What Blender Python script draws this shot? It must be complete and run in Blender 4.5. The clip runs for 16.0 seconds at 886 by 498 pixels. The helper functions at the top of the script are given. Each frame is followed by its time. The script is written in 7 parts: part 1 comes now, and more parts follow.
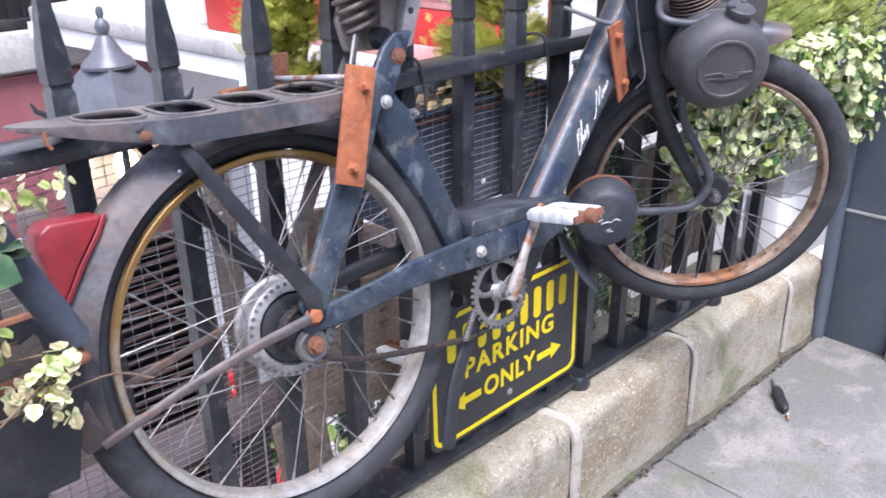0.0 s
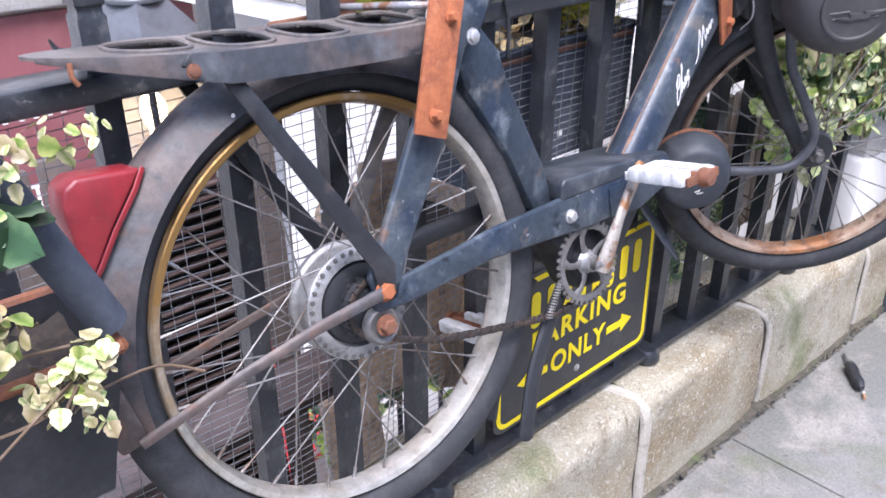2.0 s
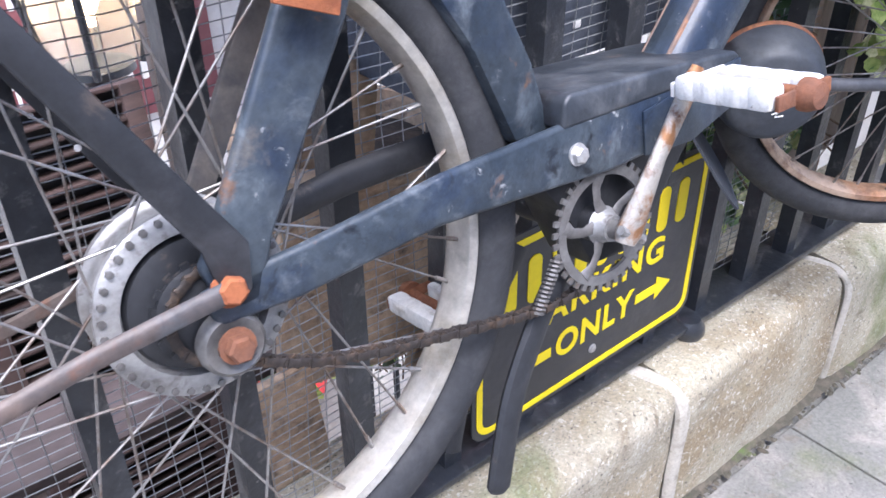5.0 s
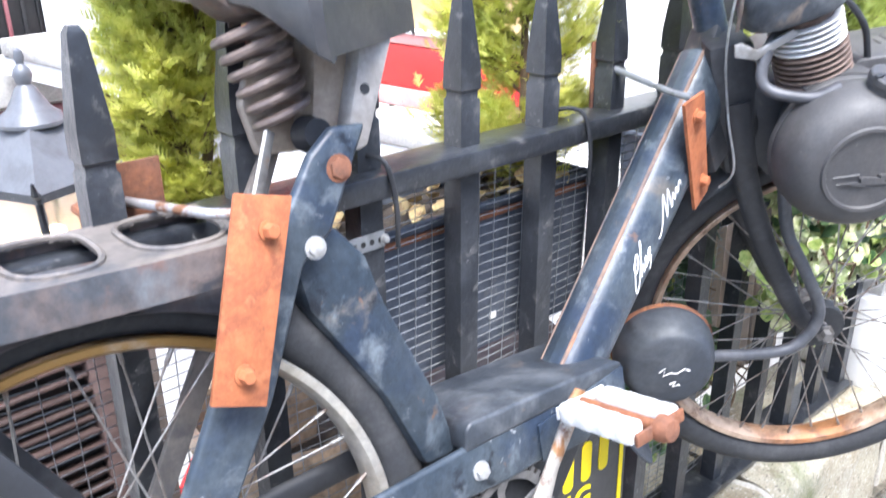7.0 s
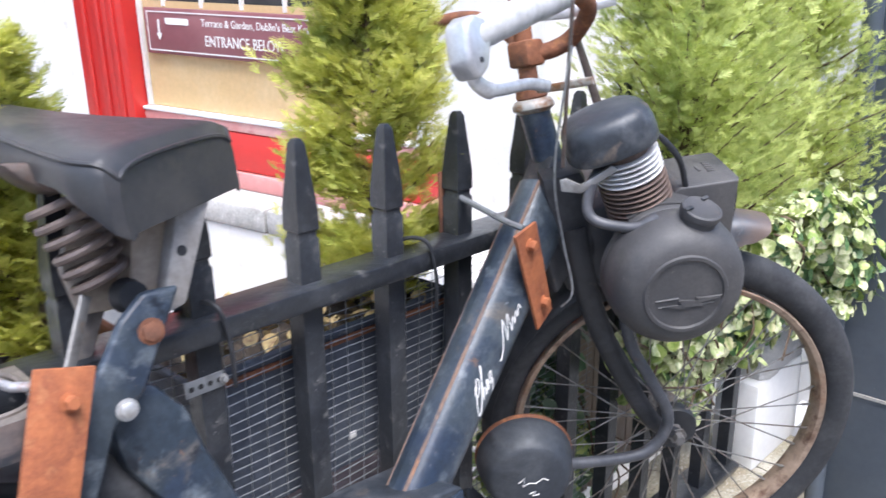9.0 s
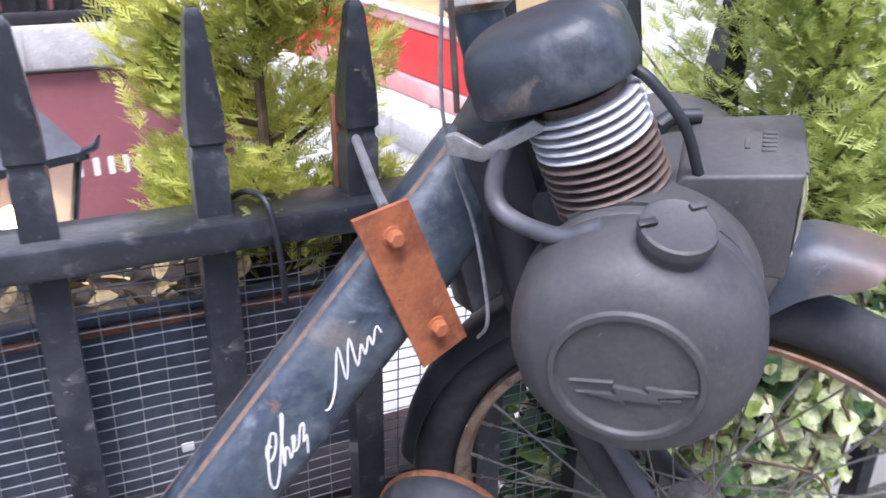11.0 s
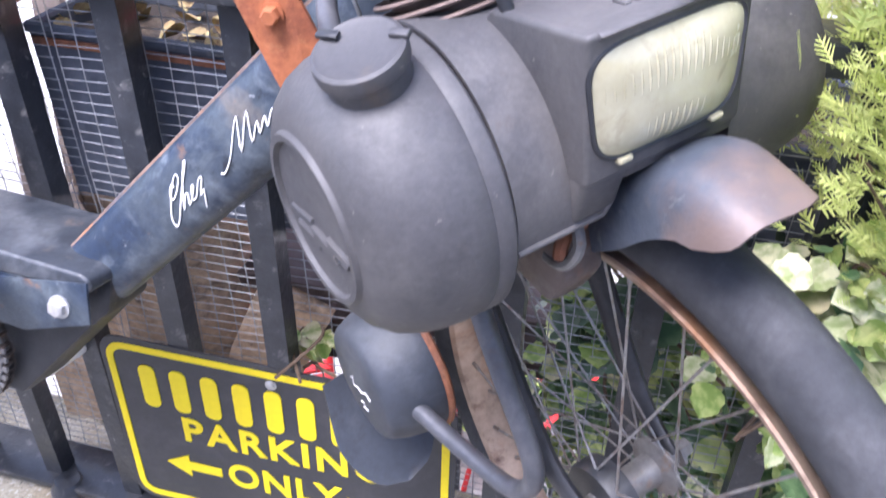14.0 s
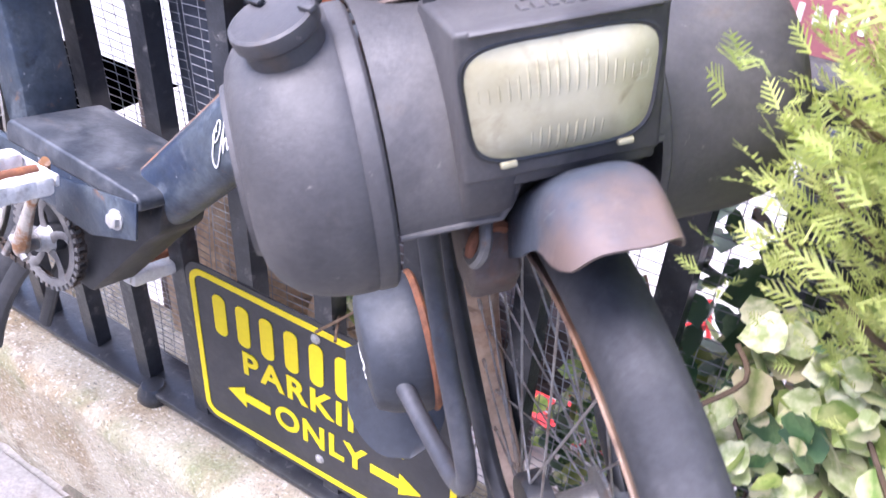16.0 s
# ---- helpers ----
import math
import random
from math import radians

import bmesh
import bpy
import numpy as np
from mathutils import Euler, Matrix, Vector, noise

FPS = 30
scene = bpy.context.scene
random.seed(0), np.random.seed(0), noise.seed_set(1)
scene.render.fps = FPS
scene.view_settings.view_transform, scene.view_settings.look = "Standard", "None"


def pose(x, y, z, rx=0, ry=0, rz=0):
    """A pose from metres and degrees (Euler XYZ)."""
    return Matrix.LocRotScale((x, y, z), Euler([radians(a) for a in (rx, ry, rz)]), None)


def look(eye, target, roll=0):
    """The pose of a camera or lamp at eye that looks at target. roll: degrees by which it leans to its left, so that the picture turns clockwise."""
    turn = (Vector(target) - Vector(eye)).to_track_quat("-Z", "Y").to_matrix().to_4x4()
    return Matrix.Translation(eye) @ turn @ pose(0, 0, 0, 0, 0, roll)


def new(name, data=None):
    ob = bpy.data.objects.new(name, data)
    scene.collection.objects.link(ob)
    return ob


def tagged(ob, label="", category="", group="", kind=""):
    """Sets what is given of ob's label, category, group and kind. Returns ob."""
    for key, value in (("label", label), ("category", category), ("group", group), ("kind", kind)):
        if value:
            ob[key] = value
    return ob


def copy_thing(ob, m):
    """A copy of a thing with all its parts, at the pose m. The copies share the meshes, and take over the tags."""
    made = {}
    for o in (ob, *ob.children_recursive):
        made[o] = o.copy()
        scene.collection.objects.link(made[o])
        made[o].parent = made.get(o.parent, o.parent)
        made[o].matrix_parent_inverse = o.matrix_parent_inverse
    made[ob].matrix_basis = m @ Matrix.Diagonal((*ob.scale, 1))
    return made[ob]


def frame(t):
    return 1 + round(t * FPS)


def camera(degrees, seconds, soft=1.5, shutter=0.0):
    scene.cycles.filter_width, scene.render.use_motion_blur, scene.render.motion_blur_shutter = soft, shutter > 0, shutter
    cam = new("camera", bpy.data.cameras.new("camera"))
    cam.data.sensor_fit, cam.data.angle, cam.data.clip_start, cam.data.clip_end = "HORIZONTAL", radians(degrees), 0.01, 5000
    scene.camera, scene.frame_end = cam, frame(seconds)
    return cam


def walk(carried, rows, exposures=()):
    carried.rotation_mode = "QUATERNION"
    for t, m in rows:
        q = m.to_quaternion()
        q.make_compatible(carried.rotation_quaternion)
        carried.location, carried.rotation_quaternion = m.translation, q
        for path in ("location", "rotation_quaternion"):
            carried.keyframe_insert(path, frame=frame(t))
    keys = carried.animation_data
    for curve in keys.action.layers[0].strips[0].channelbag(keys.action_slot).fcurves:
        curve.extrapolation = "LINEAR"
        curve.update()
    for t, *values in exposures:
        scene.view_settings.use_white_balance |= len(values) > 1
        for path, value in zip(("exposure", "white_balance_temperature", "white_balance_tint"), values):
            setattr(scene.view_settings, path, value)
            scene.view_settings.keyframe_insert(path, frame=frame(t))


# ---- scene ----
cam = camera(55.9, 16.0, shutter=0.5)
PATH = [
    (0, (-0.875, -1.018, 1.042), (0.379, 0.325, 0.254), -1.5),
    (0.5, (-0.881, -1.003, 1.032), (0.321, 0.374, 0.221), -1.3),
    (1, (-0.872, -0.985, 1.025), (0.311, 0.405, 0.206), -1.0),
    (1.5, (-0.851, -0.939, 1.009), (0.326, 0.432, 0.153), -0.9),
    (2, (-0.826, -0.833, 0.988), (0.367, 0.501, 0.094), -0.9),
    (2.5, (-0.797, -0.725, 0.954), (0.41, 0.536, -0.022), -0.8),
    (3, (-0.716, -0.665, 0.896), (0.4, 0.68, -0.075), -1.4),
    (3.2, (-0.677, -0.655, 0.878), (0.359, 0.726, -0.133), -1.3),
    (5.3, (-0.479, -0.602, 0.833), (0.577, 0.71, -0.246), -1.0),
    (5.5, (-0.47, -0.607, 0.848), (0.605, 0.712, -0.203), -0.9),
    (6, (-0.465, -0.624, 0.901), (0.672, 0.713, -0.058), -0.7),
    (6.5, (-0.472, -0.651, 0.965), (0.704, 0.735, 0.13), -1.2),
    (7, (-0.482, -0.671, 1.019), (0.74, 0.731, 0.284), -1.3),
    (7.5, (-0.49, -0.688, 1.051), (0.769, 0.72, 0.393), -1.0),
    (8, (-0.493, -0.709, 1.077), (0.771, 0.709, 0.45), -1.0),
    (8.5, (-0.458, -0.729, 1.082), (0.851, 0.649, 0.459), -1.1),
    (9, (-0.408, -0.763, 1.103), (0.951, 0.579, 0.512), -1.4),
    (9.2, (-0.374, -0.762, 1.098), (0.997, 0.56, 0.488), -1.3),
    (11.5, (0.29, -0.625, 1.026), (0.85, 1.083, 0.148), 1.4),
    (12, (0.376, -0.583, 1.02), (0.753, 1.122, 0.046), 2.2),
    (12.5, (0.473, -0.6, 1.022), (0.479, 1.139, 0.033), 0.7),
    (13, (0.579, -0.63, 1.026), (0.305, 1.074, 0.015), 1.3),
    (13.5, (0.616, -0.65, 1.01), (0.202, 0.996, -0.048), 1.5),
    (14, (0.629, -0.665, 0.995), (0.206, 0.931, -0.133), 1.5),
    (14.5, (0.625, -0.736, 0.983), (0.273, 0.86, -0.17), 2.9),
    (15, (0.658, -0.782, 0.991), (0.278, 0.813, -0.155), 5.1),
    (15.5, (0.739, -0.687, 0.99), (0.081, 0.796, -0.179), 4.9),
    (16, (0.785, -0.614, 1.002), (-0.056, 0.792, -0.146), 4.3),
]
EXPOSURES = [(0, 1.46, 6000, 18), (3, 1.55, 6000, 17), (5.5, 1.74, 5950, 15), (6.5, 2.14, 6050, 10), (7, 2.22, 6100, 10), (8, 1.84, 6150, 13), (9, 1.36, 6150, 12), (11.5, 1.56, 5900, 20), (12.5, 1.84, 5900, 21), (13.5, 1.96, 5850, 19), (14.5, 2.24, 5950, 25), (16, 2.16, 5950, 27)]
walk(cam, [(t, look(eye, target, roll)) for t, eye, target, roll in PATH], EXPOSURES)

# world, sun and exposure
world = bpy.data.worlds.new("world")
scene.world = world
world.use_nodes = True
wn = world.node_tree.nodes
sky = wn.new("ShaderNodeTexSky")
sky.sky_type, sky.sun_disc = "NISHITA", False
sky.sun_elevation, sky.sun_rotation = radians(62), radians(207)
sky.air_density, sky.dust_density = 1.0, 2.0
wn["Background"].inputs["Strength"].default_value = 0.15
world.node_tree.links.new(sky.outputs[0], wn["Background"].inputs["Color"])
sun = new("sun", bpy.data.lights.new("sun", "SUN"))
sun.data.energy, sun.data.angle, sun.data.color = 2.1, radians(30), (1.0, 0.98, 0.96)
sun.matrix_world = look((-1.1, -1.9, 5.0), (0, 0.3, 0))


# materials
def tree(name):
    m = bpy.data.materials.new(name)
    m.use_nodes = True
    return m, m.node_tree, m.node_tree.nodes["Principled BSDF"]


def link(nt, a, b):
    nt.links.new(a, b)


def noise_tex(nt, coord, scale, detail=6.0, rough=0.6, warp=0.0):
    n = nt.nodes.new("ShaderNodeTexNoise")
    n.inputs["Scale"].default_value, n.inputs["Detail"].default_value = scale, detail
    n.inputs["Roughness"].default_value, n.inputs["Distortion"].default_value = rough, warp
    link(nt, coord, n.inputs["Vector"])
    return n.outputs["Fac"]


def ramp(nt, fac, lo, hi):
    r = nt.nodes.new("ShaderNodeMapRange")
    r.inputs["From Min"].default_value, r.inputs["From Max"].default_value = lo, hi
    link(nt, fac, r.inputs["Value"])
    return r.outputs["Result"]


def mixc(nt, fac, a, b, mode="MIX"):
    x = nt.nodes.new("ShaderNodeMix")
    x.data_type, x.blend_type = "RGBA", mode
    if isinstance(fac, float):
        x.inputs["Factor"].default_value = fac
    else:
        link(nt, fac, x.inputs["Factor"])
    for sock, v in ((x.inputs["A"], a), (x.inputs["B"], b)):
        if isinstance(v, tuple):
            sock.default_value = (*v, 1)
        else:
            link(nt, v, sock)
    return x.outputs["Result"]


def mat(name, base, stains=(), rough=0.6, metal=0.0, grain=0.25, gscale=60, bump=0.15, bscale=120, vary=0.0, stretch=(1, 1, 1), coat=0.0, sub=0.0):
    """base colour; stains: (colour, noise scale, from, to) laid over one another; grain: strength of the fine value noise."""
    m, nt, bsdf = tree(name)
    tc = nt.nodes.new("ShaderNodeTexCoord")
    mp = nt.nodes.new("ShaderNodeMapping")
    mp.inputs["Scale"].default_value = stretch
    link(nt, tc.outputs["Object"], mp.inputs["Vector"])
    co = mp.outputs["Vector"]
    col = base
    for k, (c, s, lo, hi) in enumerate(stains):
        off = nt.nodes.new("ShaderNodeVectorMath")
        off.inputs[1].default_value = (3.1 * k + 1.7, 5.3 * k, 2.2 * k)
        link(nt, co, off.inputs[0])
        col = mixc(nt, ramp(nt, noise_tex(nt, off.outputs[0], s, 8, 0.65, 0.4), lo, hi), col, c)
    g = noise_tex(nt, co, gscale, 4, 0.7)
    v = ramp(nt, g, 0.25, 0.75)
    hi_c = nt.nodes.new("ShaderNodeMapRange")
    hi_c.inputs["To Min"].default_value, hi_c.inputs["To Max"].default_value = 1 - grain, 1 + grain
    link(nt, v, hi_c.inputs["Value"])
    val = hi_c.outputs["Result"]
    if vary:
        oi = nt.nodes.new("ShaderNodeObjectInfo")
        mr = nt.nodes.new("ShaderNodeMapRange")
        mr.inputs["To Min"].default_value, mr.inputs["To Max"].default_value = 1 - vary, 1 + vary
        link(nt, oi.outputs["Random"], mr.inputs["Value"])
        mm = nt.nodes.new("ShaderNodeMath")
        mm.operation = "MULTIPLY"
        link(nt, val, mm.inputs[0])
        link(nt, mr.outputs["Result"], mm.inputs[1])
        val = mm.outputs[0]
    gr = nt.nodes.new("ShaderNodeCombineColor")
    for i in range(3):
        link(nt, val, gr.inputs[i])
    col = mixc(nt, 1.0, col, gr.outputs[0], "MULTIPLY")
    link(nt, col, bsdf.inputs["Base Color"])
    rr = nt.nodes.new("ShaderNodeMapRange")
    rr.inputs["To Min"].default_value, rr.inputs["To Max"].default_value = max(0.05, rough - 0.12), min(1, rough + 0.12)
    link(nt, noise_tex(nt, co, gscale * 0.4, 5), rr.inputs["Value"])
    link(nt, rr.outputs["Result"], bsdf.inputs["Roughness"])
    bsdf.inputs["Metallic"].default_value = metal
    bsdf.inputs["Coat Weight"].default_value = coat
    if sub:
        bsdf.inputs["Subsurface Weight"].default_value = sub
        bsdf.inputs["Subsurface Radius"].default_value = (0.01, 0.01, 0.005)
    if bump:
        b = nt.nodes.new("ShaderNodeBump")
        b.inputs["Strength"].default_value, b.inputs["Distance"].default_value = bump, 0.004
        link(nt, noise_tex(nt, co, bscale, 6, 0.65), b.inputs["Height"])
        link(nt, b.outputs[0], bsdf.inputs["Normal"])
    return m


RUST, DRUST = (0.30, 0.115, 0.05), (0.12, 0.06, 0.04)
M_FRAME = mat("frame_paint", (0.024, 0.034, 0.047), [((0.070, 0.086, 0.102), 5, 0.42, 0.62), ((0.022, 0.034, 0.058), 9, 0.50, 0.62), ((0.125, 0.145, 0.165), 22, 0.54, 0.70), ((0.15, 0.13, 0.11), 8, 0.61, 0.71), ((0.15, 0.085, 0.055), 34, 0.63, 0.72), ((0.008, 0.011, 0.017), 26, 0.60, 0.69), ((0.27, 0.28, 0.29), 85, 0.655, 0.72)], 0.38, 0.05, 0.3, 110, 0.18, 150)
M_FENDER = mat("fender_paint", (0.04718, 0.05141, 0.05998), [((0.1258, 0.0949, 0.08266), 7, 0.44, 0.62), ((0.1258, 0.06426, 0.0459), 24, 0.58, 0.7), ((0.1069, 0.1163, 0.1285), 11, 0.54, 0.70), ((0.02201, 0.02448, 0.0306), 18, 0.56, 0.7)], 0.5, 0.05, 0.3, 80, 0.15, 160)
M_CARR = mat("carrier_worn_paint", (0.1501, 0.1328, 0.1212), [((0.07504, 0.07504, 0.08081), 12, 0.50, 0.64), ((0.2078, 0.1789, 0.1558), 20, 0.52, 0.7)], 0.5, 0.1, 0.25, 80, 0.12, 160)
M_VISOR = mat("visor_paint", (0.0612, 0.072, 0.09), [((0.0252, 0.036, 0.0612), 15, 0.5, 0.62), ((0.144, 0.1152, 0.1008), 12, 0.54, 0.7), ((0.1872, 0.1944, 0.2016), 40, 0.6, 0.7)], 0.45, 0.1, 0.25, 70, 0.15, 150)
M_BLACK = mat("black_part", (0.01944, 0.02088, 0.02448), [((0.054, 0.054, 0.05904), 12, 0.5, 0.75), ((0.0792, 0.0612, 0.0504), 30, 0.62, 0.72)], 0.5, 0.0, 0.3, 100, 0.1, 200)
M_SIL = mat("silencer_grey", (0.034, 0.03995, 0.051), [((0.0765, 0.0833, 0.0935), 11, 0.48, 0.7), ((0.0255, 0.0255, 0.02975), 25, 0.55, 0.7)], 0.58, 0.0, 0.2, 90, 0.1, 180)
M_CAST = mat("cast_cover", (0.05924, 0.05779, 0.06026), [((0.1023, 0.09632, 0.09271), 6, 0.44, 0.68), ((0.03385, 0.03302, 0.03576), 11, 0.52, 0.70), ((0.08815, 0.07224, 0.0596), 16, 0.60, 0.72), ((0.1551, 0.1445, 0.1324), 130, 0.67, 0.72)], 0.56, 0.05, 0.16, 260, 0.14, 300)
M_COVER = mat("head_cover_paint", (0.034, 0.03995, 0.0493), [((0.102, 0.1088, 0.119), 14, 0.47, 0.66), ((0.136, 0.1105, 0.0935), 24, 0.60, 0.70), ((0.017, 0.017, 0.0204), 18, 0.56, 0.68)], 0.42, 0.1, 0.25, 90, 0.25, 60)
M_TYRE = mat("tyre_rubber", (0.02851, 0.0301, 0.03406), [((0.06336, 0.06336, 0.06653), 16, 0.48, 0.75)], 0.78, 0, 0.25, 120, 0.2, 250)
M_RIM = mat("rim_steel", (0.52, 0.495, 0.45), [((0.42, 0.37, 0.29), 9, 0.48, 0.62)], 0.36, 0.6, 0.3, 60, 0.2, 160)


def wear_towards(m, axis, lo, hi, colour, scale=14):
    """Wear that takes over along an axis, with a ragged border."""
    nt = m.node_tree
    bsdf = [n for n in nt.nodes if n.type == "BSDF_PRINCIPLED"][0]
    src = bsdf.inputs["Base Color"].links[0].from_socket
    tc = nt.nodes.new("ShaderNodeTexCoord")
    dot = nt.nodes.new("ShaderNodeVectorMath")
    dot.operation = "DOT_PRODUCT"
    dot.inputs[1].default_value = axis
    link(nt, tc.outputs["Object"], dot.inputs[0])
    add = nt.nodes.new("ShaderNodeMath")
    link(nt, dot.outputs["Value"], add.inputs[0])
    link(nt, noise_tex(nt, tc.outputs["Object"], scale, 6), add.inputs[1])
    col = mixc(nt, ramp(nt, add.outputs[0], lo, hi), src, colour)
    link(nt, col, bsdf.inputs["Base Color"])


wear_towards(M_RIM, (-0.9, 1.7, 0), 0.62, 0.86, (0.36, 0.215, 0.075))
wear_towards(M_VISOR, (7.0, 0, 0), 7.75, 8.15, (0.135, 0.098, 0.083), 30)
M_RIMR = mat("rim_rusty", (0.3612, 0.2664, 0.1984), [((0.258, 0.1152, 0.0496), 5, 0.48, 0.62), ((0.1204, 0.0648, 0.0434), 30, 0.52, 0.7)], 0.5, 0.3, 0.3, 60, 0.2, 160)
M_SPOKE = mat("spoke_steel", (0.288, 0.28, 0.272), [((0.16, 0.12, 0.096), 40, 0.45, 0.65)], 0.45, 0.7, 0.2, 200, 0)
M_ALLOY = mat("dull_alloy", (0.40, 0.40, 0.40), [((0.26, 0.25, 0.24), 20, 0.45, 0.65), ((0.14, 0.12, 0.11), 45, 0.58, 0.7)], 0.5, 0.6, 0.25, 90, 0.2, 200)
M_CHROME = mat("lever_alloy", (0.62, 0.62, 0.64), [((0.42, 0.41, 0.42), 24, 0.5, 0.7)], 0.38, 0.7, 0.15, 120, 0.08, 240)
M_RUST = mat("rusty_iron", (0.23, 0.09, 0.045), [((0.15, 0.07, 0.045), 22, 0.45, 0.65), ((0.36, 0.15, 0.06), 40, 0.55, 0.7)], 0.82, 0.1, 0.3, 150, 0.35, 260)
M_PLATE = mat("rust_orange_plate", (0.38, 0.125, 0.05), [((0.24, 0.075, 0.035), 26, 0.45, 0.62), ((0.40, 0.16, 0.07), 60, 0.55, 0.7), ((0.12, 0.05, 0.04), 90, 0.66, 0.72)], 0.82, 0.05, 0.22, 160, 0.3, 300)
M_BROWN = mat("brown_steel", (0.11, 0.085, 0.075), [((0.17, 0.15, 0.14), 20, 0.5, 0.7), ((0.16, 0.08, 0.05), 35, 0.55, 0.7)], 0.6, 0.3, 0.3, 90, 0.2, 200)
M_GREYP = mat("grey_steel", (0.20, 0.195, 0.19), [((0.12, 0.11, 0.105), 20, 0.45, 0.65), ((0.2, 0.14, 0.1), 35, 0.6, 0.7)], 0.5, 0.5, 0.25, 90, 0.15, 200)
M_BOLT = mat("zinc_bolt", (0.5, 0.5, 0.5), [((0.36, 0.33, 0.3), 60, 0.5, 0.7)], 0.45, 0.6, 0.2, 200, 0.1)
M_SADDLE = mat("saddle_vinyl", (0.0272, 0.0288, 0.0336), [((0.068, 0.064, 0.0624), 8, 0.42, 0.68), ((0.092, 0.08, 0.068), 14, 0.58, 0.75)], 0.42, 0, 0.15, 200, 0.08, 500)
M_REFL = mat("red_lens", (0.24, 0.02, 0.025), [((0.16, 0.02, 0.025), 12, 0.45, 0.65), ((0.32, 0.09, 0.085), 30, 0.58, 0.75)], 0.38, 0, 0.15, 60, 0.05, 200)
M_WHITEP = mat("chalky_white_paint", (0.72, 0.71, 0.69), [((0.45, 0.43, 0.4), 40, 0.55, 0.68), ((0.2, 0.19, 0.18), 90, 0.66, 0.72)], 0.8, 0, 0.15, 200, 0.3, 300)
M_WORN = mat("rust_and_chrome", (0.45, 0.42, 0.38), [((0.30, 0.15, 0.07), 40, 0.45, 0.6), ((0.16, 0.08, 0.05), 60, 0.58, 0.7)], 0.55, 0.5, 0.25, 100, 0.2, 200)
M_FIN = mat("cylinder_brown", (0.16, 0.115, 0.095), [((0.10, 0.07, 0.06), 30, 0.45, 0.65)], 0.7, 0.2, 0.25, 120, 0.15, 260)
M_FINW = mat("cylinder_head_alloy", (0.52, 0.52, 0.53), [((0.38, 0.37, 0.37), 30, 0.5, 0.7), ((0.3, 0.18, 0.1), 60, 0.66, 0.74)], 0.6, 0.1, 0.15, 120, 0.1, 260)
M_LENS = mat("old_lamp_glass", (0.35, 0.32, 0.20), [((0.46, 0.43, 0.30), 14, 0.4, 0.7), ((0.25, 0.22, 0.14), 40, 0.55, 0.7)], 0.25, 0.0, 0.08, 60, 0, coat=0.5)
M_IRON = mat("railing_black_paint", (0.01991, 0.0224, 0.02738), [((0.04978, 0.05392, 0.06222), 12, 0.52, 0.75), ((0.1078, 0.1062, 0.1037), 45, 0.58, 0.72), ((0.20, 0.195, 0.19), 90, 0.655, 0.72)], 0.33, 0, 0.3, 60, 0.35, 60, coat=0.25)
M_GRANITE = mat("granite", (0.3455, 0.3145, 0.2384), [((0.2528, 0.2002, 0.1249), 4.5, 0.46, 0.64), ((0.4214, 0.3962, 0.333), 3.0, 0.52, 0.68), ((0.1686, 0.1348, 0.09082), 10, 0.55, 0.70), ((0.472, 0.4412, 0.3784), 130, 0.55, 0.62), ((0.1011, 0.09395, 0.07946), 160, 0.58, 0.66), ((0.1433, 0.1634, 0.07568), 3.6, 0.56, 0.72)], 0.92, 0, 0.32, 220, 0.9, 95)
M_MORTAR = mat("lime_mortar", (0.44, 0.41, 0.355), [((0.33, 0.30, 0.25), 9, 0.45, 0.65), ((0.22, 0.21, 0.17), 20, 0.58, 0.7)], 0.95, 0, 0.22, 160, 0.7, 90)
M_PAVE = mat("pavement_concrete", (0.2208, 0.2107, 0.1991), [((0.1559, 0.1564, 0.1439), 2.0, 0.40, 0.60), ((0.2663, 0.2489, 0.2266), 6, 0.50, 0.66), ((0.1363, 0.1468, 0.09189), 2.7, 0.56, 0.72), ((0.1494, 0.1277, 0.1041), 14, 0.58, 0.72), ((0.0909, 0.08937, 0.08575), 70, 0.62, 0.70), ((0.3377, 0.3255, 0.3002), 110, 0.66, 0.72)], 0.94, 0, 0.28, 140, 0.55, 120, vary=0.06)
M_YELLOW = mat("yellow_sign_paint", (0.84, 0.66, 0.004), [((0.70, 0.53, 0.006), 30, 0.55, 0.75), ((0.45, 0.36, 0.03), 60, 0.68, 0.75)], 0.65, 0, 0.06, 90, 0.03)
M_SIGNB = mat("black_sign_paint", (0.028, 0.029, 0.034), [((0.055, 0.055, 0.06), 10, 0.5, 0.75)], 0.42, 0, 0.15, 120, 0.04)
M_PLANTER = mat("blue_grey_planter", (0.04774, 0.05729, 0.07812), [((0.09548, 0.1085, 0.1345), 7, 0.42, 0.68), ((0.1389, 0.1389, 0.1389), 30, 0.6, 0.72)], 0.75, 0, 0.25, 60, 0.25, 90)
M_WIRE = mat("galvanised_wire", (0.30, 0.31, 0.32), [((0.17, 0.17, 0.17), 60, 0.5, 0.7)], 0.5, 0.5, 0.15, 100, 0)
M_PILLAR = mat("blue_grey_gloss_paint", (0.08075, 0.09775, 0.1232), [((0.1062, 0.1232, 0.1445), 3, 0.4, 0.7), ((0.17, 0.17, 0.17), 60, 0.68, 0.74)], 0.4, 0, 0.08, 40, 0.1, 30)
M_WALL = mat("white_render", (0.80, 0.79, 0.77), [((0.72, 0.71, 0.69), 2, 0.45, 0.7), ((0.62, 0.6, 0.57), 9, 0.62, 0.75)], 0.85, 0, 0.05, 40, 0.3, 60)
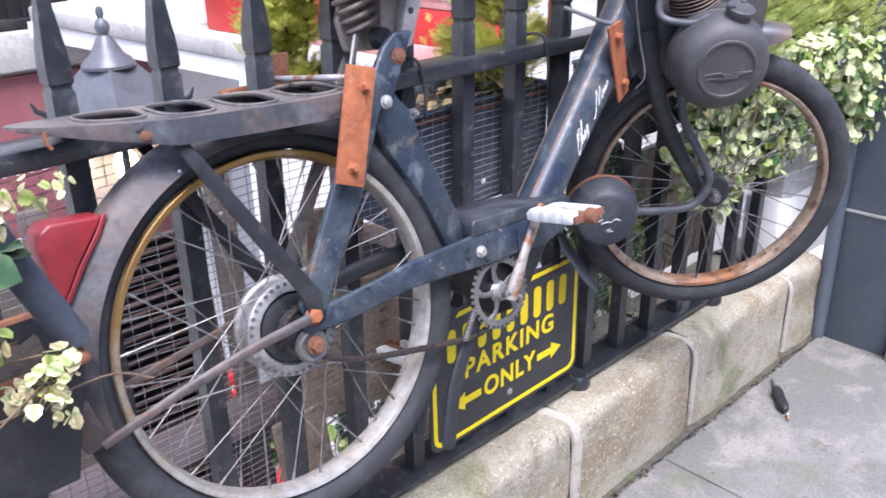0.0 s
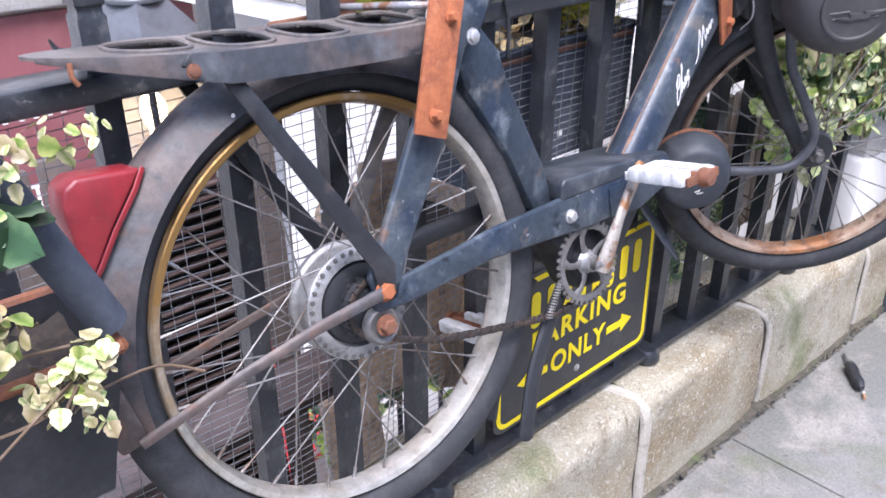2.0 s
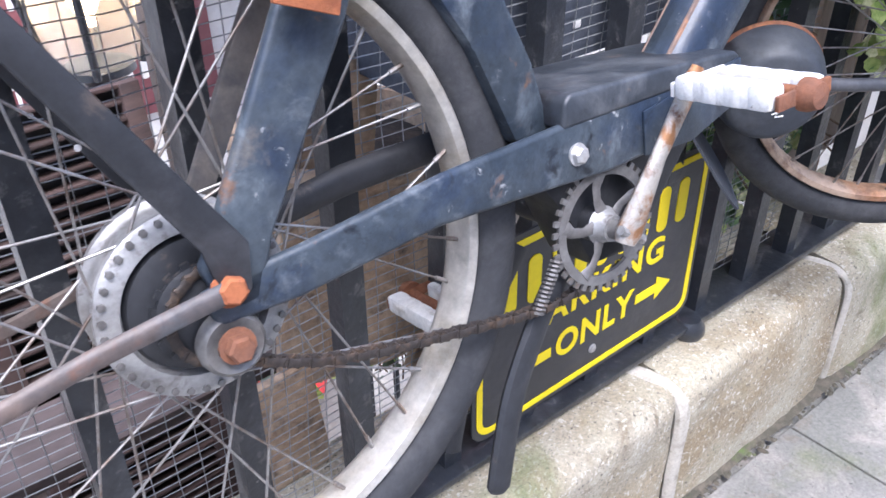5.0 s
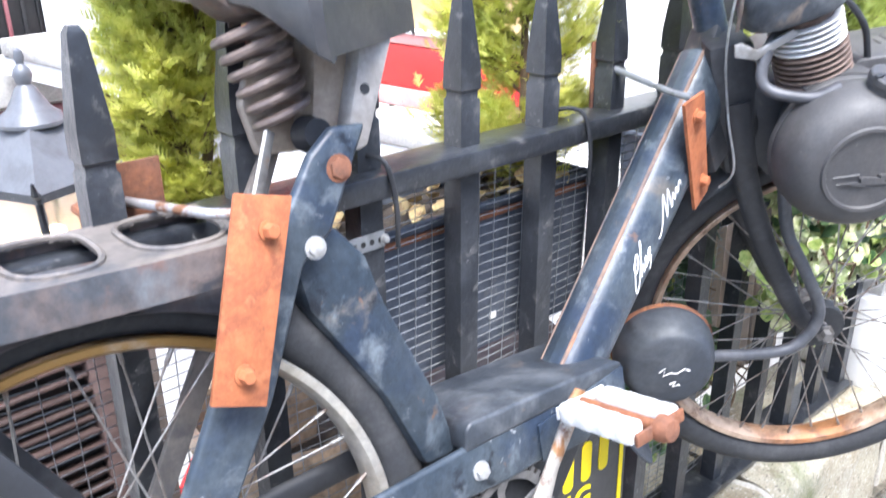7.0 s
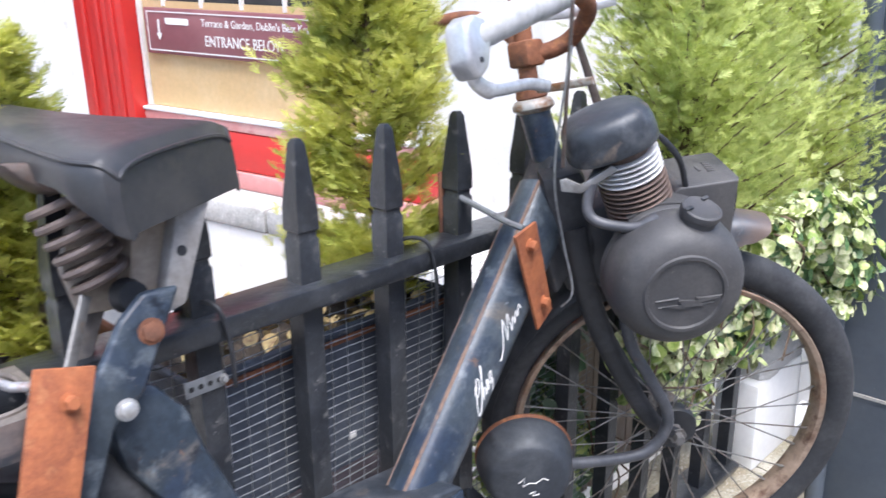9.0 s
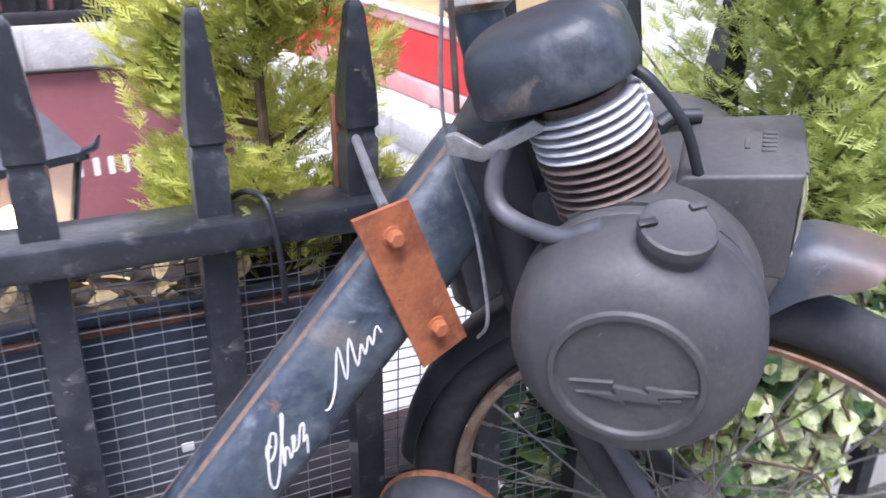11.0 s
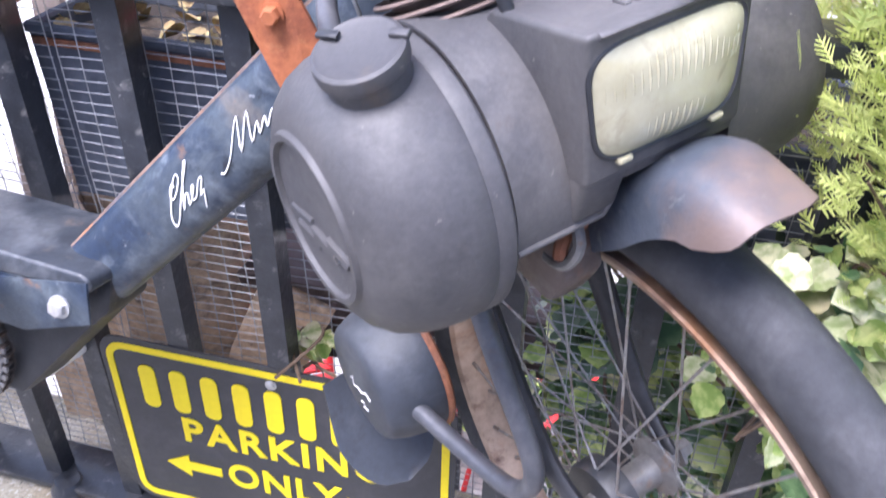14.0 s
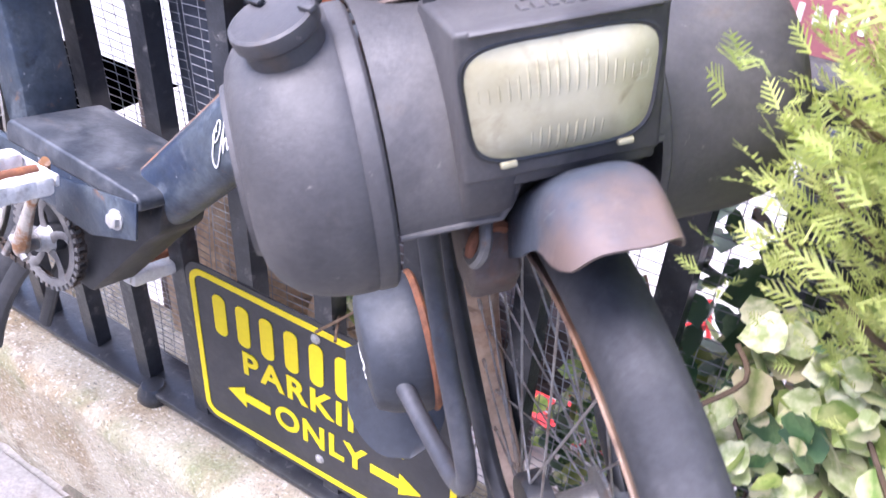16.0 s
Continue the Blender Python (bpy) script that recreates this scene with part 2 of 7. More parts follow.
M_COPING = mat("stone_coping", (0.46, 0.45, 0.43), [((0.34, 0.33, 0.31), 5, 0.45, 0.65), ((0.58, 0.57, 0.55), 40, 0.55, 0.7)], 0.9, 0, 0.2, 120, 0.5, 70)
M_REDP = mat("red_gloss_paint", (0.62, 0.035, 0.03), [((0.5, 0.03, 0.03), 3, 0.5, 0.75)], 0.35, 0, 0.05, 40, 0.05, 30)
M_BURG = mat("burgundy_board", (0.24, 0.085, 0.095), [((0.29, 0.12, 0.125), 4, 0.45, 0.7)], 0.4, 0, 0.06, 40, 0.02)
M_TAN = mat("tan_blind", (0.60, 0.42, 0.21), [((0.66, 0.50, 0.29), 3, 0.45, 0.7)], 0.8, 0, 0.08, 60, 0.1)
M_LETTER = mat("white_letter_paint", (0.78, 0.77, 0.75), [], 0.6, 0, 0.08, 100, 0)
M_SOIL = mat("potting_soil", (0.035, 0.027, 0.021), [((0.075, 0.055, 0.038), 40, 0.5, 0.65)], 0.95, 0, 0.4, 120, 0.8, 90)


# mesh building
def V3(u, v, w):
    """A place on the moped: u ahead of the rear axle, v to its right, w up."""
    return Vector((u, -v, w))


class Geo:
    """A heap of vertices and faces that becomes one mesh."""

    def __init__(self):
        self.v, self.f = [], []

    def add(self, verts, faces, m=None):
        o = len(self.v)
        self.v += [tuple(m @ Vector(p)) if m else tuple(p) for p in verts]
        self.f += [tuple(i + o for i in f) for f in faces]
        return self

    def box(self, c, s, m=None, b=0.0):
        x, y, z = (k / 2 for k in s)
        b = min(b, 0.45 * min(s))
        if b <= 0:
            vs = [(c[0] + i * x, c[1] + j * y, c[2] + k * z) for i in (-1, 1) for j in (-1, 1) for k in (-1, 1)]
            return self.add(vs, [(0, 1, 3, 2), (4, 6, 7, 5), (0, 4, 5, 1), (2, 3, 7, 6), (0, 2, 6, 4), (1, 5, 7, 3)], m)
        bm = bmesh.new()
        bmesh.ops.create_cube(bm, size=1)
        for p in bm.verts:
            p.co = Vector((p.co.x * s[0] + c[0], p.co.y * s[1] + c[1], p.co.z * s[2] + c[2]))
        bmesh.ops.bevel(bm, geom=bm.edges[:], offset=b, segments=2, profile=0.5, affect="EDGES")
        return self.take(bm, m)

    def take(self, bm, m=None):
        bm.verts.index_update()
        self.add([p.co.copy() for p in bm.verts], [[p.index for p in f.verts] for f in bm.faces], m)
        bm.free()
        return self

    def tube(self, pts, r, n=10, m=None, caps=True, flat=1.0, up=None):
        """A round (or flattened) bar along points; r: one radius or one for each point."""
        pts = [Vector(p) for p in pts]
        rs = r if isinstance(r, (list, tuple)) else [r] * len(pts)
        dirs = [((pts[min(i + 1, len(pts) - 1)] - pts[i]).normalized() + (pts[i] - pts[max(i - 1, 0)]).normalized()).normalized() for i in range(len(pts))]
        side = Vector(up) if up else (Vector((0, 0, 1)) if abs(dirs[0].z) < 0.9 else Vector((1, 0, 0)))
        vs, fs = [], []
        for i, (p, d) in enumerate(zip(pts, dirs)):
            side = (side - d * side.dot(d)).normalized()
            other = d.cross(side)
            for k in range(n):
                a = 2 * math.pi * k / n
                vs.append(p + (side * math.cos(a) + other * math.sin(a) * flat) * rs[i])
        for i in range(len(pts) - 1):
            for k in range(n):
                fs.append((i * n + k, i * n + (k + 1) % n, (i + 1) * n + (k + 1) % n, (i + 1) * n + k))
        if caps:
            fs += [tuple(range(n))[::-1], tuple((len(pts) - 1) * n + k for k in range(n))]
        return self.add(vs, fs, m)

    def lathe(self, prof, n=48, m=None, sweep=1.0):
        """A profile of (radius, height) turned round z."""
        vs, fs = [], []
        for k in range(n if sweep == 1.0 else n + 1):
            a = 2 * math.pi * sweep * k / n
            vs += [(r * math.cos(a), r * math.sin(a), h) for r, h in prof]
        q = len(prof)
        for k in range(n):
            j = (k + 1) % n if sweep == 1.0 else k + 1
            for i in range(q - 1):
                fs.append((k * q + i, j * q + i, j * q + i + 1, k * q + i + 1))
        return self.add(vs, fs, m)

    def prism(self, poly, v0, v1, b=0.0, seg=2, m=None):
        """A (u, w) outline carried from v0 to v1."""
        bm = bmesh.new()
        lo = [bm.verts.new(V3(u, v0, w)) for u, w in poly]
        hi = [bm.verts.new(V3(u, v1, w)) for u, w in poly]
        n = len(poly)
        bm.faces.new(lo)
        bm.faces.new(hi[::-1])
        for i in range(n):
            bm.faces.new((lo[i], hi[i], hi[(i + 1) % n], lo[(i + 1) % n]))
        bmesh.ops.recalc_face_normals(bm, faces=bm.faces[:])
        if b:
            bmesh.ops.bevel(bm, geom=bm.edges[:], offset=b, segments=seg, profile=0.5, affect="EDGES", clamp_overlap=True)
        return self.take(bm, m)

    def sheet(self, rows, m=None, thick=0.0):
        """A grid of points, closed to a shell where thick is given."""
        a, b = len(rows), len(rows[0])
        bm = bmesh.new()
        g = [[bm.verts.new(p) for p in row] for row in rows]
        for i in range(a - 1):
            for j in range(b - 1):
                bm.faces.new((g[i][j], g[i][j + 1], g[i + 1][j + 1], g[i + 1][j]))
        bmesh.ops.recalc_face_normals(bm, faces=bm.faces[:])
        if thick:
            bmesh.ops.solidify(bm, geom=bm.faces[:], thickness=thick)
        return self.take(bm, m)

    def mesh(self, name, material, smooth=True):
        me = bpy.data.meshes.new(name)
        me.from_pydata(self.v, [], self.f)
        me.validate()
        bm = bmesh.new()
        bm.from_mesh(me)
        bmesh.ops.recalc_face_normals(bm, faces=bm.faces[:])
        for e in bm.edges:
            e.smooth = len(e.link_faces) == 2 and e.calc_face_angle(0) < radians(38)
        for f in bm.faces:
            f.smooth = smooth
        bm.to_mesh(me)
        bm.free()
        me.materials.append(material)
        return me


def part(name, geo, material, parent=None, label="", m=None, smooth=True):
    ob = new(name, geo.mesh(name, material, smooth) if isinstance(geo, Geo) else geo)
    ob.parent = parent
    if m:
        ob.matrix_basis = m
    if label:
        ob["label"] = label
    return ob


def thing(name, label, category, group="", m=None):
    ob = new(name)
    ob.empty_display_size = 0.05
    if m:
        ob.matrix_basis = m
    return tagged(ob, label, category, group)


def solo(name, geo, material, label, category, group="", m=None, kind="", smooth=True):
    """A thing, or a piece of the setting, that is one mesh."""
    return tagged(part(name, geo, material, None, label, m, smooth), label, category, group, kind)


def axis_to(p, q):
    """The pose that carries z from p towards q, with the origin at p."""
    d = Vector(q) - Vector(p)
    return Matrix.Translation(p) @ d.to_track_quat("Z", "Y").to_matrix().to_4x4()


def smooth_path(pts, n=6):
    """Catmull-Rom points through pts."""
    pts = [Vector(p) for p in pts]
    out = []
    for i in range(len(pts) - 1):
        a, b, c, d = pts[max(i - 1, 0)], pts[i], pts[i + 1], pts[min(i + 2, len(pts) - 1)]
        for k in range(n):
            t = k / n
            out.append(0.5 * ((2 * b) + (c - a) * t + (2 * a - 5 * b + 4 * c - d) * t * t + (3 * b - a - 3 * c + d) * t ** 3))
    return out + [pts[-1]]


def bolt_geo(r, h, washer=True):
    g = Geo()
    g.lathe([(0, h), (r * 0.8, h), (r, h * 0.85), (r, 0), (0, 0)], 6)
    if washer:
        g.lathe([(r * 1.3, 0), (r * 1.3, h * 0.22), (r * 0.9, h * 0.24)], 16)
    return g


# ---- ground, plinth and railing ----
GZ = -0.30
# street pavement: one sheet with slabs on it
g = Geo()
g.box((0, -20.0, GZ - 0.06), (80, 40.0, 0.08))
ground = solo("ground", g, M_PAVE, "grey concrete street ground", "ground", kind="structure")

PLINTH_Y = -0.10
plinth = thing("plinth", "rough pale granite plinth wall under the railing", "wall")
plinth["kind"] = "structure"


def stone_block(x0, x1, y0, y1, z0, z1, seed):
    """A granite block with a rounded front arris and an uneven face."""
    nx, prof = max(6, int((x1 - x0) / 0.025)), []
    r = 0.035
    for k in range(9):
        prof.append((y0 + 0.0, z0 + (z1 - r - z0) * k / 8))
    for k in range(1, 7):
        a = math.pi / 2 * k / 6
        prof.append((y0 + r * (1 - math.cos(a)), z1 - r + r * math.sin(a)))
    for k in range(1, 7):
        prof.append((y0 + r + (y1 - y0 - r) * k / 6, z1))
    rows = []
    for i in range(nx + 1):
        x = x0 + (x1 - x0) * i / nx
        row = []
        e = min(i, nx - i) / nx * (x1 - x0)
        nib = 0.012 * max(0, 1 - e / 0.02)
        for j, (y, z) in enumerate(prof):
            q = Vector((x * 9 + seed, y * 9, z * 9))
            d = noise.noise(q) * 0.008 + noise.noise(q * 3.1) * 0.005 + noise.noise(q * 7.3) * 0.0025
            row.append((x, y - d * (1 if j < 12 else 0.2) + nib, z + d * (0.0 if j < 9 else 0.7) - nib * (0.5 if j > 8 else 0)))
        rows.append(row)
    gg = Geo().sheet(rows)
    for i in (0, nx):
        ring = list(rows[i]) + [(rows[i][0][0], y1, z1), (rows[i][0][0], y1, z0)]
        gg.add(ring, [tuple(range(len(ring)))])
    return gg


edges = [-2.2, -1.35, -0.62, 0.37, 0.865, 1.40, 1.62]
for k in range(len(edges) - 1):
    part("stone", stone_block(edges[k] + 0.006, edges[k + 1] - 0.006, PLINTH_Y, 0.16, GZ - 0.05, -0.028, 7.7 * k), M_GRANITE, plinth)
g = Geo()
for x in edges[1:-1]:
    g.tube(smooth_path([(x + 0.020, PLINTH_Y + 0.014, GZ), (x + 0.012, PLINTH_Y + 0.010, -0.2), (x + 0.012, PLINTH_Y + 0.012, -0.075), (x - 0.004, PLINTH_Y + 0.044, -0.041), (x - 0.03, 0.0, -0.034)]), 0.016 if x < 0.5 else 0.010, 10, flat=0.75)
part("mortar_joint", g, M_MORTAR, plinth, "pale lime mortar joint")

railing = thing("railing", "black painted cast iron spiked railing on a granite plinth", "railing")
BAR_W, PITCH, X1 = 0.028, 0.1325, 0.127
ZRAIL, ZRING, ZTIP = 0.773, 0.843, 0.952
LEAN = 1.07  # degrees by which the railing leans to the street


def rail_y(z):
    """Where the axis of the leaning uprights stands at a height."""
    return 0.010 - z * math.tan(radians(LEAN))


def bar_mesh():
    """One upright: square bar, collar groove, tapered spike with a blunt tip."""
    gg = Geo()
    h = BAR_W / 2
    levels = [(h, -0.002), (h, ZRING - 0.006), (h * 0.86, ZRING - 0.003), (h * 0.86, ZRING + 0.003), (h * 1.04, ZRING + 0.006), (h * 1.02, ZRING + 0.03), (h * 0.5, ZTIP - 0.006), (h * 0.28, ZTIP)]
    vs = [(sx * a, sy * a, z) for a, z in levels for sx, sy in ((-1, -1), (1, -1), (1, 1), (-1, 1))]
    fs = [(i * 4 + k, i * 4 + (k + 1) % 4, i * 4 + 4 + (k + 1) % 4, i * 4 + 4 + k) for i in range(len(levels) - 1) for k in range(4)]
    gg.add(vs, fs + [(0, 3, 2, 1), tuple(range(len(vs) - 4, len(vs)))])
    return gg.mesh("upright", M_IRON)


upright = bar_mesh()
for k in range(-13, 10):
    rr = random.uniform(-0.6, 0.6)
    part("upright", upright, M_IRON, railing, m=Matrix.Translation((X1 + PITCH * k, 0.010, 0)) @ pose(0, 0, 0, LEAN + rr * 0.2, rr * 0.5, 0))
XL, XR = X1 - PITCH * 13.4, X1 + PITCH * 9.15
part("top_rail", Geo().box(((XL + XR) / 2, rail_y(ZRAIL) - 0.003, ZRAIL), (XR - XL, 0.062, 0.027), b=0.005), M_IRON, railing)
part("bottom_rail", Geo().box(((XL + XR) / 2, 0.018, -0.006), (XR - XL, 0.084, 0.012), b=0.003), M_IRON, railing)
for x in (-1.42, -0.76, -0.11, 0.485, 1.08):
    g = Geo().lathe([(0, 0.022), (0.018, 0.02), (0.026, 0.008), (0.028, -0.004), (0.022, -0.016), (0.03, -0.03), (0.0, -0.032)], 20)
    part("foot", g, M_IRON, railing, m=Matrix.Translation((x, -0.012, -0.016)))


# ---- parking sign ----
def text_geo(body, size, depth=0.0012, spacing=1.0, sx=1.0, bold=0.0):
    cu = bpy.data.curves.new("lettering", "FONT")
    cu.body, cu.size, cu.align_x, cu.align_y, cu.space_character = body, size, "CENTER", "CENTER", spacing
    cu.extrude, cu.offset = depth, bold
    ob = bpy.data.objects.new("lettering", cu)
    scene.collection.objects.link(ob)
    me = bpy.data.meshes.new_from_object(ob.evaluated_get(bpy.context.evaluated_depsgraph_get()))
    bpy.data.objects.remove(ob)
    gg = Geo().add([(p.co.x * sx, p.co.y, p.co.z) for p in me.vertices], [tuple(q.vertices) for q in me.polygons])
    bpy.data.meshes.remove(me)
    return gg


def round_rect(w, h, r, n=6):
    pts = []
    for cx, cy, a0 in ((w / 2 - r, h / 2 - r, 0), (-w / 2 + r, h / 2 - r, 90), (-w / 2 + r, -h / 2 + r, 180), (w / 2 - r, -h / 2 + r, 270)):
        pts += [(cx + r * math.cos(radians(a0 + 90 * k / n)), cy + r * math.sin(radians(a0 + 90 * k / n))) for k in range(n + 1)]
    return pts


def slab(pts, z0, z1):
    n = len(pts)
    return Geo().add([(x, y, z0) for x, y in pts] + [(x, y, z1) for x, y in pts], [tuple(range(n))[::-1], tuple(range(n, 2 * n))] + [(i, (i + 1) % n, n + (i + 1) % n, n + i) for i in range(n)])


def ring_slab(outer, inner, z0, z1):
    n = len(outer)
    vs = [(x, y, z) for z in (z0, z1) for pts in (outer, inner) for x, y in pts]
    fs = []
    for i in range(n):
        j = (i + 1) % n
        fs += [(i, j, n + j, n + i), (2 * n + i, 3 * n + i, 3 * n + j, 2 * n + j), (i, 2 * n + i, 2 * n + j, j), (n + i, n + j, 3 * n + j, 3 * n + i)]
    return Geo().add(vs, fs)


SW, SH = 0.482, 0.312
SIGN = Matrix.Translation((0.247, -0.011, 0.172)) @ pose(0, 0, 0, 90, 0, 1.0) @ Matrix.Scale(0.955, 4)
sign = thing("parking_sign", "black metal parking sign with yellow border and embossed yellow lettering", "sign", m=SIGN)
part("board", slab(round_rect(SW, SH, 0.028), -0.003, 0.0), M_SIGNB, sign)
part("border", ring_slab(round_rect(SW - 0.016, SH - 0.018, 0.027), round_rect(SW - 0.036, SH - 0.038, 0.018), -0.001, 0.0012), M_YELLOW, sign, "yellow rounded border line")
# top word: one upright bar for each of its nine characters
for k in range(9):
    part("letter_bar", slab(round_rect(0.024, 0.074, 0.010, 3), -0.001, 0.0014), M_YELLOW, sign, "plain yellow bar of lettering", m=Matrix.Translation((-0.178 + 0.0445 * k, 0.078, 0)))
part("lettering", text_geo("PARKING", 0.061, spacing=1.17, sx=1.02, bold=0.0016), M_YELLOW, sign, "yellow embossed lettering", m=Matrix.Translation((0.004, 0.006, 0)))
part("lettering", text_geo("ONLY", 0.061, spacing=1.12, sx=0.95, bold=0.0016), M_YELLOW, sign, "yellow embossed lettering", m=Matrix.Translation((0.0, -0.066, 0)))
arrow = [(0, 0), (-0.036, 0.021), (-0.036, 0.008), (-0.085, 0.008), (-0.085, -0.008), (-0.036, -0.008), (-0.036, -0.021)]
part("arrow", slab(arrow, -0.001, 0.0014), M_YELLOW, sign, m=Matrix.Translation((0.178, -0.066, 0)))
part("arrow", slab([(-x, y) for x, y in arrow][::-1], -0.001, 0.0014), M_YELLOW, sign, m=Matrix.Translation((-0.178, -0.066, 0)))
for y in (0.126, -0.11):
    part("screw", bolt_geo(0.006, 0.004), M_BOLT, sign, m=Matrix.Translation((0.0, y, 0)))


# ---- moped ----
BIKE = Matrix(((0.99891, 0.04665, 0.00145, -0.31897), (-0.04607, 0.98076, 0.18970, -0.12066), (0.00743, -0.18956, 0.98184, 0.50685), (0, 0, 0, 1)))
moped = thing("moped", "old dark blue worn moped with rusty parts, tied to the railing", "moped", m=BIKE)
# steering: the front turned to the right about the head axis
SQ, SA = V3(0.972, 0, -0.062), Vector((-math.cos(radians(66)), 0, math.sin(radians(66))))
STEER = Matrix.Translation(SQ) @ Matrix.Rotation(radians(-43.8), 4, SA) @ Matrix.Translation(-SQ)
XV = Matrix.Rotation(radians(90), 4, "X")  # z of a lathe becomes the moped's right side


def at(u, v, w):
    """A lathe about the v axis with its height to the right."""
    return Matrix.Translation(V3(u, v, w)) @ XV


def wheel(name, centre, m, rust_rim, tyre_r=0.0225, R=0.2645):
    rim_prof = [(0.2305, -0.011), (0.2335, -0.017), (0.2400, -0.0195), (0.2418, -0.018), (0.2400, -0.0155), (0.2370, -0.011), (0.2355, 0.0), (0.2370, 0.011), (0.2400, 0.0155), (0.2418, 0.018), (0.2400, 0.0195), (0.2335, 0.017), (0.2305, 0.011), (0.2285, 0.0), (0.2305, -0.011)]
    w = part(name, Geo().lathe(rim_prof, 96), rust_rim, moped, "pitted steel wheel rim with rust", m=m @ at(*centre))
    tp = []
    for k in range(21):
        a = radians(-158 + 316 * k / 20)
        bulge = 1.0 + (0.045 if k in (7, 9, 11, 13) else 0.0)
        tp.append((R + 0.001 + 0.0250 * math.cos(a) * bulge, tyre_r * math.sin(a) * 0.98 * bulge))
    part("tyre", Geo().lathe(tp, 96), M_TYRE, w, "worn black rubber tyre")
    return w


def spokes(w, flange_r, v0, v1, n=36, rim_r=0.232):
    for k in range(n):
        side = k % 2
        a = 2 * math.pi * k / n
        tw = radians(52) * (1 if (k // 2) % 2 else -1)
        hv = v1 if side else v0
        p = Vector((flange_r * math.cos(a + tw), flange_r * math.sin(a + tw), hv))
        q = Vector((rim_r * math.cos(a), rim_r * math.sin(a), 0.004 if side else -0.004))
        part("spoke", Geo().tube([p, q - (q - p).normalized() * 0.016, q - (q - p).normalized() * 0.0155, q], [0.0011, 0.0011, 0.0021, 0.0021], 6), M_SPOKE, w)


I4 = Matrix.Identity(4)
RC = (-0.019, 0.0, -0.011)
rear = wheel("rear_wheel", RC, I4, M_RIM)
hub = part("hub", Geo().lathe([(0, -0.04), (0.014, -0.04), (0.016, -0.03), (0.030, -0.028), (0.066, -0.026), (0.068, -0.024), (0.068, -0.018), (0.064, -0.016), (0.062, -0.012), (0.062, 0.008), (0.064, 0.011), (0.068, 0.013), (0.068, 0.019), (0.065, 0.021), (0.052, 0.022), (0.050, 0.014), (0, 0.014)], 48), M_ALLOY, rear, "grey cast alloy drum hub")
g = Geo()
for k in range(36):
    a = 2 * math.pi * k / 36
    g.lathe([(0, 0.003), (0.0028, 0.0025), (0.003, 0)], 6, Matrix.Translation((0.0635 * math.cos(a), 0.0635 * math.sin(a), 0.0205)))
tagged(part("spoke_head", g, M_GREYP, rear), kind="stuff")
# black disc that fills the recess inside the near flange
part("hub_plate", Geo().lathe([(0, 0.024), (0.036, 0.024), (0.047, 0.020), (0.0495, 0.0145), (0, 0.0145)], 40), M_BLACK, rear, "dark plate inside the hub flange")
spokes(rear, 0.0635, -0.021, 0.016)
g = Geo()
for k in range(18):
    a = 2 * math.pi * k / 18
    g.box((0.034, 0, 0.036), (0.007, 0.006, 0.004), Matrix.Rotation(a, 4, "Z"))
g.lathe([(0, 0.024), (0.028, 0.024), (0.030, 0.034), (0.034, 0.034), (0.034, 0.038), (0.026, 0.041), (0, 0.041)], 36)
tagged(part("sprocket", g, M_BLACK, rear, "greasy dark steel sprocket"), kind="stuff")
part("axle_cup", Geo().lathe([(0, 0.052), (0.012, 0.052), (0.020, 0.055), (0.023, 0.052), (0.024, 0.044), (0.018, 0.041), (0, 0.041)], 32), M_GREYP, moped, "grey dished spring washer", m=at(-0.012, 0, -0.034))


def arc(cx, cw, r, a0, a1, n):
    return [(cx + r * math.cos(radians(a0 + (a1 - a0) * k / n)), cw + r * math.sin(radians(a0 + (a1 - a0) * k / n))) for k in range(n + 1)]


# rear mudguard: a curved channel with rolled edges
rows = []
for k in range(49):
    a = radians(56 + (189 - 56) * k / 48)
    row = []
    for j in range(13):
        s = -1 + 2 * j / 12
        r = 0.298 - 0.004 * s * s - 0.031 * (max(0, abs(s) - 0.45) / 0.55) ** 1.3 + 0.0015 * (abs(s) < 0.1)
        row.append(V3(RC[0] + r * math.cos(a), 0.036 * s, RC[2] + r * math.sin(a)))
    rows.append(row)
part("rear_mudguard", Geo().sheet(rows, thick=0.0016), M_FENDER, moped, "dull dark mudguard with brown rust")

# frame
poly = [(-0.022, 0.025), (-0.010, -0.012), (0.014, -0.012), (0.031, 0.03), (0.112, 0.152), (0.160, 0.250), (0.190, 0.270), (0.240, 0.352), (0.206, 0.354), (0.182, 0.335), (0.066, 0.172), (-0.006, 0.05)]
part("seat_stay", Geo().prism(poly, 0.044, 0.056, 0.005, 3), M_FRAME, moped, "dark blue pressed steel frame member")
stay = [(-0.028, 0.008), (-0.018, -0.018), (0.04, -0.020), (0.16, -0.010), (0.25, -0.015), (0.34, -0.021), (0.43, -0.018), (0.47, 0.02), (0.43, 0.034), (0.30, 0.035), (0.17, 0.030), (0.05, 0.017), (0.0, 0.014)]
part("chain_stay", Geo().prism(stay, 0.046, 0.056, 0.005, 3), M_FRAME, moped)
part("seat_stay", Geo().prism([(-0.016, 0.0), (0.004, -0.006), (0.150, 0.225), (0.215, 0.345), (0.195, 0.35), (0.130, 0.235)], -0.056, -0.046, 0.003), M_CARR, moped, "slim worn beige frame stay")
part("chain_stay", Geo().tube([V3(-0.018, -0.052, -0.008), V3(0.14, -0.052, 0.012), V3(0.31, -0.048, 0.018)], [0.012, 0.014, 0.014], 10, flat=0.5), M_BLACK, moped)
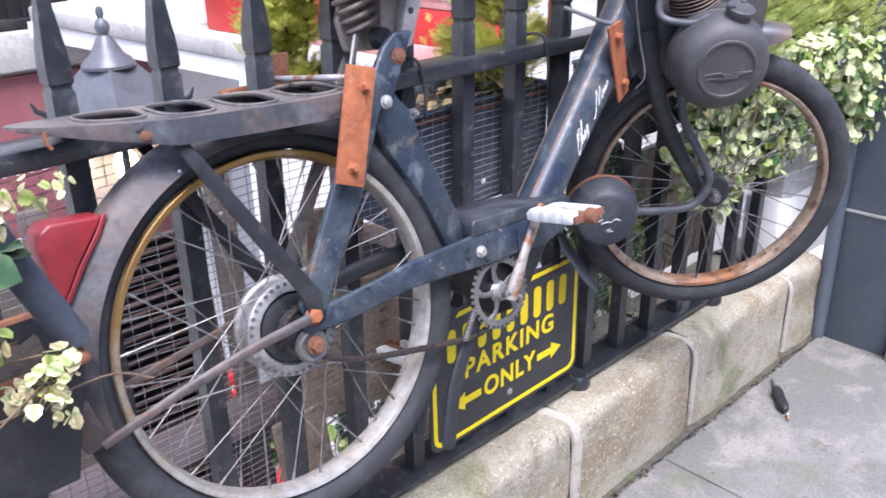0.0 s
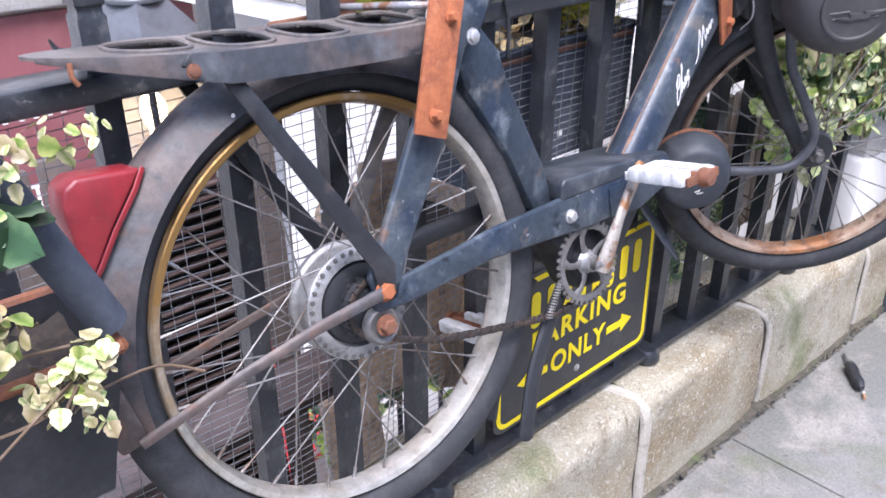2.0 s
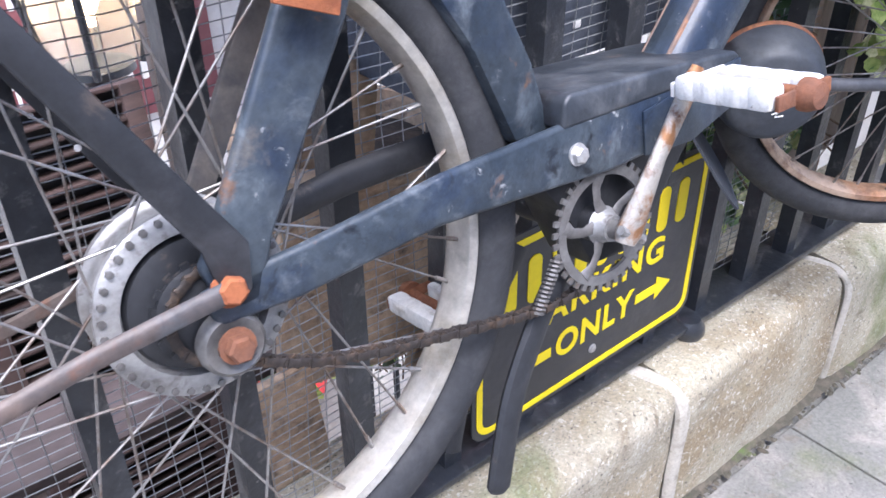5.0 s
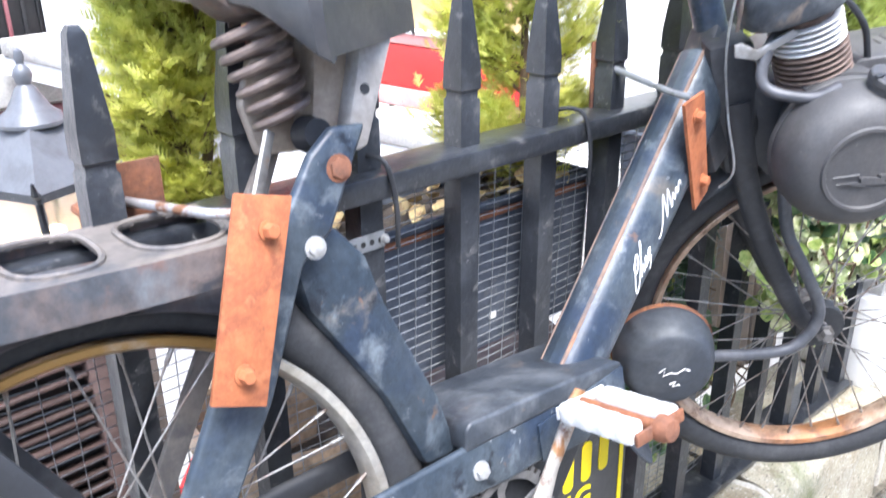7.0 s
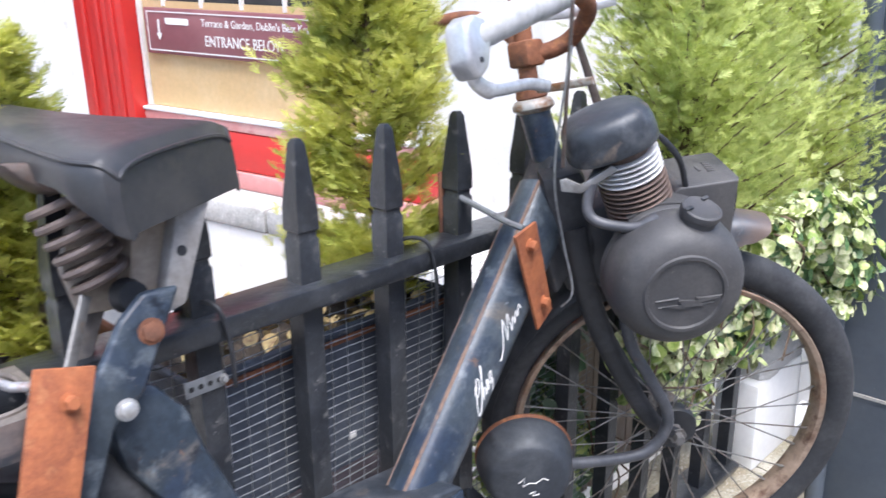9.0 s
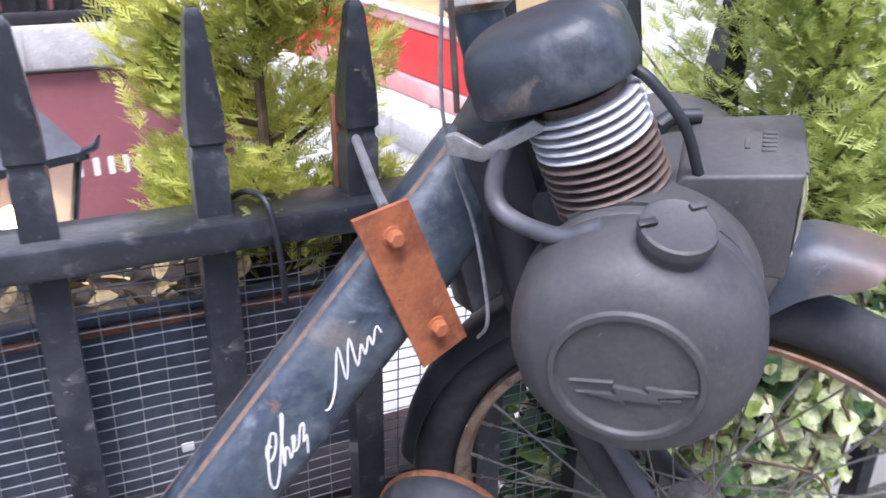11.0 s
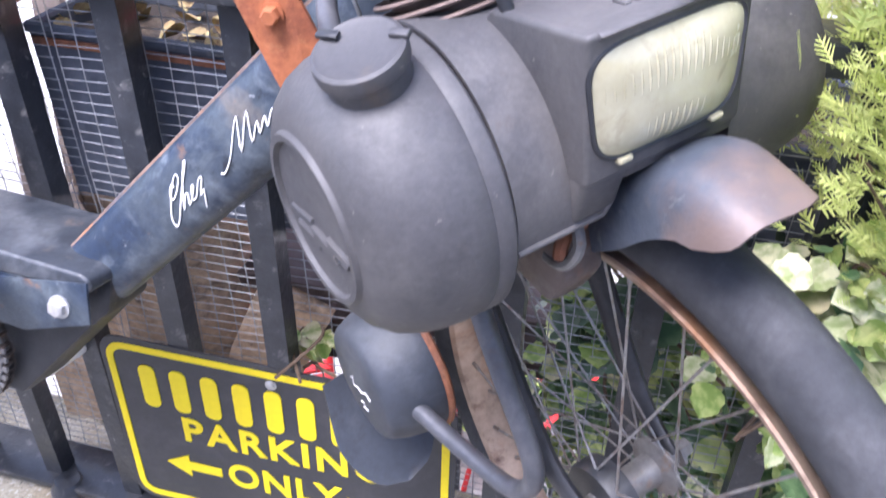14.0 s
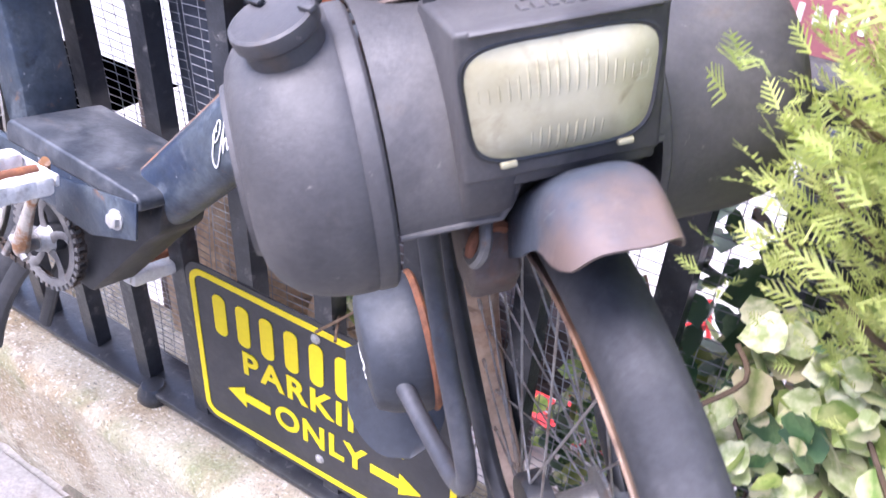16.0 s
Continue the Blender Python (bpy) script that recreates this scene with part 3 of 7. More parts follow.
part("seat_mast", Geo().prism([(0.160, 0.265), (0.168, 0.205), (0.225, 0.108), (0.258, 0.022), (0.298, 0.022), (0.284, 0.085), (0.262, 0.14), (0.242, 0.195), (0.232, 0.238), (0.205, 0.272)], -0.031, 0.034, 0.007), M_FRAME, moped, "dark blue frame leg, paint worn to brown")
M_BARE = mat("bare_beige_steel", (0.42, 0.3498, 0.2812), [((0.28, 0.2244, 0.1812), 16, 0.45, 0.65), ((0.168, 0.1584, 0.1562), 30, 0.6, 0.7)], 0.6, 0.2, 0.2, 90, 0.15)
bracket = part("seat_bracket", Geo().prism([(0.178, 0.335), (0.245, 0.33), (0.296, 0.42), (0.280, 0.455), (0.20, 0.455), (0.170, 0.38)], -0.040, -0.024, 0.004), M_BARE, moped, "bare worn steel saddle bracket")
part("bracket_flange", Geo().prism([(0.226, 0.325), (0.252, 0.33), (0.293, 0.415), (0.290, 0.45), (0.266, 0.445), (0.255, 0.40)], 0.010, 0.034, 0.004), mat("worn_light_steel", (0.34, 0.325, 0.315), [((0.22, 0.20, 0.185), 14, 0.45, 0.65), ((0.13, 0.13, 0.135), 26, 0.6, 0.7)], 0.55, 0.2, 0.2, 90, 0.15), bracket, "light grey worn bracket flange")
part("bracket_web", Geo().prism([(0.208, 0.335), (0.246, 0.335), (0.275, 0.41), (0.268, 0.452), (0.232, 0.445), (0.222, 0.39)], -0.024, 0.012, 0.003), M_BARE, bracket)
part("bracket_hole", Geo().lathe([(0, 0.0006), (0.0045, 0.0006), (0.005, 0)], 14), M_BLACK, bracket, m=at(0.257, 0.0342, 0.378))
cover_poly = [(0.288, 0.030), (0.291, 0.052), (0.298, 0.058), (0.41, 0.053), (0.505, 0.047), (0.514, 0.042), (0.514, 0.030)]
part("step_cover", Geo().prism(cover_poly, -0.055, 0.0575, 0.004, 3), M_COVER, moped, "matt grey step cover panel")
part("bottom_bracket_box", Geo().prism([(0.28, 0.036), (0.515, 0.038), (0.508, -0.004), (0.49, -0.02), (0.395, -0.122), (0.335, -0.118), (0.31, -0.06), (0.28, -0.02)], -0.030, 0.030, 0.006), M_BLACK, moped, "dark pressed steel bottom bracket housing")
part("side_flap", Geo().prism([(0.38, 0.022), (0.512, 0.040), (0.512, 0.0), (0.44, -0.022), (0.38, -0.018)], 0.0565, 0.0595, 0.001), M_FRAME, moped)
# down tube: oval pressed section with a raised seam along its back edge
axis0, axis1 = V3(0.480, 0, 0.022), V3(0.788, 0, 0.327)
rows = []
d = (axis1 - axis0).normalized()
nrm = Vector((-d.z, 0, d.x))
for k in range(25):
    t = k / 24
    c = axis0.lerp(axis1, t)
    row = []
    for j in range(29):
        a = 2 * math.pi * j / 28
        ca, sa = math.cos(a), math.sin(a)
        hh = (0.0345 + 0.009 * t) * (abs(ca) ** 0.75) * (1 if ca > 0 else -1)
        row.append(c + nrm * hh + Vector((0, 1, 0)) * (0.029 * (abs(sa) ** 0.8) * (1 if sa > 0 else -1)))
    rows.append(row)
part("down_tube", Geo().sheet(rows), M_FRAME, moped, "dark blue pressed steel down tube with worn edges")
g = Geo()
for s in (1, -1):
    g.tube([axis0 + nrm * 0.0300 + Vector((0, s * 0.015, 0)), axis1 + nrm * 0.0375 + Vector((0, s * 0.016, 0))], 0.0028, 8)
part("tube_seam", g, mat("worn_copper_edge", (0.20, 0.13, 0.095), [((0.075, 0.075, 0.085), 20, 0.45, 0.62), ((0.30, 0.15, 0.08), 34, 0.54, 0.68)], 0.6, 0.1, 0.25, 90, 0.15), moped, "worn copper-brown rolled seam")
# painted script on the tube, as a plain flowing white stroke


def on_tube(s, h):
    """A place on the tube's right flank: s along it, h across."""
    c = axis0 + d * s
    half = 0.0345 + 0.009 * s / (axis1 - axis0).length
    sa = math.sqrt(max(0, 1 - (abs(h) / half) ** (2 / 0.75))) ** 0.8 if abs(h) < half else 0
    return c + nrm * h - Vector((0, 1, 0)) * (0.029 * sa + 0.0008)


script_1 = [(0.112, 0.012), (0.106, 0.016), (0.102, 0.010), (0.108, 0.004), (0.118, 0.008), (0.122, 0.016), (0.114, 0.020), (0.104, 0.008), (0.100, -0.008), (0.106, -0.017), (0.116, -0.012), (0.128, 0.006), (0.138, 0.020), (0.136, 0.024), (0.131, 0.010), (0.128, -0.010), (0.134, 0.0), (0.139, -0.002), (0.140, -0.010), (0.147, -0.006), (0.152, 0.0), (0.148, 0.002), (0.147, -0.008), (0.156, -0.008), (0.163, 0.002), (0.170, 0.001), (0.165, -0.010), (0.172, -0.008), (0.170, -0.022)]
script_2 = [(0.178, -0.008), (0.184, -0.010), (0.194, -0.002), (0.205, 0.021), (0.210, -0.006), (0.220, 0.018), (0.226, -0.006), (0.234, 0.005), (0.238, -0.005), (0.245, 0.004), (0.249, -0.005), (0.256, 0.004), (0.262, -0.004)]
for sc, s0, ds in ((script_1, 0.100, 0.128), (script_2, 0.178, 0.196)):
    k = 0.62 if ds < 0.15 else 0.84
    pts = smooth_path([(ds + (s - s0) * k + 0.75 * h, h * 0.85 - 0.006, 0) for s, h in sc], 4)
    part("painted_stroke", Geo().tube([on_tube(p.x + 0.007, p.y) for p in pts], 0.00075, 5), M_LETTER, moped, "thin white hand-painted flowing stroke")

# head of the frame
part("head_tube", Geo().tube([V3(0.812, 0, 0.33), V3(0.803, 0, 0.375), V3(0.788, 0, 0.447)], 0.0205, 20), M_FRAME, moped, "dark steering head tube")
part("head_gusset", Geo().prism([(0.735, 0.315), (0.79, 0.385), (0.822, 0.33), (0.805, 0.23), (0.76, 0.20)], -0.022, 0.022, 0.006), M_BLACK, moped)


def bolt(u, v, w, r=0.007, h=0.008, mt=M_BOLT, nrmv=None, label=""):
    m = axis_to(V3(u, v, w), V3(u, v, w) + (nrmv if nrmv else Vector((0, -1, 0))))
    return part("bolt", bolt_geo(r, h), mt, moped, label, m=m @ pose(0, 0, 0, 0, 0, random.uniform(0, 60)))


bolt(0.302, 0.056, 0.006, 0.0075, 0.008)
bolt(0.482, 0.0595, 0.012, 0.0085, 0.008)
bolt(0.172, 0.056, 0.262, 0.0075, 0.006)
bolt(0.206, 0.056, 0.320, 0.009, 0.004, M_RUST)
bolt(-0.008, 0.062, 0.010, 0.010, 0.010, M_PLATE)
bolt(-0.012, 0.058, -0.032, 0.010, 0.012, M_RUST)
bolt(-0.172, 0.0705, 0.284, 0.0055, 0.003, M_RUST)

# rear repair plate with two bolts
part("repair_plate", Geo().prism([(0.1045, 0.3225), (0.149, 0.311), (0.0955, 0.160), (0.054, 0.1755)], 0.0745, 0.0795, 0.001), M_PLATE, moped, "orange rusty steel repair plate")
for u, w in ((0.124, 0.290), (0.083, 0.190)):
    bolt(u, 0.0795, w, 0.0062, 0.011, M_PLATE)
    part("spacer", Geo().tube([V3(u, 0.05, w), V3(u, 0.0745, w)], 0.007, 10), M_RUST, moped)
# front repair plate
pa, pb, pc, pd = V3(0.656, 0.056, 0.302), V3(0.700, 0.052, 0.312), V3(0.757, 0.006, 0.182), V3(0.714, 0.016, 0.166)
pn = (pb - pa).cross(pd - pa).normalized()
if pn.y > 0:
    pn = -pn
quad = [pa, pb, pc, pd]
part("repair_plate", Geo().add([p for p in quad] + [p + pn * 0.004 for p in quad], [(0, 1, 2, 3), (7, 6, 5, 4), (0, 4, 5, 1), (1, 5, 6, 2), (2, 6, 7, 3), (3, 7, 4, 0)]), M_PLATE, moped, "orange rusty steel repair plate")
for t1, t2 in ((0.16, 0.5), (0.80, 0.55)):
    p = (pa.lerp(pb, t2)).lerp(pd.lerp(pc, t2), t1) + pn * 0.004
    part("bolt", bolt_geo(0.0068, 0.010), M_PLATE, moped, m=axis_to(p, p + pn))

# luggage carrier: pressed plate with a skirt and three rounded openings, leaning a little
def carrier_w(u, v):
    return 0.2975 + 0.0225 * max(0.0, (0.09 - u) / 0.39) ** 1.6 - 0.15 * v


def carrier_half(u, far=False):
    """Half the width of the carrier; it is cut shorter on the railing side."""
    return (0.050 if far else 0.071) * min(1.0, max(0.0, (u + 0.297) / 0.155)) ** 0.55


us = [-0.296 + 0.417 * k / 110 for k in range(111)]
skirt = []
for s in (1, -1):
    rows = []
    for u in us[2:]:
        h = carrier_half(u, s < 0)
        drop = 0.004 + 0.026 * min(1.0, (u + 0.296) / 0.16)
        rows.append([V3(u, s * h, carrier_w(u, s * h)), V3(u, s * (h + 0.001), carrier_w(u, s * h) - drop * 0.5), V3(u, s * h, carrier_w(u, s * h) - drop)])
    skirt.append(Geo().sheet(rows, thick=0.002))
carrier = part("luggage_carrier", skirt[0], M_FENDER, moped, "dark pressed steel luggage carrier with brown wear")
part("carrier_side", skirt[1], M_FENDER, carrier)
open_spans = [(-0.224, -0.149), (-0.135, -0.066), (-0.046, 0.020), (0.042, 0.112)]


def in_opening(u, a):
    for o0, o1 in open_spans:
        t = (u - (o0 + o1) / 2) / ((o1 - o0) / 2)
        q = a / (0.80 if o0 > -0.2 else 0.70)
        if abs(t) ** 2.6 + abs(q) ** 3.2 < 1:
            return True
    return False


g = Geo()
for k in range(110):
    for j in range(40):
        a, b = -1 + j / 20, -1 + (j + 1) / 20
        if in_opening((us[k] + us[k + 1]) / 2, (a + b) / 2):
            continue
        q = [V3(u, c * carrier_half(u, c < 0), carrier_w(u, c * carrier_half(u, c < 0)) - 0.0008 * (1 - abs(c))) for u, c in ((us[k], a), (us[k + 1], a), (us[k + 1], b), (us[k], b))]
        lo = [p - Vector((0, 0, 0.0035)) for p in q]
        g.add(q + lo, [(0, 1, 2, 3), (7, 6, 5, 4), (0, 4, 5, 1), (1, 5, 6, 2), (2, 6, 7, 3), (3, 7, 4, 0)])
part("carrier_top", g, M_CARR, carrier, "worn beige-brown carrier top with three openings")
for o0, o1 in open_spans:
    pts = []
    for k in range(41):
        th = 2 * math.pi * k / 40
        cu, cv = math.cos(th), math.sin(th)
        u = (o0 + o1) / 2 + (o1 - o0) / 2 * math.copysign(abs(cu) ** (2 / 2.6), cu)
        v = (0.80 if o0 > -0.2 else 0.70) * math.copysign(abs(cv) ** (2 / 3.2), cv) * carrier_half(u, cv < 0)
        pts.append(V3(u, v, carrier_w(u, v) + 0.0005))
    part("opening_rim", Geo().tube(pts, 0.0028, 6, caps=False), M_CARR, carrier)
part("carrier_hook", Geo().tube([V3(-0.266, 0.035, 0.308), V3(-0.267, 0.036, 0.296), V3(-0.263, 0.036, 0.288)], 0.0025, 6), M_RUST, carrier)
for s in (1, -1):
    bar = [(-0.180, 0.290), (-0.170, 0.300), (-0.140, 0.298), (0.011, 0.036), (0.006, 0.004), (-0.014, 0.004), (-0.020, 0.040), (-0.148, 0.277)]
    st = part("carrier_stay", Geo().prism(bar, s * 0.0605, s * 0.0645, 0.0015), M_BLACK, moped, "flat dark carrier stay")
    for t in (0.2, 0.42, 0.62):
        part("rivet", Geo().lathe([(0, 0.001), (0.0018, 0.0008), (0.0022, 0)], 8), M_ALLOY, st, m=at(-0.176 + 0.172 * t, s * 0.0645, 0.292 - 0.275 * t))

# tail lamp
g = Geo()
g.prism([(-0.303, 0.182), (-0.299, 0.202), (-0.286, 0.210), (-0.226, 0.205), (-0.238, 0.188), (-0.265, 0.155), (-0.287, 0.123), (-0.293, 0.115), (-0.299, 0.128)], -0.028, 0.028, 0.010, 3)
tail = part("tail_lamp", g, M_REFL, moped, "faded red three-cornered tail lamp")
part("lamp_rim", Geo().tube([V3(-0.224, 0.024, 0.204), V3(-0.237, 0.028, 0.186), V3(-0.264, 0.028, 0.153), V3(-0.286, 0.027, 0.121), V3(-0.293, 0.024, 0.112)], 0.003, 8, flat=0.6), M_REFL, tail)

# mudguard stays
part("mudguard_stay", Geo().tube([V3(-0.006, 0.066, 0.010), V3(-0.10, 0.066, 0.0), V3(-0.20, 0.062, -0.020), V3(-0.298, 0.045, -0.052)], [0.0078, 0.0072, 0.0066, 0.006], 10, flat=0.6), M_FENDER, moped, "grey worn mudguard stay")
part("mudguard_stay", Geo().tube([V3(-0.008, -0.056, 0.01), V3(-0.29, -0.04, -0.035)], 0.006, 8, flat=0.5), M_BROWN, moped, "brown rusty mudguard stay")

part("stay_bracket", Geo().prism([(-0.330, -0.006), (-0.300, 0.006), (-0.286, -0.054), (-0.316, -0.060)], 0.020, 0.040, 0.004), M_BROWN, moped, "brown bracket at the mudguard foot")
# cranks, chain wheel, pedals
BB = (0.337, 0.0, -0.073)
cw = part("chain_wheel", Geo().lathe([(0.047, -0.0018), (0.056, -0.0018), (0.056, 0.0018), (0.047, 0.0018), (0.047, -0.0018)], 64), M_GREYP, moped, "worn steel chain wheel with five curved arms", m=at(BB[0], 0.046, BB[2]))
g = Geo()
for k in range(36):
    a = 2 * math.pi * k / 36
    g.box((0.0585, 0, 0), (0.006, 0.005, 0.0026), Matrix.Rotation(a, 4, "Z"))
tagged(part("tooth", g, M_GREYP, cw), kind="stuff")
for k in range(5):
    part("arm", Geo().tube([(0.012, 0, 0), (0.026, 0.004, 0), (0.038, 0.003, 0), (0.050, -0.003, 0)], [0.007, 0.0045, 0.0048, 0.008], 8, flat=0.35, up=(0, 1, 0)), M_GREYP, cw, m=Matrix.Rotation(2 * math.pi * k / 5 + 0.4, 4, "Z"))
part("boss", Geo().lathe([(0, 0.012), (0.012, 0.012), (0.014, 0.004), (0.018, -0.002), (0, -0.002)], 24), M_ALLOY, cw)
part("crank_axle", Geo().tube([V3(BB[0], 0.04, BB[2]), V3(BB[0], 0.07, BB[2])], 0.009, 16), M_GREYP, moped)
part("axle_sleeve", Geo().tube([V3(BB[0], -0.06, BB[2]), V3(BB[0], 0.045, BB[2])], 0.017, 20), M_BLACK, moped)
PED = (0.408, 0.0, 0.046)
crank = part("crank", Geo().tube([V3(BB[0] - 0.004, 0.074, BB[2] - 0.008), V3(BB[0], 0.075, BB[2]), V3(0.37, 0.082, -0.012), V3(PED[0], 0.088, PED[2]), V3(PED[0] + 0.006, 0.089, PED[2] + 0.01)], [0.010, 0.013, 0.0075, 0.009, 0.006], 12, flat=0.7), M_WORN, moped, "crank arm, chrome eaten by rust")
part("cotter", Geo().tube([V3(BB[0] - 0.012, 0.078, BB[2] + 0.008), V3(BB[0] + 0.014, 0.078, BB[2] - 0.010)], 0.0045, 8), M_ALLOY, crank)


def pedal(sgn, base, name):
    p = part(name, Geo().tube([V3(base[0], sgn * 0.086, base[2]), V3(base[0], sgn * 0.198, base[2])], 0.006, 12), M_RUST, moped, "pedal with chalky white painted blocks and rusty axle")
    for du in (-0.026, 0.026):
        gg = Geo().box((base[0] + du, -sgn * 0.142, base[2] + 0.003 * (1 if du < 0 else -1)), (0.0198, 0.088, 0.0196), b=0.004)
        for k in range(4):
            gg.box((base[0] + du, -sgn * (0.110 + 0.0215 * k), base[2] + 0.003 * (1 if du < 0 else -1)), (0.0204, 0.0205, 0.0202), b=0.004)
        part("block", gg, M_WHITEP, p)
    for vv in (0.094, 0.190):
        part("cage", Geo().box((base[0], -sgn * vv, base[2]), (0.066, 0.004, 0.012), b=0.001), M_WHITEP if vv < 0.1 else M_RUST, p)
    part("cap", Geo().lathe([(0, 0.012), (0.010, 0.010), (0.013, 0.002), (0.013, -0.004), (0, -0.004)], 16), M_RUST, p, m=Matrix.Translation(V3(base[0], sgn * 0.194, base[2])) @ Matrix.Rotation(radians(90 * sgn), 4, "X"))
    return p


pedal(1, PED, "pedal")
part("crank", Geo().tube([V3(BB[0], -0.075, BB[2]), V3(0.266, -0.088, -0.19)], [0.012, 0.008], 10, flat=0.7), M_WORN, moped)
pedal(-1, (0.266, 0, -0.192), "pedal")
# chain: outer and inner plates in turn
run = smooth_path([V3(u, 0.040, w) for u, w in arc(-0.013, -0.014, 0.034, 100, 262, 8)] + [V3(0.06, 0.040, -0.084), V3(0.176, 0.040, -0.112), V3(0.26, 0.040, -0.127)] + [V3(u, 0.040, w) for u, w in arc(BB[0], BB[2], 0.058, 250, 440, 12)] + [V3(0.2, 0.040, -0.002), V3(0.08, 0.040, 0.004)], 10)
g, dist = Geo(), 0.0
samples = [run[0]]
for a, b in zip(run, run[1:]):
    L = (b - a).length
    while dist + L >= 0.0095:
        t = (0.0095 - dist) / L
        a = a.lerp(b, t)
        L = (b - a).length
        samples.append(a.copy())
        dist = 0.0
    dist += L
for k, (a, b) in enumerate(zip(samples, samples[1:])):
    m = axis_to(a, b)
    w = 0.0052 if k % 2 else 0.0035
    loc = (b - a).length
    for s in (1, -1):
        off = Vector((0, s * w, 0))
        g.tube([a + off, (a + b) / 2 + off, b + off], [0.0042, 0.0032, 0.0042], 6, flat=0.3, up=(0, 0, 1))
    g.tube([a + Vector((0, -w, 0)), a + Vector((0, w, 0))], 0.003, 6)
part("chain", g, mat("oily_chain", (0.05, 0.042, 0.038), [((0.12, 0.08, 0.055), 60, 0.5, 0.65)], 0.5, 0.5, 0.3, 150, 0.2), moped, "oily brown roller chain")
# chain tensioner spring and arm
g = Geo()
s0, s1 = V3(0.252, 0.045, -0.128), V3(0.280, 0.045, -0.085)
m = axis_to(s0, s1)
L = (s1 - s0).length
g.tube([m @ Vector((0.0045 * math.cos(k * 0.9), 0.0045 * math.sin(k * 0.9), L * k / 90)) for k in range(91)], 0.0016, 5)
part("tension_spring", g, M_GREYP, moped, "small coil spring")
# prop stand
part("prop_stand", Geo().tube(smooth_path([V3(0.30, 0.03, -0.10), V3(0.262, 0.032, -0.145), V3(0.226, 0.034, -0.20), V3(0.205, 0.036, -0.25), V3(0.192, 0.036, -0.292)]), [0.013] * 24 + [0.009], 10, flat=0.6), M_BLACK, moped, "curved dark prop stand leg")
part("prop_stand", Geo().tube(smooth_path([V3(0.30, -0.03, -0.10), V3(0.262, -0.032, -0.145), V3(0.226, -0.034, -0.20), V3(0.205, -0.036, -0.25), V3(0.192, -0.036, -0.285)]), 0.011, 10, flat=0.6), M_BLACK, moped)

# saddle, twisted on its post: the broad end faces ahead and to the right, the nose points back
SAD = Matrix.Translation(V3(0.263, 0.058, 0.0073)) @ Matrix.Rotation(radians(123.7), 4, "Z") @ Matrix.Translation((0.10, 0, 0.49)) @ Matrix.Rotation(-0.085, 4, "X") @ Matrix.Rotation(-0.048, 4, "Y") @ Matrix.Translation((-0.10, 0, -0.49))
rows = []
NS = 44
for k in range(NS + 1):
    t = k / NS  # 0 at the broad end, 1 at the nose
    x = 0.262 * t
    half = 0.105 if t < 0.12 else 0.105 - 0.064 * math.sin(math.pi / 2 * min(1, (t - 0.12) / 0.66)) ** 1.2
    top = 0.480 + 0.066 * t - 0.006 * math.sin(math.pi * t)
    drop = 0.038 + 0.036 * max(0.0, 1 - t / 0.24) ** 1.6 + 0.004 * t
    endr = math.sqrt(max(0.0, 1 - (1 - t / 0.05) ** 2)) if t < 0.05 else (math.sqrt(max(0.0, 1 - ((t - 0.88) / 0.12) ** 2)) if t > 0.88 else 1.0)
    prof = [(0, 0), (0.35, 0.0005), (0.62, 0.0015), (0.80, 0.004), (0.90, 0.007), (0.965, 0.012), (1.0, 0.022), (1.0, drop - 0.010), (0.985, drop - 0.002), (0.95, drop), (0.91, drop - 0.005)]
    k_in = (0.90 + 0.10 * endr) if t < 0.5 else (0.45 + 0.55 * endr)
    row = []
    for s in (-1, 1):
        for a, b in (prof[::-1] if s < 0 else prof[1:]):
            row.append(SAD @ Vector((x, s * a * half * k_in, top - b - 0.012 * (1 - endr) * (1 if b < 0.029 else 0))))
    rows.append(row)
shell = []
for row in rows:
    mid = sum(row, Vector()) / len(row)
    inner = [p + (mid - p).normalized() * 0.0035 for p in row]
    shell.append(row + inner[::-1] + [row[0]])
saddle = part("saddle", Geo().sheet(shell), M_SADDLE, moped, "black vinyl saddle with a piped edge")
edge = rows[0]
part("end_panel", Geo().add(edge, [tuple(range(len(edge)))]), M_SADDLE, saddle)
part("nose_panel", Geo().add(rows[NS], [tuple(range(len(rows[NS])))]), M_SADDLE, saddle)
for s in (1, -1):
    part("piping", Geo().tube([rows[k][len(rows[k]) // 2 + s * 5] for k in range(0, NS + 1)], 0.0022, 6), M_SADDLE, saddle, "rolled seam of the saddle")
part("end_piping", Geo().tube([rows[0][j] for j in range(5, len(rows[0]) - 5)], 0.0022, 6), M_SADDLE, saddle)
# underside: ribbed pan, hoop under the nose and a sagging flap
pan = []
for k in range(13):
    t = k / 12
    hw = 0.086 - 0.052 * min(1, t / 0.7)
    pan.append([SAD @ Vector((0.012 + 0.225 * t, hw * q, 0.452 + 0.052 * t - 0.016 * (1 - q * q) - 0.004 * (k % 3 == 0))) for q in (-1, -0.7, -0.35, 0, 0.35, 0.7, 1)])
part("saddle_pan", Geo().sheet(pan, thick=0.002), M_BROWN, saddle, "rusty brown saddle underside")
part("pan_hoop", Geo().tube(smooth_path([SAD @ Vector(p) for p in ((0.235, -0.022, 0.505), (0.20, -0.030, 0.482), (0.14, -0.030, 0.464), (0.10, 0.0, 0.452), (0.14, 0.030, 0.464), (0.20, 0.030, 0.482), (0.235, 0.022, 0.505))], 5), 0.0055, 8, flat=0.5), M_BARE, saddle, "bare bent steel hoop")
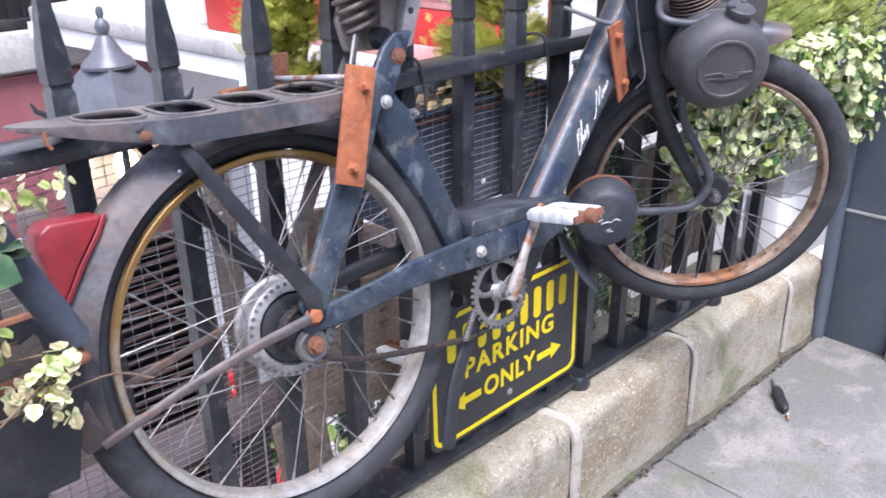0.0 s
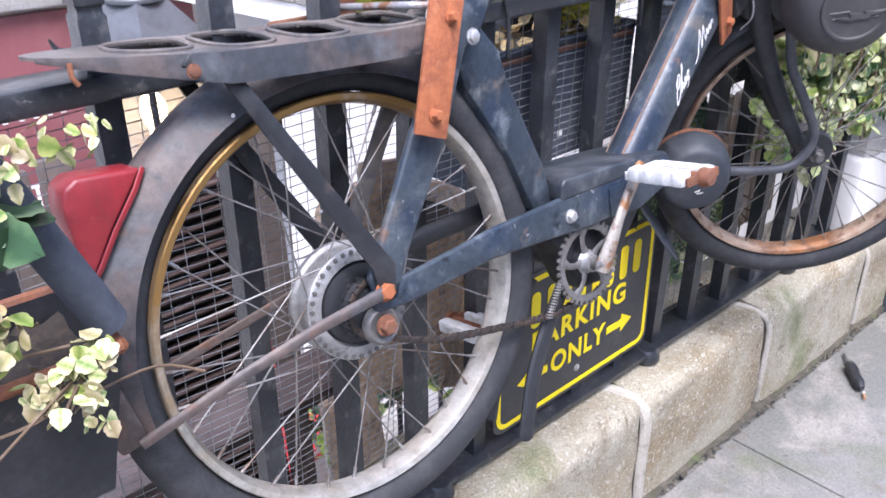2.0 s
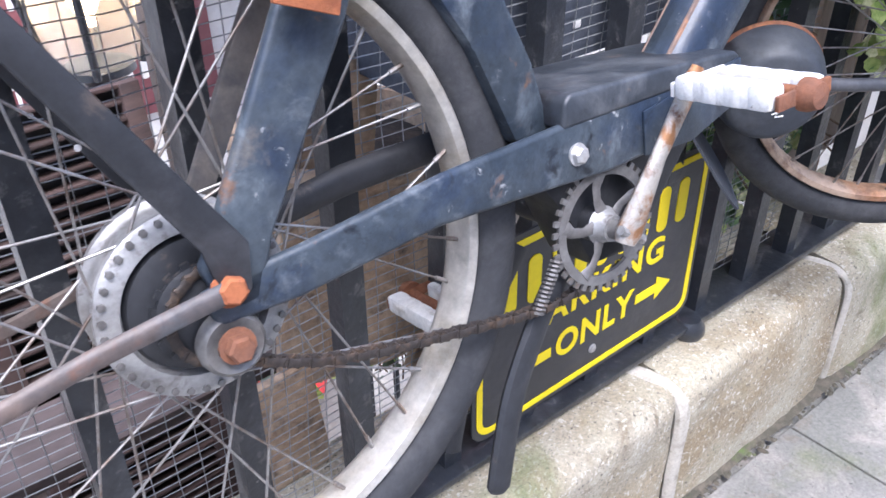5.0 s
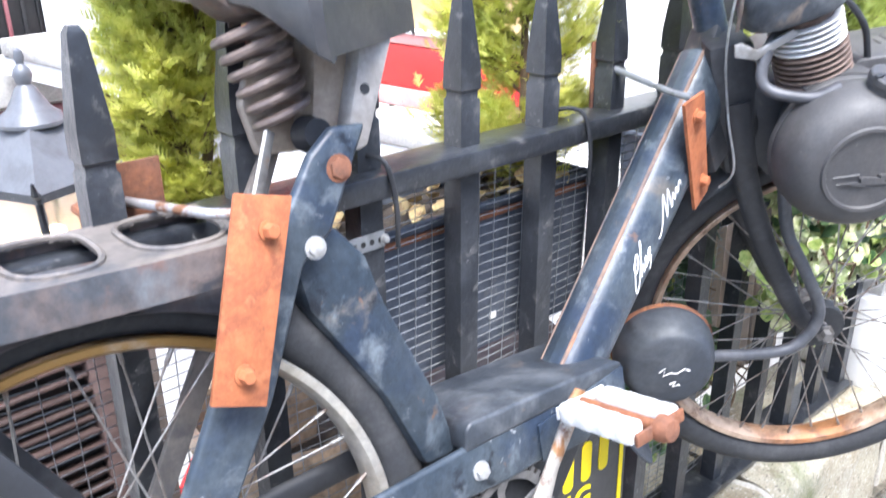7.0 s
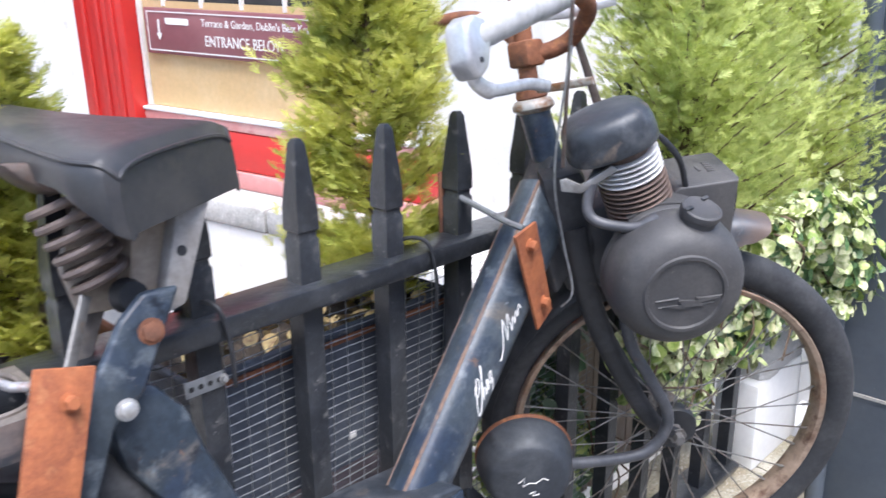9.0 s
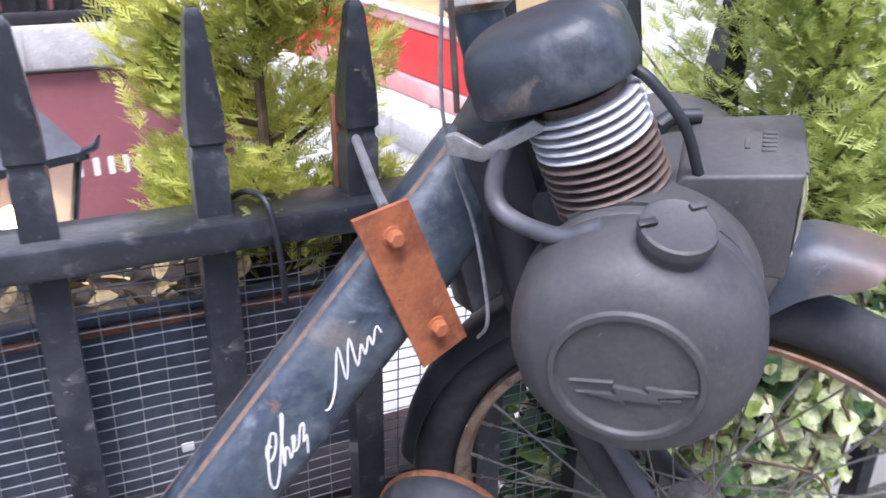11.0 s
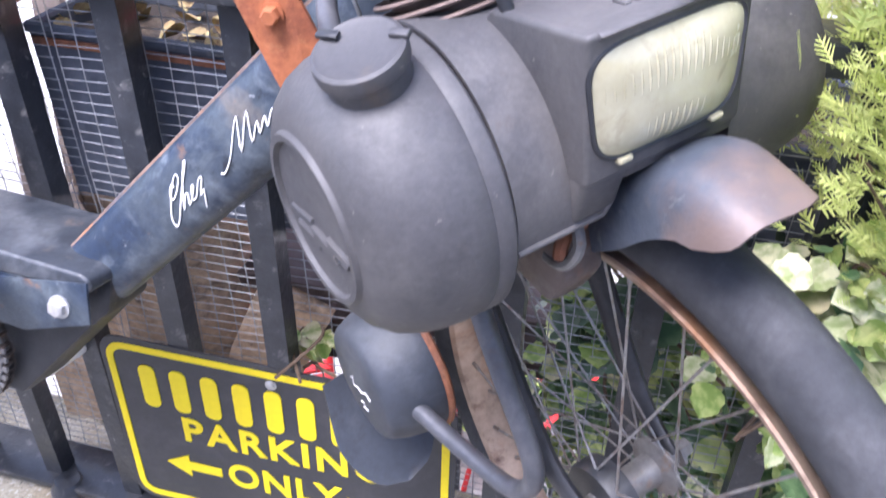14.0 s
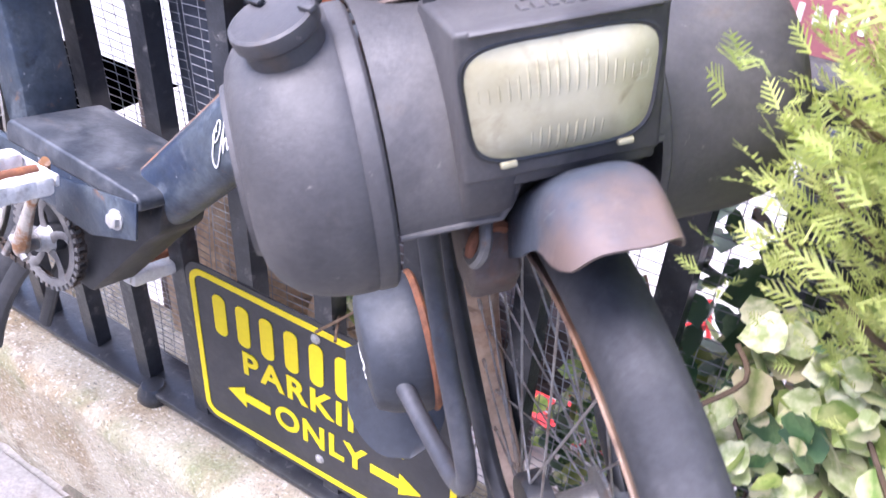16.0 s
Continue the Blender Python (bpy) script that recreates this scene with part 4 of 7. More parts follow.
part("pan_flap", Geo().prism([(0.128, 0.478), (0.20, 0.470), (0.218, 0.452), (0.19, 0.444), (0.160, 0.448), (0.142, 0.462)], -0.020, 0.026, 0.006), M_BROWN, saddle)
# saddle spring
a, b = V3(0.174, 0.0, 0.448), V3(0.195, 0.0, 0.362)
m = axis_to(a, b)
L = (b - a).length
pts = [m @ Vector(((0.029 - 0.006 * k / 120) * math.cos(k * 0.32), (0.029 - 0.006 * k / 120) * math.sin(k * 0.32), L * k / 120)) for k in range(121)]
part("saddle_spring", Geo().tube(pts, 0.0043, 8), mat("spring_brown", (0.20, 0.155, 0.135), [((0.12, 0.09, 0.08), 25, 0.45, 0.65)], 0.5, 0.3, 0.2, 90, 0.15), moped, "heavy brown coil spring")
part("spring_seat", Geo().lathe([(0, 0.016), (0.013, 0.016), (0.016, -0.004), (0, -0.004)], 20), M_BLACK, moped, m=at(0.209, 0.012, 0.348))
part("spring_link", Geo().tube([V3(0.176, 0.006, 0.356), V3(0.138, 0.02, 0.285)], 0.0062, 8, flat=0.5), M_GREYP, moped, "grey link rod")
# tie bar from the plate to the railing, with the brown block it passes through
part("tie_rod", Geo().tube([V3(0.128, 0.074, 0.302), V3(0.094, 0.05, 0.308), V3(0.07, -0.10, 0.317)], 0.0042, 10), mat("galvanised_rod", (0.42, 0.41, 0.42), [((0.28, 0.14, 0.08), 30, 0.52, 0.62)], 0.5, 0.5, 0.2, 100, 0.1), moped, "galvanised tie rod with rusty ends")


# ---- front of the moped, turned with the handlebar ----
def fpart(name, geo, material, parent=moped, label="", m=None):
    """A part of the steered front: built straight ahead, then turned about the head axis."""
    return part(name, geo, material, parent, label, STEER @ m if m else STEER)


FC = (0.988, 0.0, -0.054)
front = wheel("front_wheel", FC, STEER, M_RIMR)
part("hub", Geo().lathe([(0, -0.05), (0.008, -0.05), (0.01, -0.034), (0.026, -0.032), (0.026, -0.028), (0.014, -0.024), (0.013, 0.024), (0.026, 0.028), (0.026, 0.032), (0.010, 0.034), (0.008, 0.05), (0, 0.05)], 28), M_GREYP, front, "small dark wheel hub")
spokes(front, 0.0235, -0.03, 0.03)
part("brake_drum", Geo().lathe([(0, 0.034), (0.034, 0.034), (0.036, 0.030), (0.036, 0.014), (0, 0.014)], 28), M_BLACK, front)

# fork: two pressed blades
for s in (1, -1):
    pts = smooth_path([V3(0.820, s * 0.046, 0.30), V3(0.842, s * 0.05, 0.20), V3(0.880, s * 0.052, 0.10), V3(0.945, s * 0.05, -0.02), V3(0.988, s * 0.046, -0.054)], 5)
    fpart("fork_blade", Geo().tube(pts, [0.019 - 0.008 * k / (len(pts) - 1) for k in range(len(pts))], 12, flat=0.55, up=(1, 0, 0)), M_BLACK, label="black pressed fork blade")
    fpart("axle_nut", Geo().lathe([(0, 0.012), (0.008, 0.012), (0.009, 0), (0.014, 0), (0.014, -0.003), (0, -0.003)], 6), M_GREYP, m=at(0.988, s * 0.052, -0.054) @ (I4 if s > 0 else Matrix.Rotation(math.pi, 4, "X")))
fpart("fork_crown", Geo().prism([(0.775, 0.37), (0.83, 0.38), (0.86, 0.27), (0.85, 0.20), (0.815, 0.20)], -0.05, 0.05, 0.01), M_BLACK, label="black fork crown plate")
part("headset_ring", Geo().lathe([(0.018, 0.010), (0.024, 0.008), (0.028, 0.002), (0.028, -0.003), (0.022, -0.008), (0.018, -0.01)], 24), M_WORN, moped, "rusty headset ring", m=axis_to(V3(0.788, 0, 0.450), V3(0.784, 0, 0.55)))
part("headset_nut", Geo().lathe([(0.014, 0.026), (0.020, 0.024), (0.021, 0.012), (0.018, 0.008)], 24), M_RUST, moped, m=axis_to(V3(0.788, 0, 0.450), V3(0.784, 0, 0.55)))
part("stem", Geo().tube([V3(0.788, 0, 0.455), V3(0.786, 0, 0.50), V3(0.786, 0, 0.60)], 0.0125, 16), M_RUST, moped, "rusty brown handlebar stem")
part("stem_clamp", Geo().box((0.788, 0, 0.518), (0.036, 0.036, 0.034), b=0.005), M_RUST, moped, "rusty handlebar clamp")
GRIP = mat("grey_grip", (0.45, 0.45, 0.45), [((0.32, 0.31, 0.31), 20, 0.5, 0.7)], 0.6, 0.0, 0.15, 120, 0.1)
bars = (([(0.788, 0.0, 0.518), (0.815, 0.02, 0.518), (0.832, 0.045, 0.53), (0.818, 0.085, 0.556), (0.775, 0.105, 0.572), (0.70, 0.125, 0.568)], (0.735, 0.118, 0.5715), (0.523, 0.165, 0.527)), ([(0.788, 0.0, 0.518), (0.815, -0.03, 0.53), (0.86, -0.11, 0.57), (0.90, -0.22, 0.60), (0.885, -0.32, 0.60)], (0.89, -0.29, 0.602), (0.80, -0.47, 0.57)))
for s, (path, e0, e1) in zip((1, -1), bars):
    part("handlebar", Geo().tube(smooth_path([V3(*p) for p in path], 6), 0.0112, 14), M_RUST, moped, "rusty brown handlebar tube")
    e0, e1 = V3(*e0), V3(*e1)
    part("grip", Geo().tube([e0, e0.lerp(e1, 0.03), e0.lerp(e1, 0.3), e0.lerp(e1, 0.32), e0.lerp(e1, 0.5), e0.lerp(e1, 0.52), e0.lerp(e1, 0.97), e1], [0.014, 0.0165, 0.0165, 0.0155, 0.0155, 0.0168, 0.0168, 0.014], 18), GRIP, moped, "pale grey handlebar grip")
    ex = (e0 - e1).normalized()
    dn = Vector((0, 0, -1))
    P = lambda a, b: e1 + ex * a + dn * b
    lev = part("brake_lever", Geo().tube(smooth_path([P(-0.006, 0.022), P(0.0, 0.040), P(0.022, 0.056), P(0.055, 0.064), P(0.105, 0.072), P(0.150, 0.086)], 5), [0.012] * 4 + [0.0085] * 8 + [0.0065] * 14, 12, flat=0.6), M_CHROME, moped, "silver alloy brake lever")
    sd = ex.cross(dn).normalized()
    bm = bmesh.new()
    prof = [(-0.022, -0.016), (-0.004, -0.022), (0.018, -0.012), (0.022, 0.010), (0.010, 0.034), (-0.010, 0.040), (-0.024, 0.022)]
    lo = [bm.verts.new(P(a, b) - sd * 0.014) for a, b in prof]
    hi = [bm.verts.new(P(a, b) + sd * 0.014) for a, b in prof]
    bm.faces.new(lo)
    bm.faces.new(hi[::-1])
    for i in range(7):
        bm.faces.new((lo[i], hi[i], hi[(i + 1) % 7], lo[(i + 1) % 7]))
    bmesh.ops.recalc_face_normals(bm, faces=bm.faces[:])
    bmesh.ops.bevel(bm, geom=bm.edges[:], offset=0.006, segments=3, profile=0.5, affect="EDGES")
    part("lever_body", Geo().take(bm), M_CHROME, lev)
    for q in (-1, 1):
        c = P(-0.004, 0.022) + sd * 0.0141 * q
        part("pivot_screw", Geo().lathe([(0, 0.001), (0.0028, 0.001), (0.0032, 0)], 10), M_BLACK, lev, m=axis_to(c, c + sd * q))
part("engine_lever", Geo().tube([V3(0.79, 0.03, 0.56), V3(0.82, 0.055, 0.562), V3(0.87, 0.09, 0.568)], [0.006, 0.010, 0.008], 10, flat=0.35), M_CHROME, moped, "flat silver control lever")
part("lifting_lever", Geo().tube([V3(0.845, 0.04, 0.53), V3(0.875, 0.03, 0.475), V3(0.90, 0.02, 0.43)], [0.008, 0.010, 0.011], 10, flat=0.5), M_BROWN, moped, "brown engine lifting lever")

# engine: right drum, middle housing with the headlamp, left tank
EC = (0.929, 0.0, 0.264)
cover = fpart("engine_cover", Geo().lathe([(0, 0.105), (0.080, 0.105), (0.0850, 0.1058), (0.0868, 0.108), (0.0868, 0.1165), (0.0858, 0.118), (0.0865, 0.1195), (0.0865, 0.130), (0.0850, 0.142), (0.0825, 0.152), (0.077, 0.164), (0.069, 0.173), (0.060, 0.1785), (0.052, 0.1805), (0.0505, 0.1835), (0.0465, 0.1835), (0.045, 0.1805), (0, 0.1790)], 80), M_CAST, m=at(EC[0], 0, EC[2]), label="matt grey cast engine cover with a raised ring")
zig = slab([(-0.034, -0.008), (-0.012, -0.004), (-0.016, 0.002), (0.008, 0.004), (0.004, 0.008), (0.034, 0.011), (0.012, 0.002), (0.016, -0.002), (-0.008, -0.006), (-0.006, -0.009)], 0.178, 0.1828)
part("emblem", zig, M_CAST, cover, "raised plain emblem bar", m=pose(0.008, -0.012, 0, 0, 0, -8))
for a0, b0, a1, b1 in ((-0.040, -0.006, -0.012, 0.001), (-0.034, -0.014, -0.012, -0.009), (0.014, 0.003, 0.040, 0.010), (0.014, -0.005, 0.032, 0.000)):
    part("emblem_bar", Geo().tube([(a0, b0, 0.1795), (a1, b1, 0.1797)], 0.0022, 6, flat=0.6), M_CAST, cover, m=pose(0.004, -0.008, 0, 0, 0, -8))
CAP_M = axis_to(V3(0.951, 0.146, 0.356), V3(0.961, 0.162, 0.416)) @ Matrix.Scale(0.9, 4)
kn = fpart("filler_cap", Geo().lathe([(0, 0.005), (0.022, 0.005), (0.0245, 0.0062), (0.0268, 0.005), (0.0275, 0.001), (0.027, -0.004), (0.0250, -0.006), (0, -0.006)], 44), M_CAST, m=CAP_M, label="matt grey round filler cap")
part("cap_tab", Geo().box((0.020, 0.013, 0.0065), (0.012, 0.006, 0.004), b=0.0012), M_CAST, kn)
# no notch is cut: its shade is a black block on the cap
part("cap_notch_shade", Geo().box((-0.021, 0.006, 0.0075), (0.014, 0.006, 0.003), b=0.001), M_BLACK, kn)
fpart("filler_neck", Geo().lathe([(0, -0.004), (0.0245, -0.004), (0.0245, -0.030), (0.028, -0.048), (0.036, -0.062), (0, -0.062)], 40), M_CAST, m=CAP_M, label="matt grey filler neck")
fpart("crank_barrel", Geo().lathe([(0, -0.05), (0.056, -0.05), (0.060, -0.044), (0.060, 0.098), (0, 0.098)], 48), M_BLACK, m=at(EC[0] + 0.002, 0, EC[2] + 0.008), label="dark crank barrel inside the hood")
# pressed hood over the barrel, cut open below, with a rolled lip
rows = []
for k in range(30):
    v = 0.1045 - 0.150 * k / 29
    cut = -12 if v > 0.046 else (-12 + 20 * min(1.0, (0.046 - v) / 0.012))
    rows.append([V3(EC[0] - 0.001 + 0.0845 * math.cos(radians(a)), v, EC[2] + 0.003 + 0.0845 * math.sin(radians(a))) for a in [cut + (128 - cut) * i / 30 for i in range(31)]])
hood = fpart("engine_hood", Geo().sheet(rows, thick=0.0025), M_CAST, label="matt grey pressed engine hood")
part("hood_lip", Geo().tube([r[0] for r in rows], 0.0021, 8), M_CAST, hood)
lamp = fpart("headlamp", Geo().prism([(0.985, 0.281), (0.952, 0.300), (0.944, 0.350), (0.950, 0.356), (1.0275, 0.3640), (1.0262, 0.3575), (1.0245, 0.281)], -0.0375, 0.0705, 0.010, 4), M_CAST, label="rectangular headlamp with yellowed fluted glass")
part("chin", Geo().prism([(0.975, 0.296), (1.0240, 0.2965), (1.0225, 0.280), (1.0125, 0.2525), (0.985, 0.256)], 0.040, 0.0700, 0.004, 3), M_CAST, lamp)
part("apron", Geo().prism([(0.985, 0.300), (1.0240, 0.300), (1.0215, 0.274), (0.985, 0.274)], -0.0365, 0.044, 0.003, 2), M_CAST, lamp)
part("visor_edge", Geo().prism([(0.955, 0.357), (1.0270, 0.3640), (1.0300, 0.3625), (1.0270, 0.3595), (0.955, 0.3525)], -0.0320, 0.0640, 0.0022, 2), M_CAST, lamp)
for k in range(5):
    part("raised_mark", Geo().box((1.004 + 0.0004 * k, -(0.030 - 0.0075 * k), 0.3621 + 0.00005 * k), (0.010, 0.0045, 0.0022), b=0.0008), M_CAST, lamp)
part("raised_mark", Geo().box((0.990, -0.018, 0.3609), (0.004, 0.018, 0.002), b=0.0008), M_CAST, lamp)
rows = []
for k in range(15):
    q = k / 14  # 0 at the middle, 1 at the rim
    row = []
    for i in range(73):
        th = 2 * math.pi * i / 72
        cu, cv = math.cos(th), math.sin(th)
        y = math.copysign(abs(cu) ** 0.42, cu) * q
        w = math.copysign(abs(cv) ** 0.42, cv) * q
        half = 0.0498 + 0.0030 * w
        row.append(V3(1.0250 + 0.0080 * (1 - q ** 3.5), 0.0175 + y * half, 0.3240 + 0.0318 * w))
    rows.append(row)
part("lamp_glass", Geo().sheet(rows), M_LENS, lamp, "yellowed headlamp glass")
part("glass_rim", Geo().tube(rows[-1], 0.0017, 6, caps=False), M_BLACK, lamp)
for k in range(19):
    for w0, w1 in ((0.12, 0.80), (-0.84, -0.38)):
        u = -0.86 + 1.72 * k / 18
        pts = []
        for i in range(5):
            w = w0 + (w1 - w0) * i / 4
            q = (abs(u) ** 2.38 + abs(w) ** 2.38) ** 0.42
            pts.append(V3(1.0250 + 0.0080 * (1 - min(q, 1) ** 3.5), 0.0175 + u * (0.0498 + 0.0030 * w), 0.3240 + 0.0318 * w))
        part("flute", Geo().tube(pts, [0.0003, 0.0008, 0.0010, 0.0008, 0.0003], 6), M_LENS, lamp)
for v in (0.047, -0.016):
    part("lamp_clip", Geo().box((1.0265, -v, 0.2915), (0.005, 0.009, 0.0035), b=0.0012), M_LENS, lamp)
tank = fpart("fuel_tank", Geo().lathe([(0, -0.155), (0.050, -0.154), (0.069, -0.148), (0.0785, -0.136), (0.0815, -0.116), (0.0815, -0.054), (0.0835, -0.052), (0.0835, -0.047), (0, -0.047)], 64), M_CAST, m=at(EC[0] - 0.002, 0, EC[2] - 0.004), label="dark dented fuel tank drum")
rows = []
for k in range(17):
    a = radians(64 + 44 * k / 16)
    lift = 0.017 * math.sin(math.pi * k / 16) ** 0.7
    rows.append([V3(EC[0] + (0.080 + q) * math.cos(a), v, EC[2] + (0.080 + q) * math.sin(a)) for v, q in ((-0.036, 0.001 + 0.75 * lift), (-0.039, 0.004 + lift), (-0.056, 0.005 + lift), (-0.080, 0.001 + 0.3 * lift))])
part("tank_shroud", Geo().sheet(rows, thick=0.004), M_BLACK, tank, "black curved shroud on the tank")
for k in range(3):
    a = radians(-32 - 9 * k)
    part("tank_rib", Geo().tube([V3(0.927 + 0.0855 * math.cos(a), v, 0.260 + 0.0855 * math.sin(a)) for v in (-0.062, -0.085, -0.108)], 0.003, 6), M_CAST, tank)
fpart("spark_lead_plug", Geo().tube([V3(0.925, -0.015, 0.335), V3(0.926, -0.015, 0.358), V3(0.934, -0.02, 0.362), V3(0.955, -0.028, 0.361)], [0.006, 0.007, 0.007, 0.006], 10), M_BLACK, label="black plug cap")
# cylinder with fins, leaning back
C0, C1 = V3(0.903, 0.062, 0.332), V3(0.876, 0.066, 0.408)
fin_m = axis_to(C0, C1)
CL = (C1 - C0).length
cyl = fpart("cylinder", Geo().lathe([(0, -0.02), (0.033, -0.02), (0.033, CL + 0.006), (0, CL + 0.006)], 32, fin_m), M_FIN, label="brown finned engine cylinder")
for k in range(12):
    h = 0.002 + k * (CL - 0.004) / 11
    top = k >= 7
    rr = 0.0425 if not top else 0.0415
    part("fin", Geo().lathe([(0.028, h - 0.0016), (rr, h - 0.0013), (rr + 0.001, h), (rr, h + 0.0013), (0.028, h + 0.0016)], 40, fin_m), M_FINW if top else M_FIN, cyl, "silver alloy fin" if top else "brown cast iron fin")
# head cover
ca = (C1 - C0).normalized()
capm = Matrix.Translation(C1 + ca * 0.007 - Vector((0.012, 0, -0.001))) @ Matrix(((ca.z, 0, ca.x, 0), (0, 1, 0, 0), (-ca.x, 0, ca.z, 0), (0, 0, 0, 1)))
rows = []
for k in range(9):
    t = k / 8
    rr = [1.06, 1.10, 1.10, 1.08, 1.04, 0.96, 0.82, 0.55, 0.0][k]
    zz = [0.0, 0.003, 0.014, 0.026, 0.036, 0.043, 0.048, 0.051, 0.052][k]
    rows.append([capm @ Vector((0.053 * rr * math.copysign(abs(math.cos(a)) ** 0.8, math.cos(a)), 0.047 * rr * math.copysign(abs(math.sin(a)) ** 0.8, math.sin(a)), zz)) for a in [2 * math.pi * j / 40 for j in range(41)]])
fpart("head_cover", Geo().sheet(rows, thick=0.002), M_COVER, label="dark dished cylinder head cover")
fpart("head_bracket", Geo().prism([(0.790, 0.388), (0.798, 0.390), (0.816, 0.381), (0.852, 0.404), (0.862, 0.398), (0.816, 0.370), (0.792, 0.374)], 0.098, 0.103, 0.0008), M_ALLOY, label="bent silver bracket")
fpart("breather_hose", Geo().tube(smooth_path([V3(0.850, 0.080, 0.400), V3(0.832, 0.095, 0.384), V3(0.824, 0.104, 0.350), V3(0.838, 0.114, 0.335), V3(0.878, 0.128, 0.332), V3(0.905, 0.13, 0.345)], 6), 0.0068, 12), mat("grey_hose", (0.055, 0.057, 0.065), [((0.10, 0.10, 0.11), 20, 0.5, 0.7)], 0.5, 0, 0.1, 100, 0.05), label="thick grey bent hose")
fpart("spark_lead", Geo().tube(smooth_path([V3(0.905, 0.066, 0.432), V3(0.922, 0.070, 0.424), V3(0.946, 0.070, 0.395), V3(0.958, 0.066, 0.36), V3(0.965, 0.061, 0.334)], 6), 0.0040, 10), M_BLACK, label="black spark lead")
fpart("lift_rod", Geo().tube(smooth_path([V3(0.80, 0.10, 0.60), V3(0.797, 0.095, 0.50), V3(0.795, 0.088, 0.40)], 4), 0.0024, 8), M_BROWN, label="brown engine lifting rod")
fpart("control_cable", Geo().tube(smooth_path([V3(0.80, 0.10, 0.55), V3(0.785, 0.09, 0.40), V3(0.80, 0.075, 0.30), V3(0.812, 0.09, 0.23), V3(0.80, 0.08, 0.20)], 6), 0.0016, 6), M_WIRE, label="thin steel control cable")
fpart("throttle_lever", Geo().tube([V3(0.775, 0.02, 0.48), V3(0.795, 0.05, 0.49), V3(0.83, 0.085, 0.505)], 0.005, 8, flat=0.5), M_WORN)
fpart("crankcase", Geo().prism([(0.83, 0.32), (0.88, 0.335), (0.93, 0.30), (0.95, 0.24), (0.93, 0.20), (0.87, 0.195), (0.83, 0.24)], -0.03, 0.05, 0.01), M_BLACK, label="dark oily crankcase")
fpart("drive_roller_bracket", Geo().prism([(0.945, 0.232), (0.985, 0.225), (0.995, 0.195), (0.975, 0.165), (0.945, 0.17), (0.93, 0.20)], 0.03, 0.062, 0.006), M_BROWN, label="rusty brown bracket under the engine")
fpart("roller_ring", Geo().tube([V3(0.985 + 0.004 * math.cos(a), 0.048 + 0.013 * math.cos(a), 0.212 + 0.015 * math.sin(a)) for a in [2 * math.pi * k / 20 for k in range(17)]], 0.0045, 8), M_RUST, label="rusty open ring under the engine")
fpart("lifting_hook", Geo().tube(smooth_path([V3(0.985, 0.05, 0.245), V3(1.0, 0.055, 0.225), V3(0.992, 0.06, 0.208), V3(0.975, 0.06, 0.205)], 5), 0.004, 8), M_GREYP)
# front visor of the mudguard: a blunt beak, its sides hanging low
rows = []
for k in range(19):
    t = k / 18
    row = []
    for j in range(21):
        q = -1 + 2 * j / 20
        u = 0.965 + (0.1365 - 0.0120 * abs(q) ** 1.3 - 0.020 * max(0.0, (abs(q) - 0.7) / 0.3) ** 2) * t
        rise = min(1.0, max(0.0, (u - 0.975) / 0.085))
        crest = 0.240 + 0.050 * math.sin(rise * math.pi / 2) - 0.010 * max(0.0, (t - 0.6) / 0.4) ** 1.5
        drop = 0.038 + 0.014 * math.sin(math.pi * min(1.0, t / 0.9)) - 0.014 * t ** 3
        half = 0.0385 + 0.0025 * t + 0.0012 * noise.noise(Vector((t * 6, q * 3, 1)))
        half *= 1 - (0.54 * t ** 1.5 if q < 0 else 0)  # the far side is bent in
        ang = abs(q) * math.pi / 2
        row.append(V3(u, math.copysign(half * math.sin(ang) ** 0.85, q), crest - drop * (1 - math.cos(ang)) ** 1.5 + 0.001 * noise.noise(Vector((t * 5, q * 4, 7)))))
    rows.append(row)
fpart("mudguard_visor", Geo().sheet(rows, thick=0.0016), M_VISOR, label="worn blue-grey pointed mudguard visor")
rows = []
for k in range(30):
    a = radians(95 + (172 - 95) * k / 29)
    row = []
    for j in range(9):
        s = -1 + 2 * j / 8
        r = 0.303 - 0.02 * s ** 4
        row.append(V3(FC[0] + r * math.cos(a), 0.034 * s, FC[2] + r * math.sin(a)))
    rows.append(row)
fpart("front_mudguard", Geo().sheet(rows, thick=0.0016), M_BLACK, label="black rear half of the front mudguard")
rows = []
for k in range(17):
    w = -0.118 - 0.118 * k / 16
    q = max(0.0, (-0.155 - w) / 0.081)
    half = 0.057 * (0.78 + 0.22 * min(1.0, k / 8)) * (max(0.0, 1 - q ** 2.4) ** 0.5 if q > 0 else 1.0) + 0.0006
    rows.append([V3(0.739 - 0.65 * (w + 0.233) + 0.004 * s * s, 0.094 + half * s, w) for s in (-1, -0.75, -0.5, -0.25, 0, 0.25, 0.5, 0.75, 1)])
fpart("mud_flap", Geo().sheet(rows, thick=0.003), M_SIL, label="dark rubber flap hanging below the silencer")
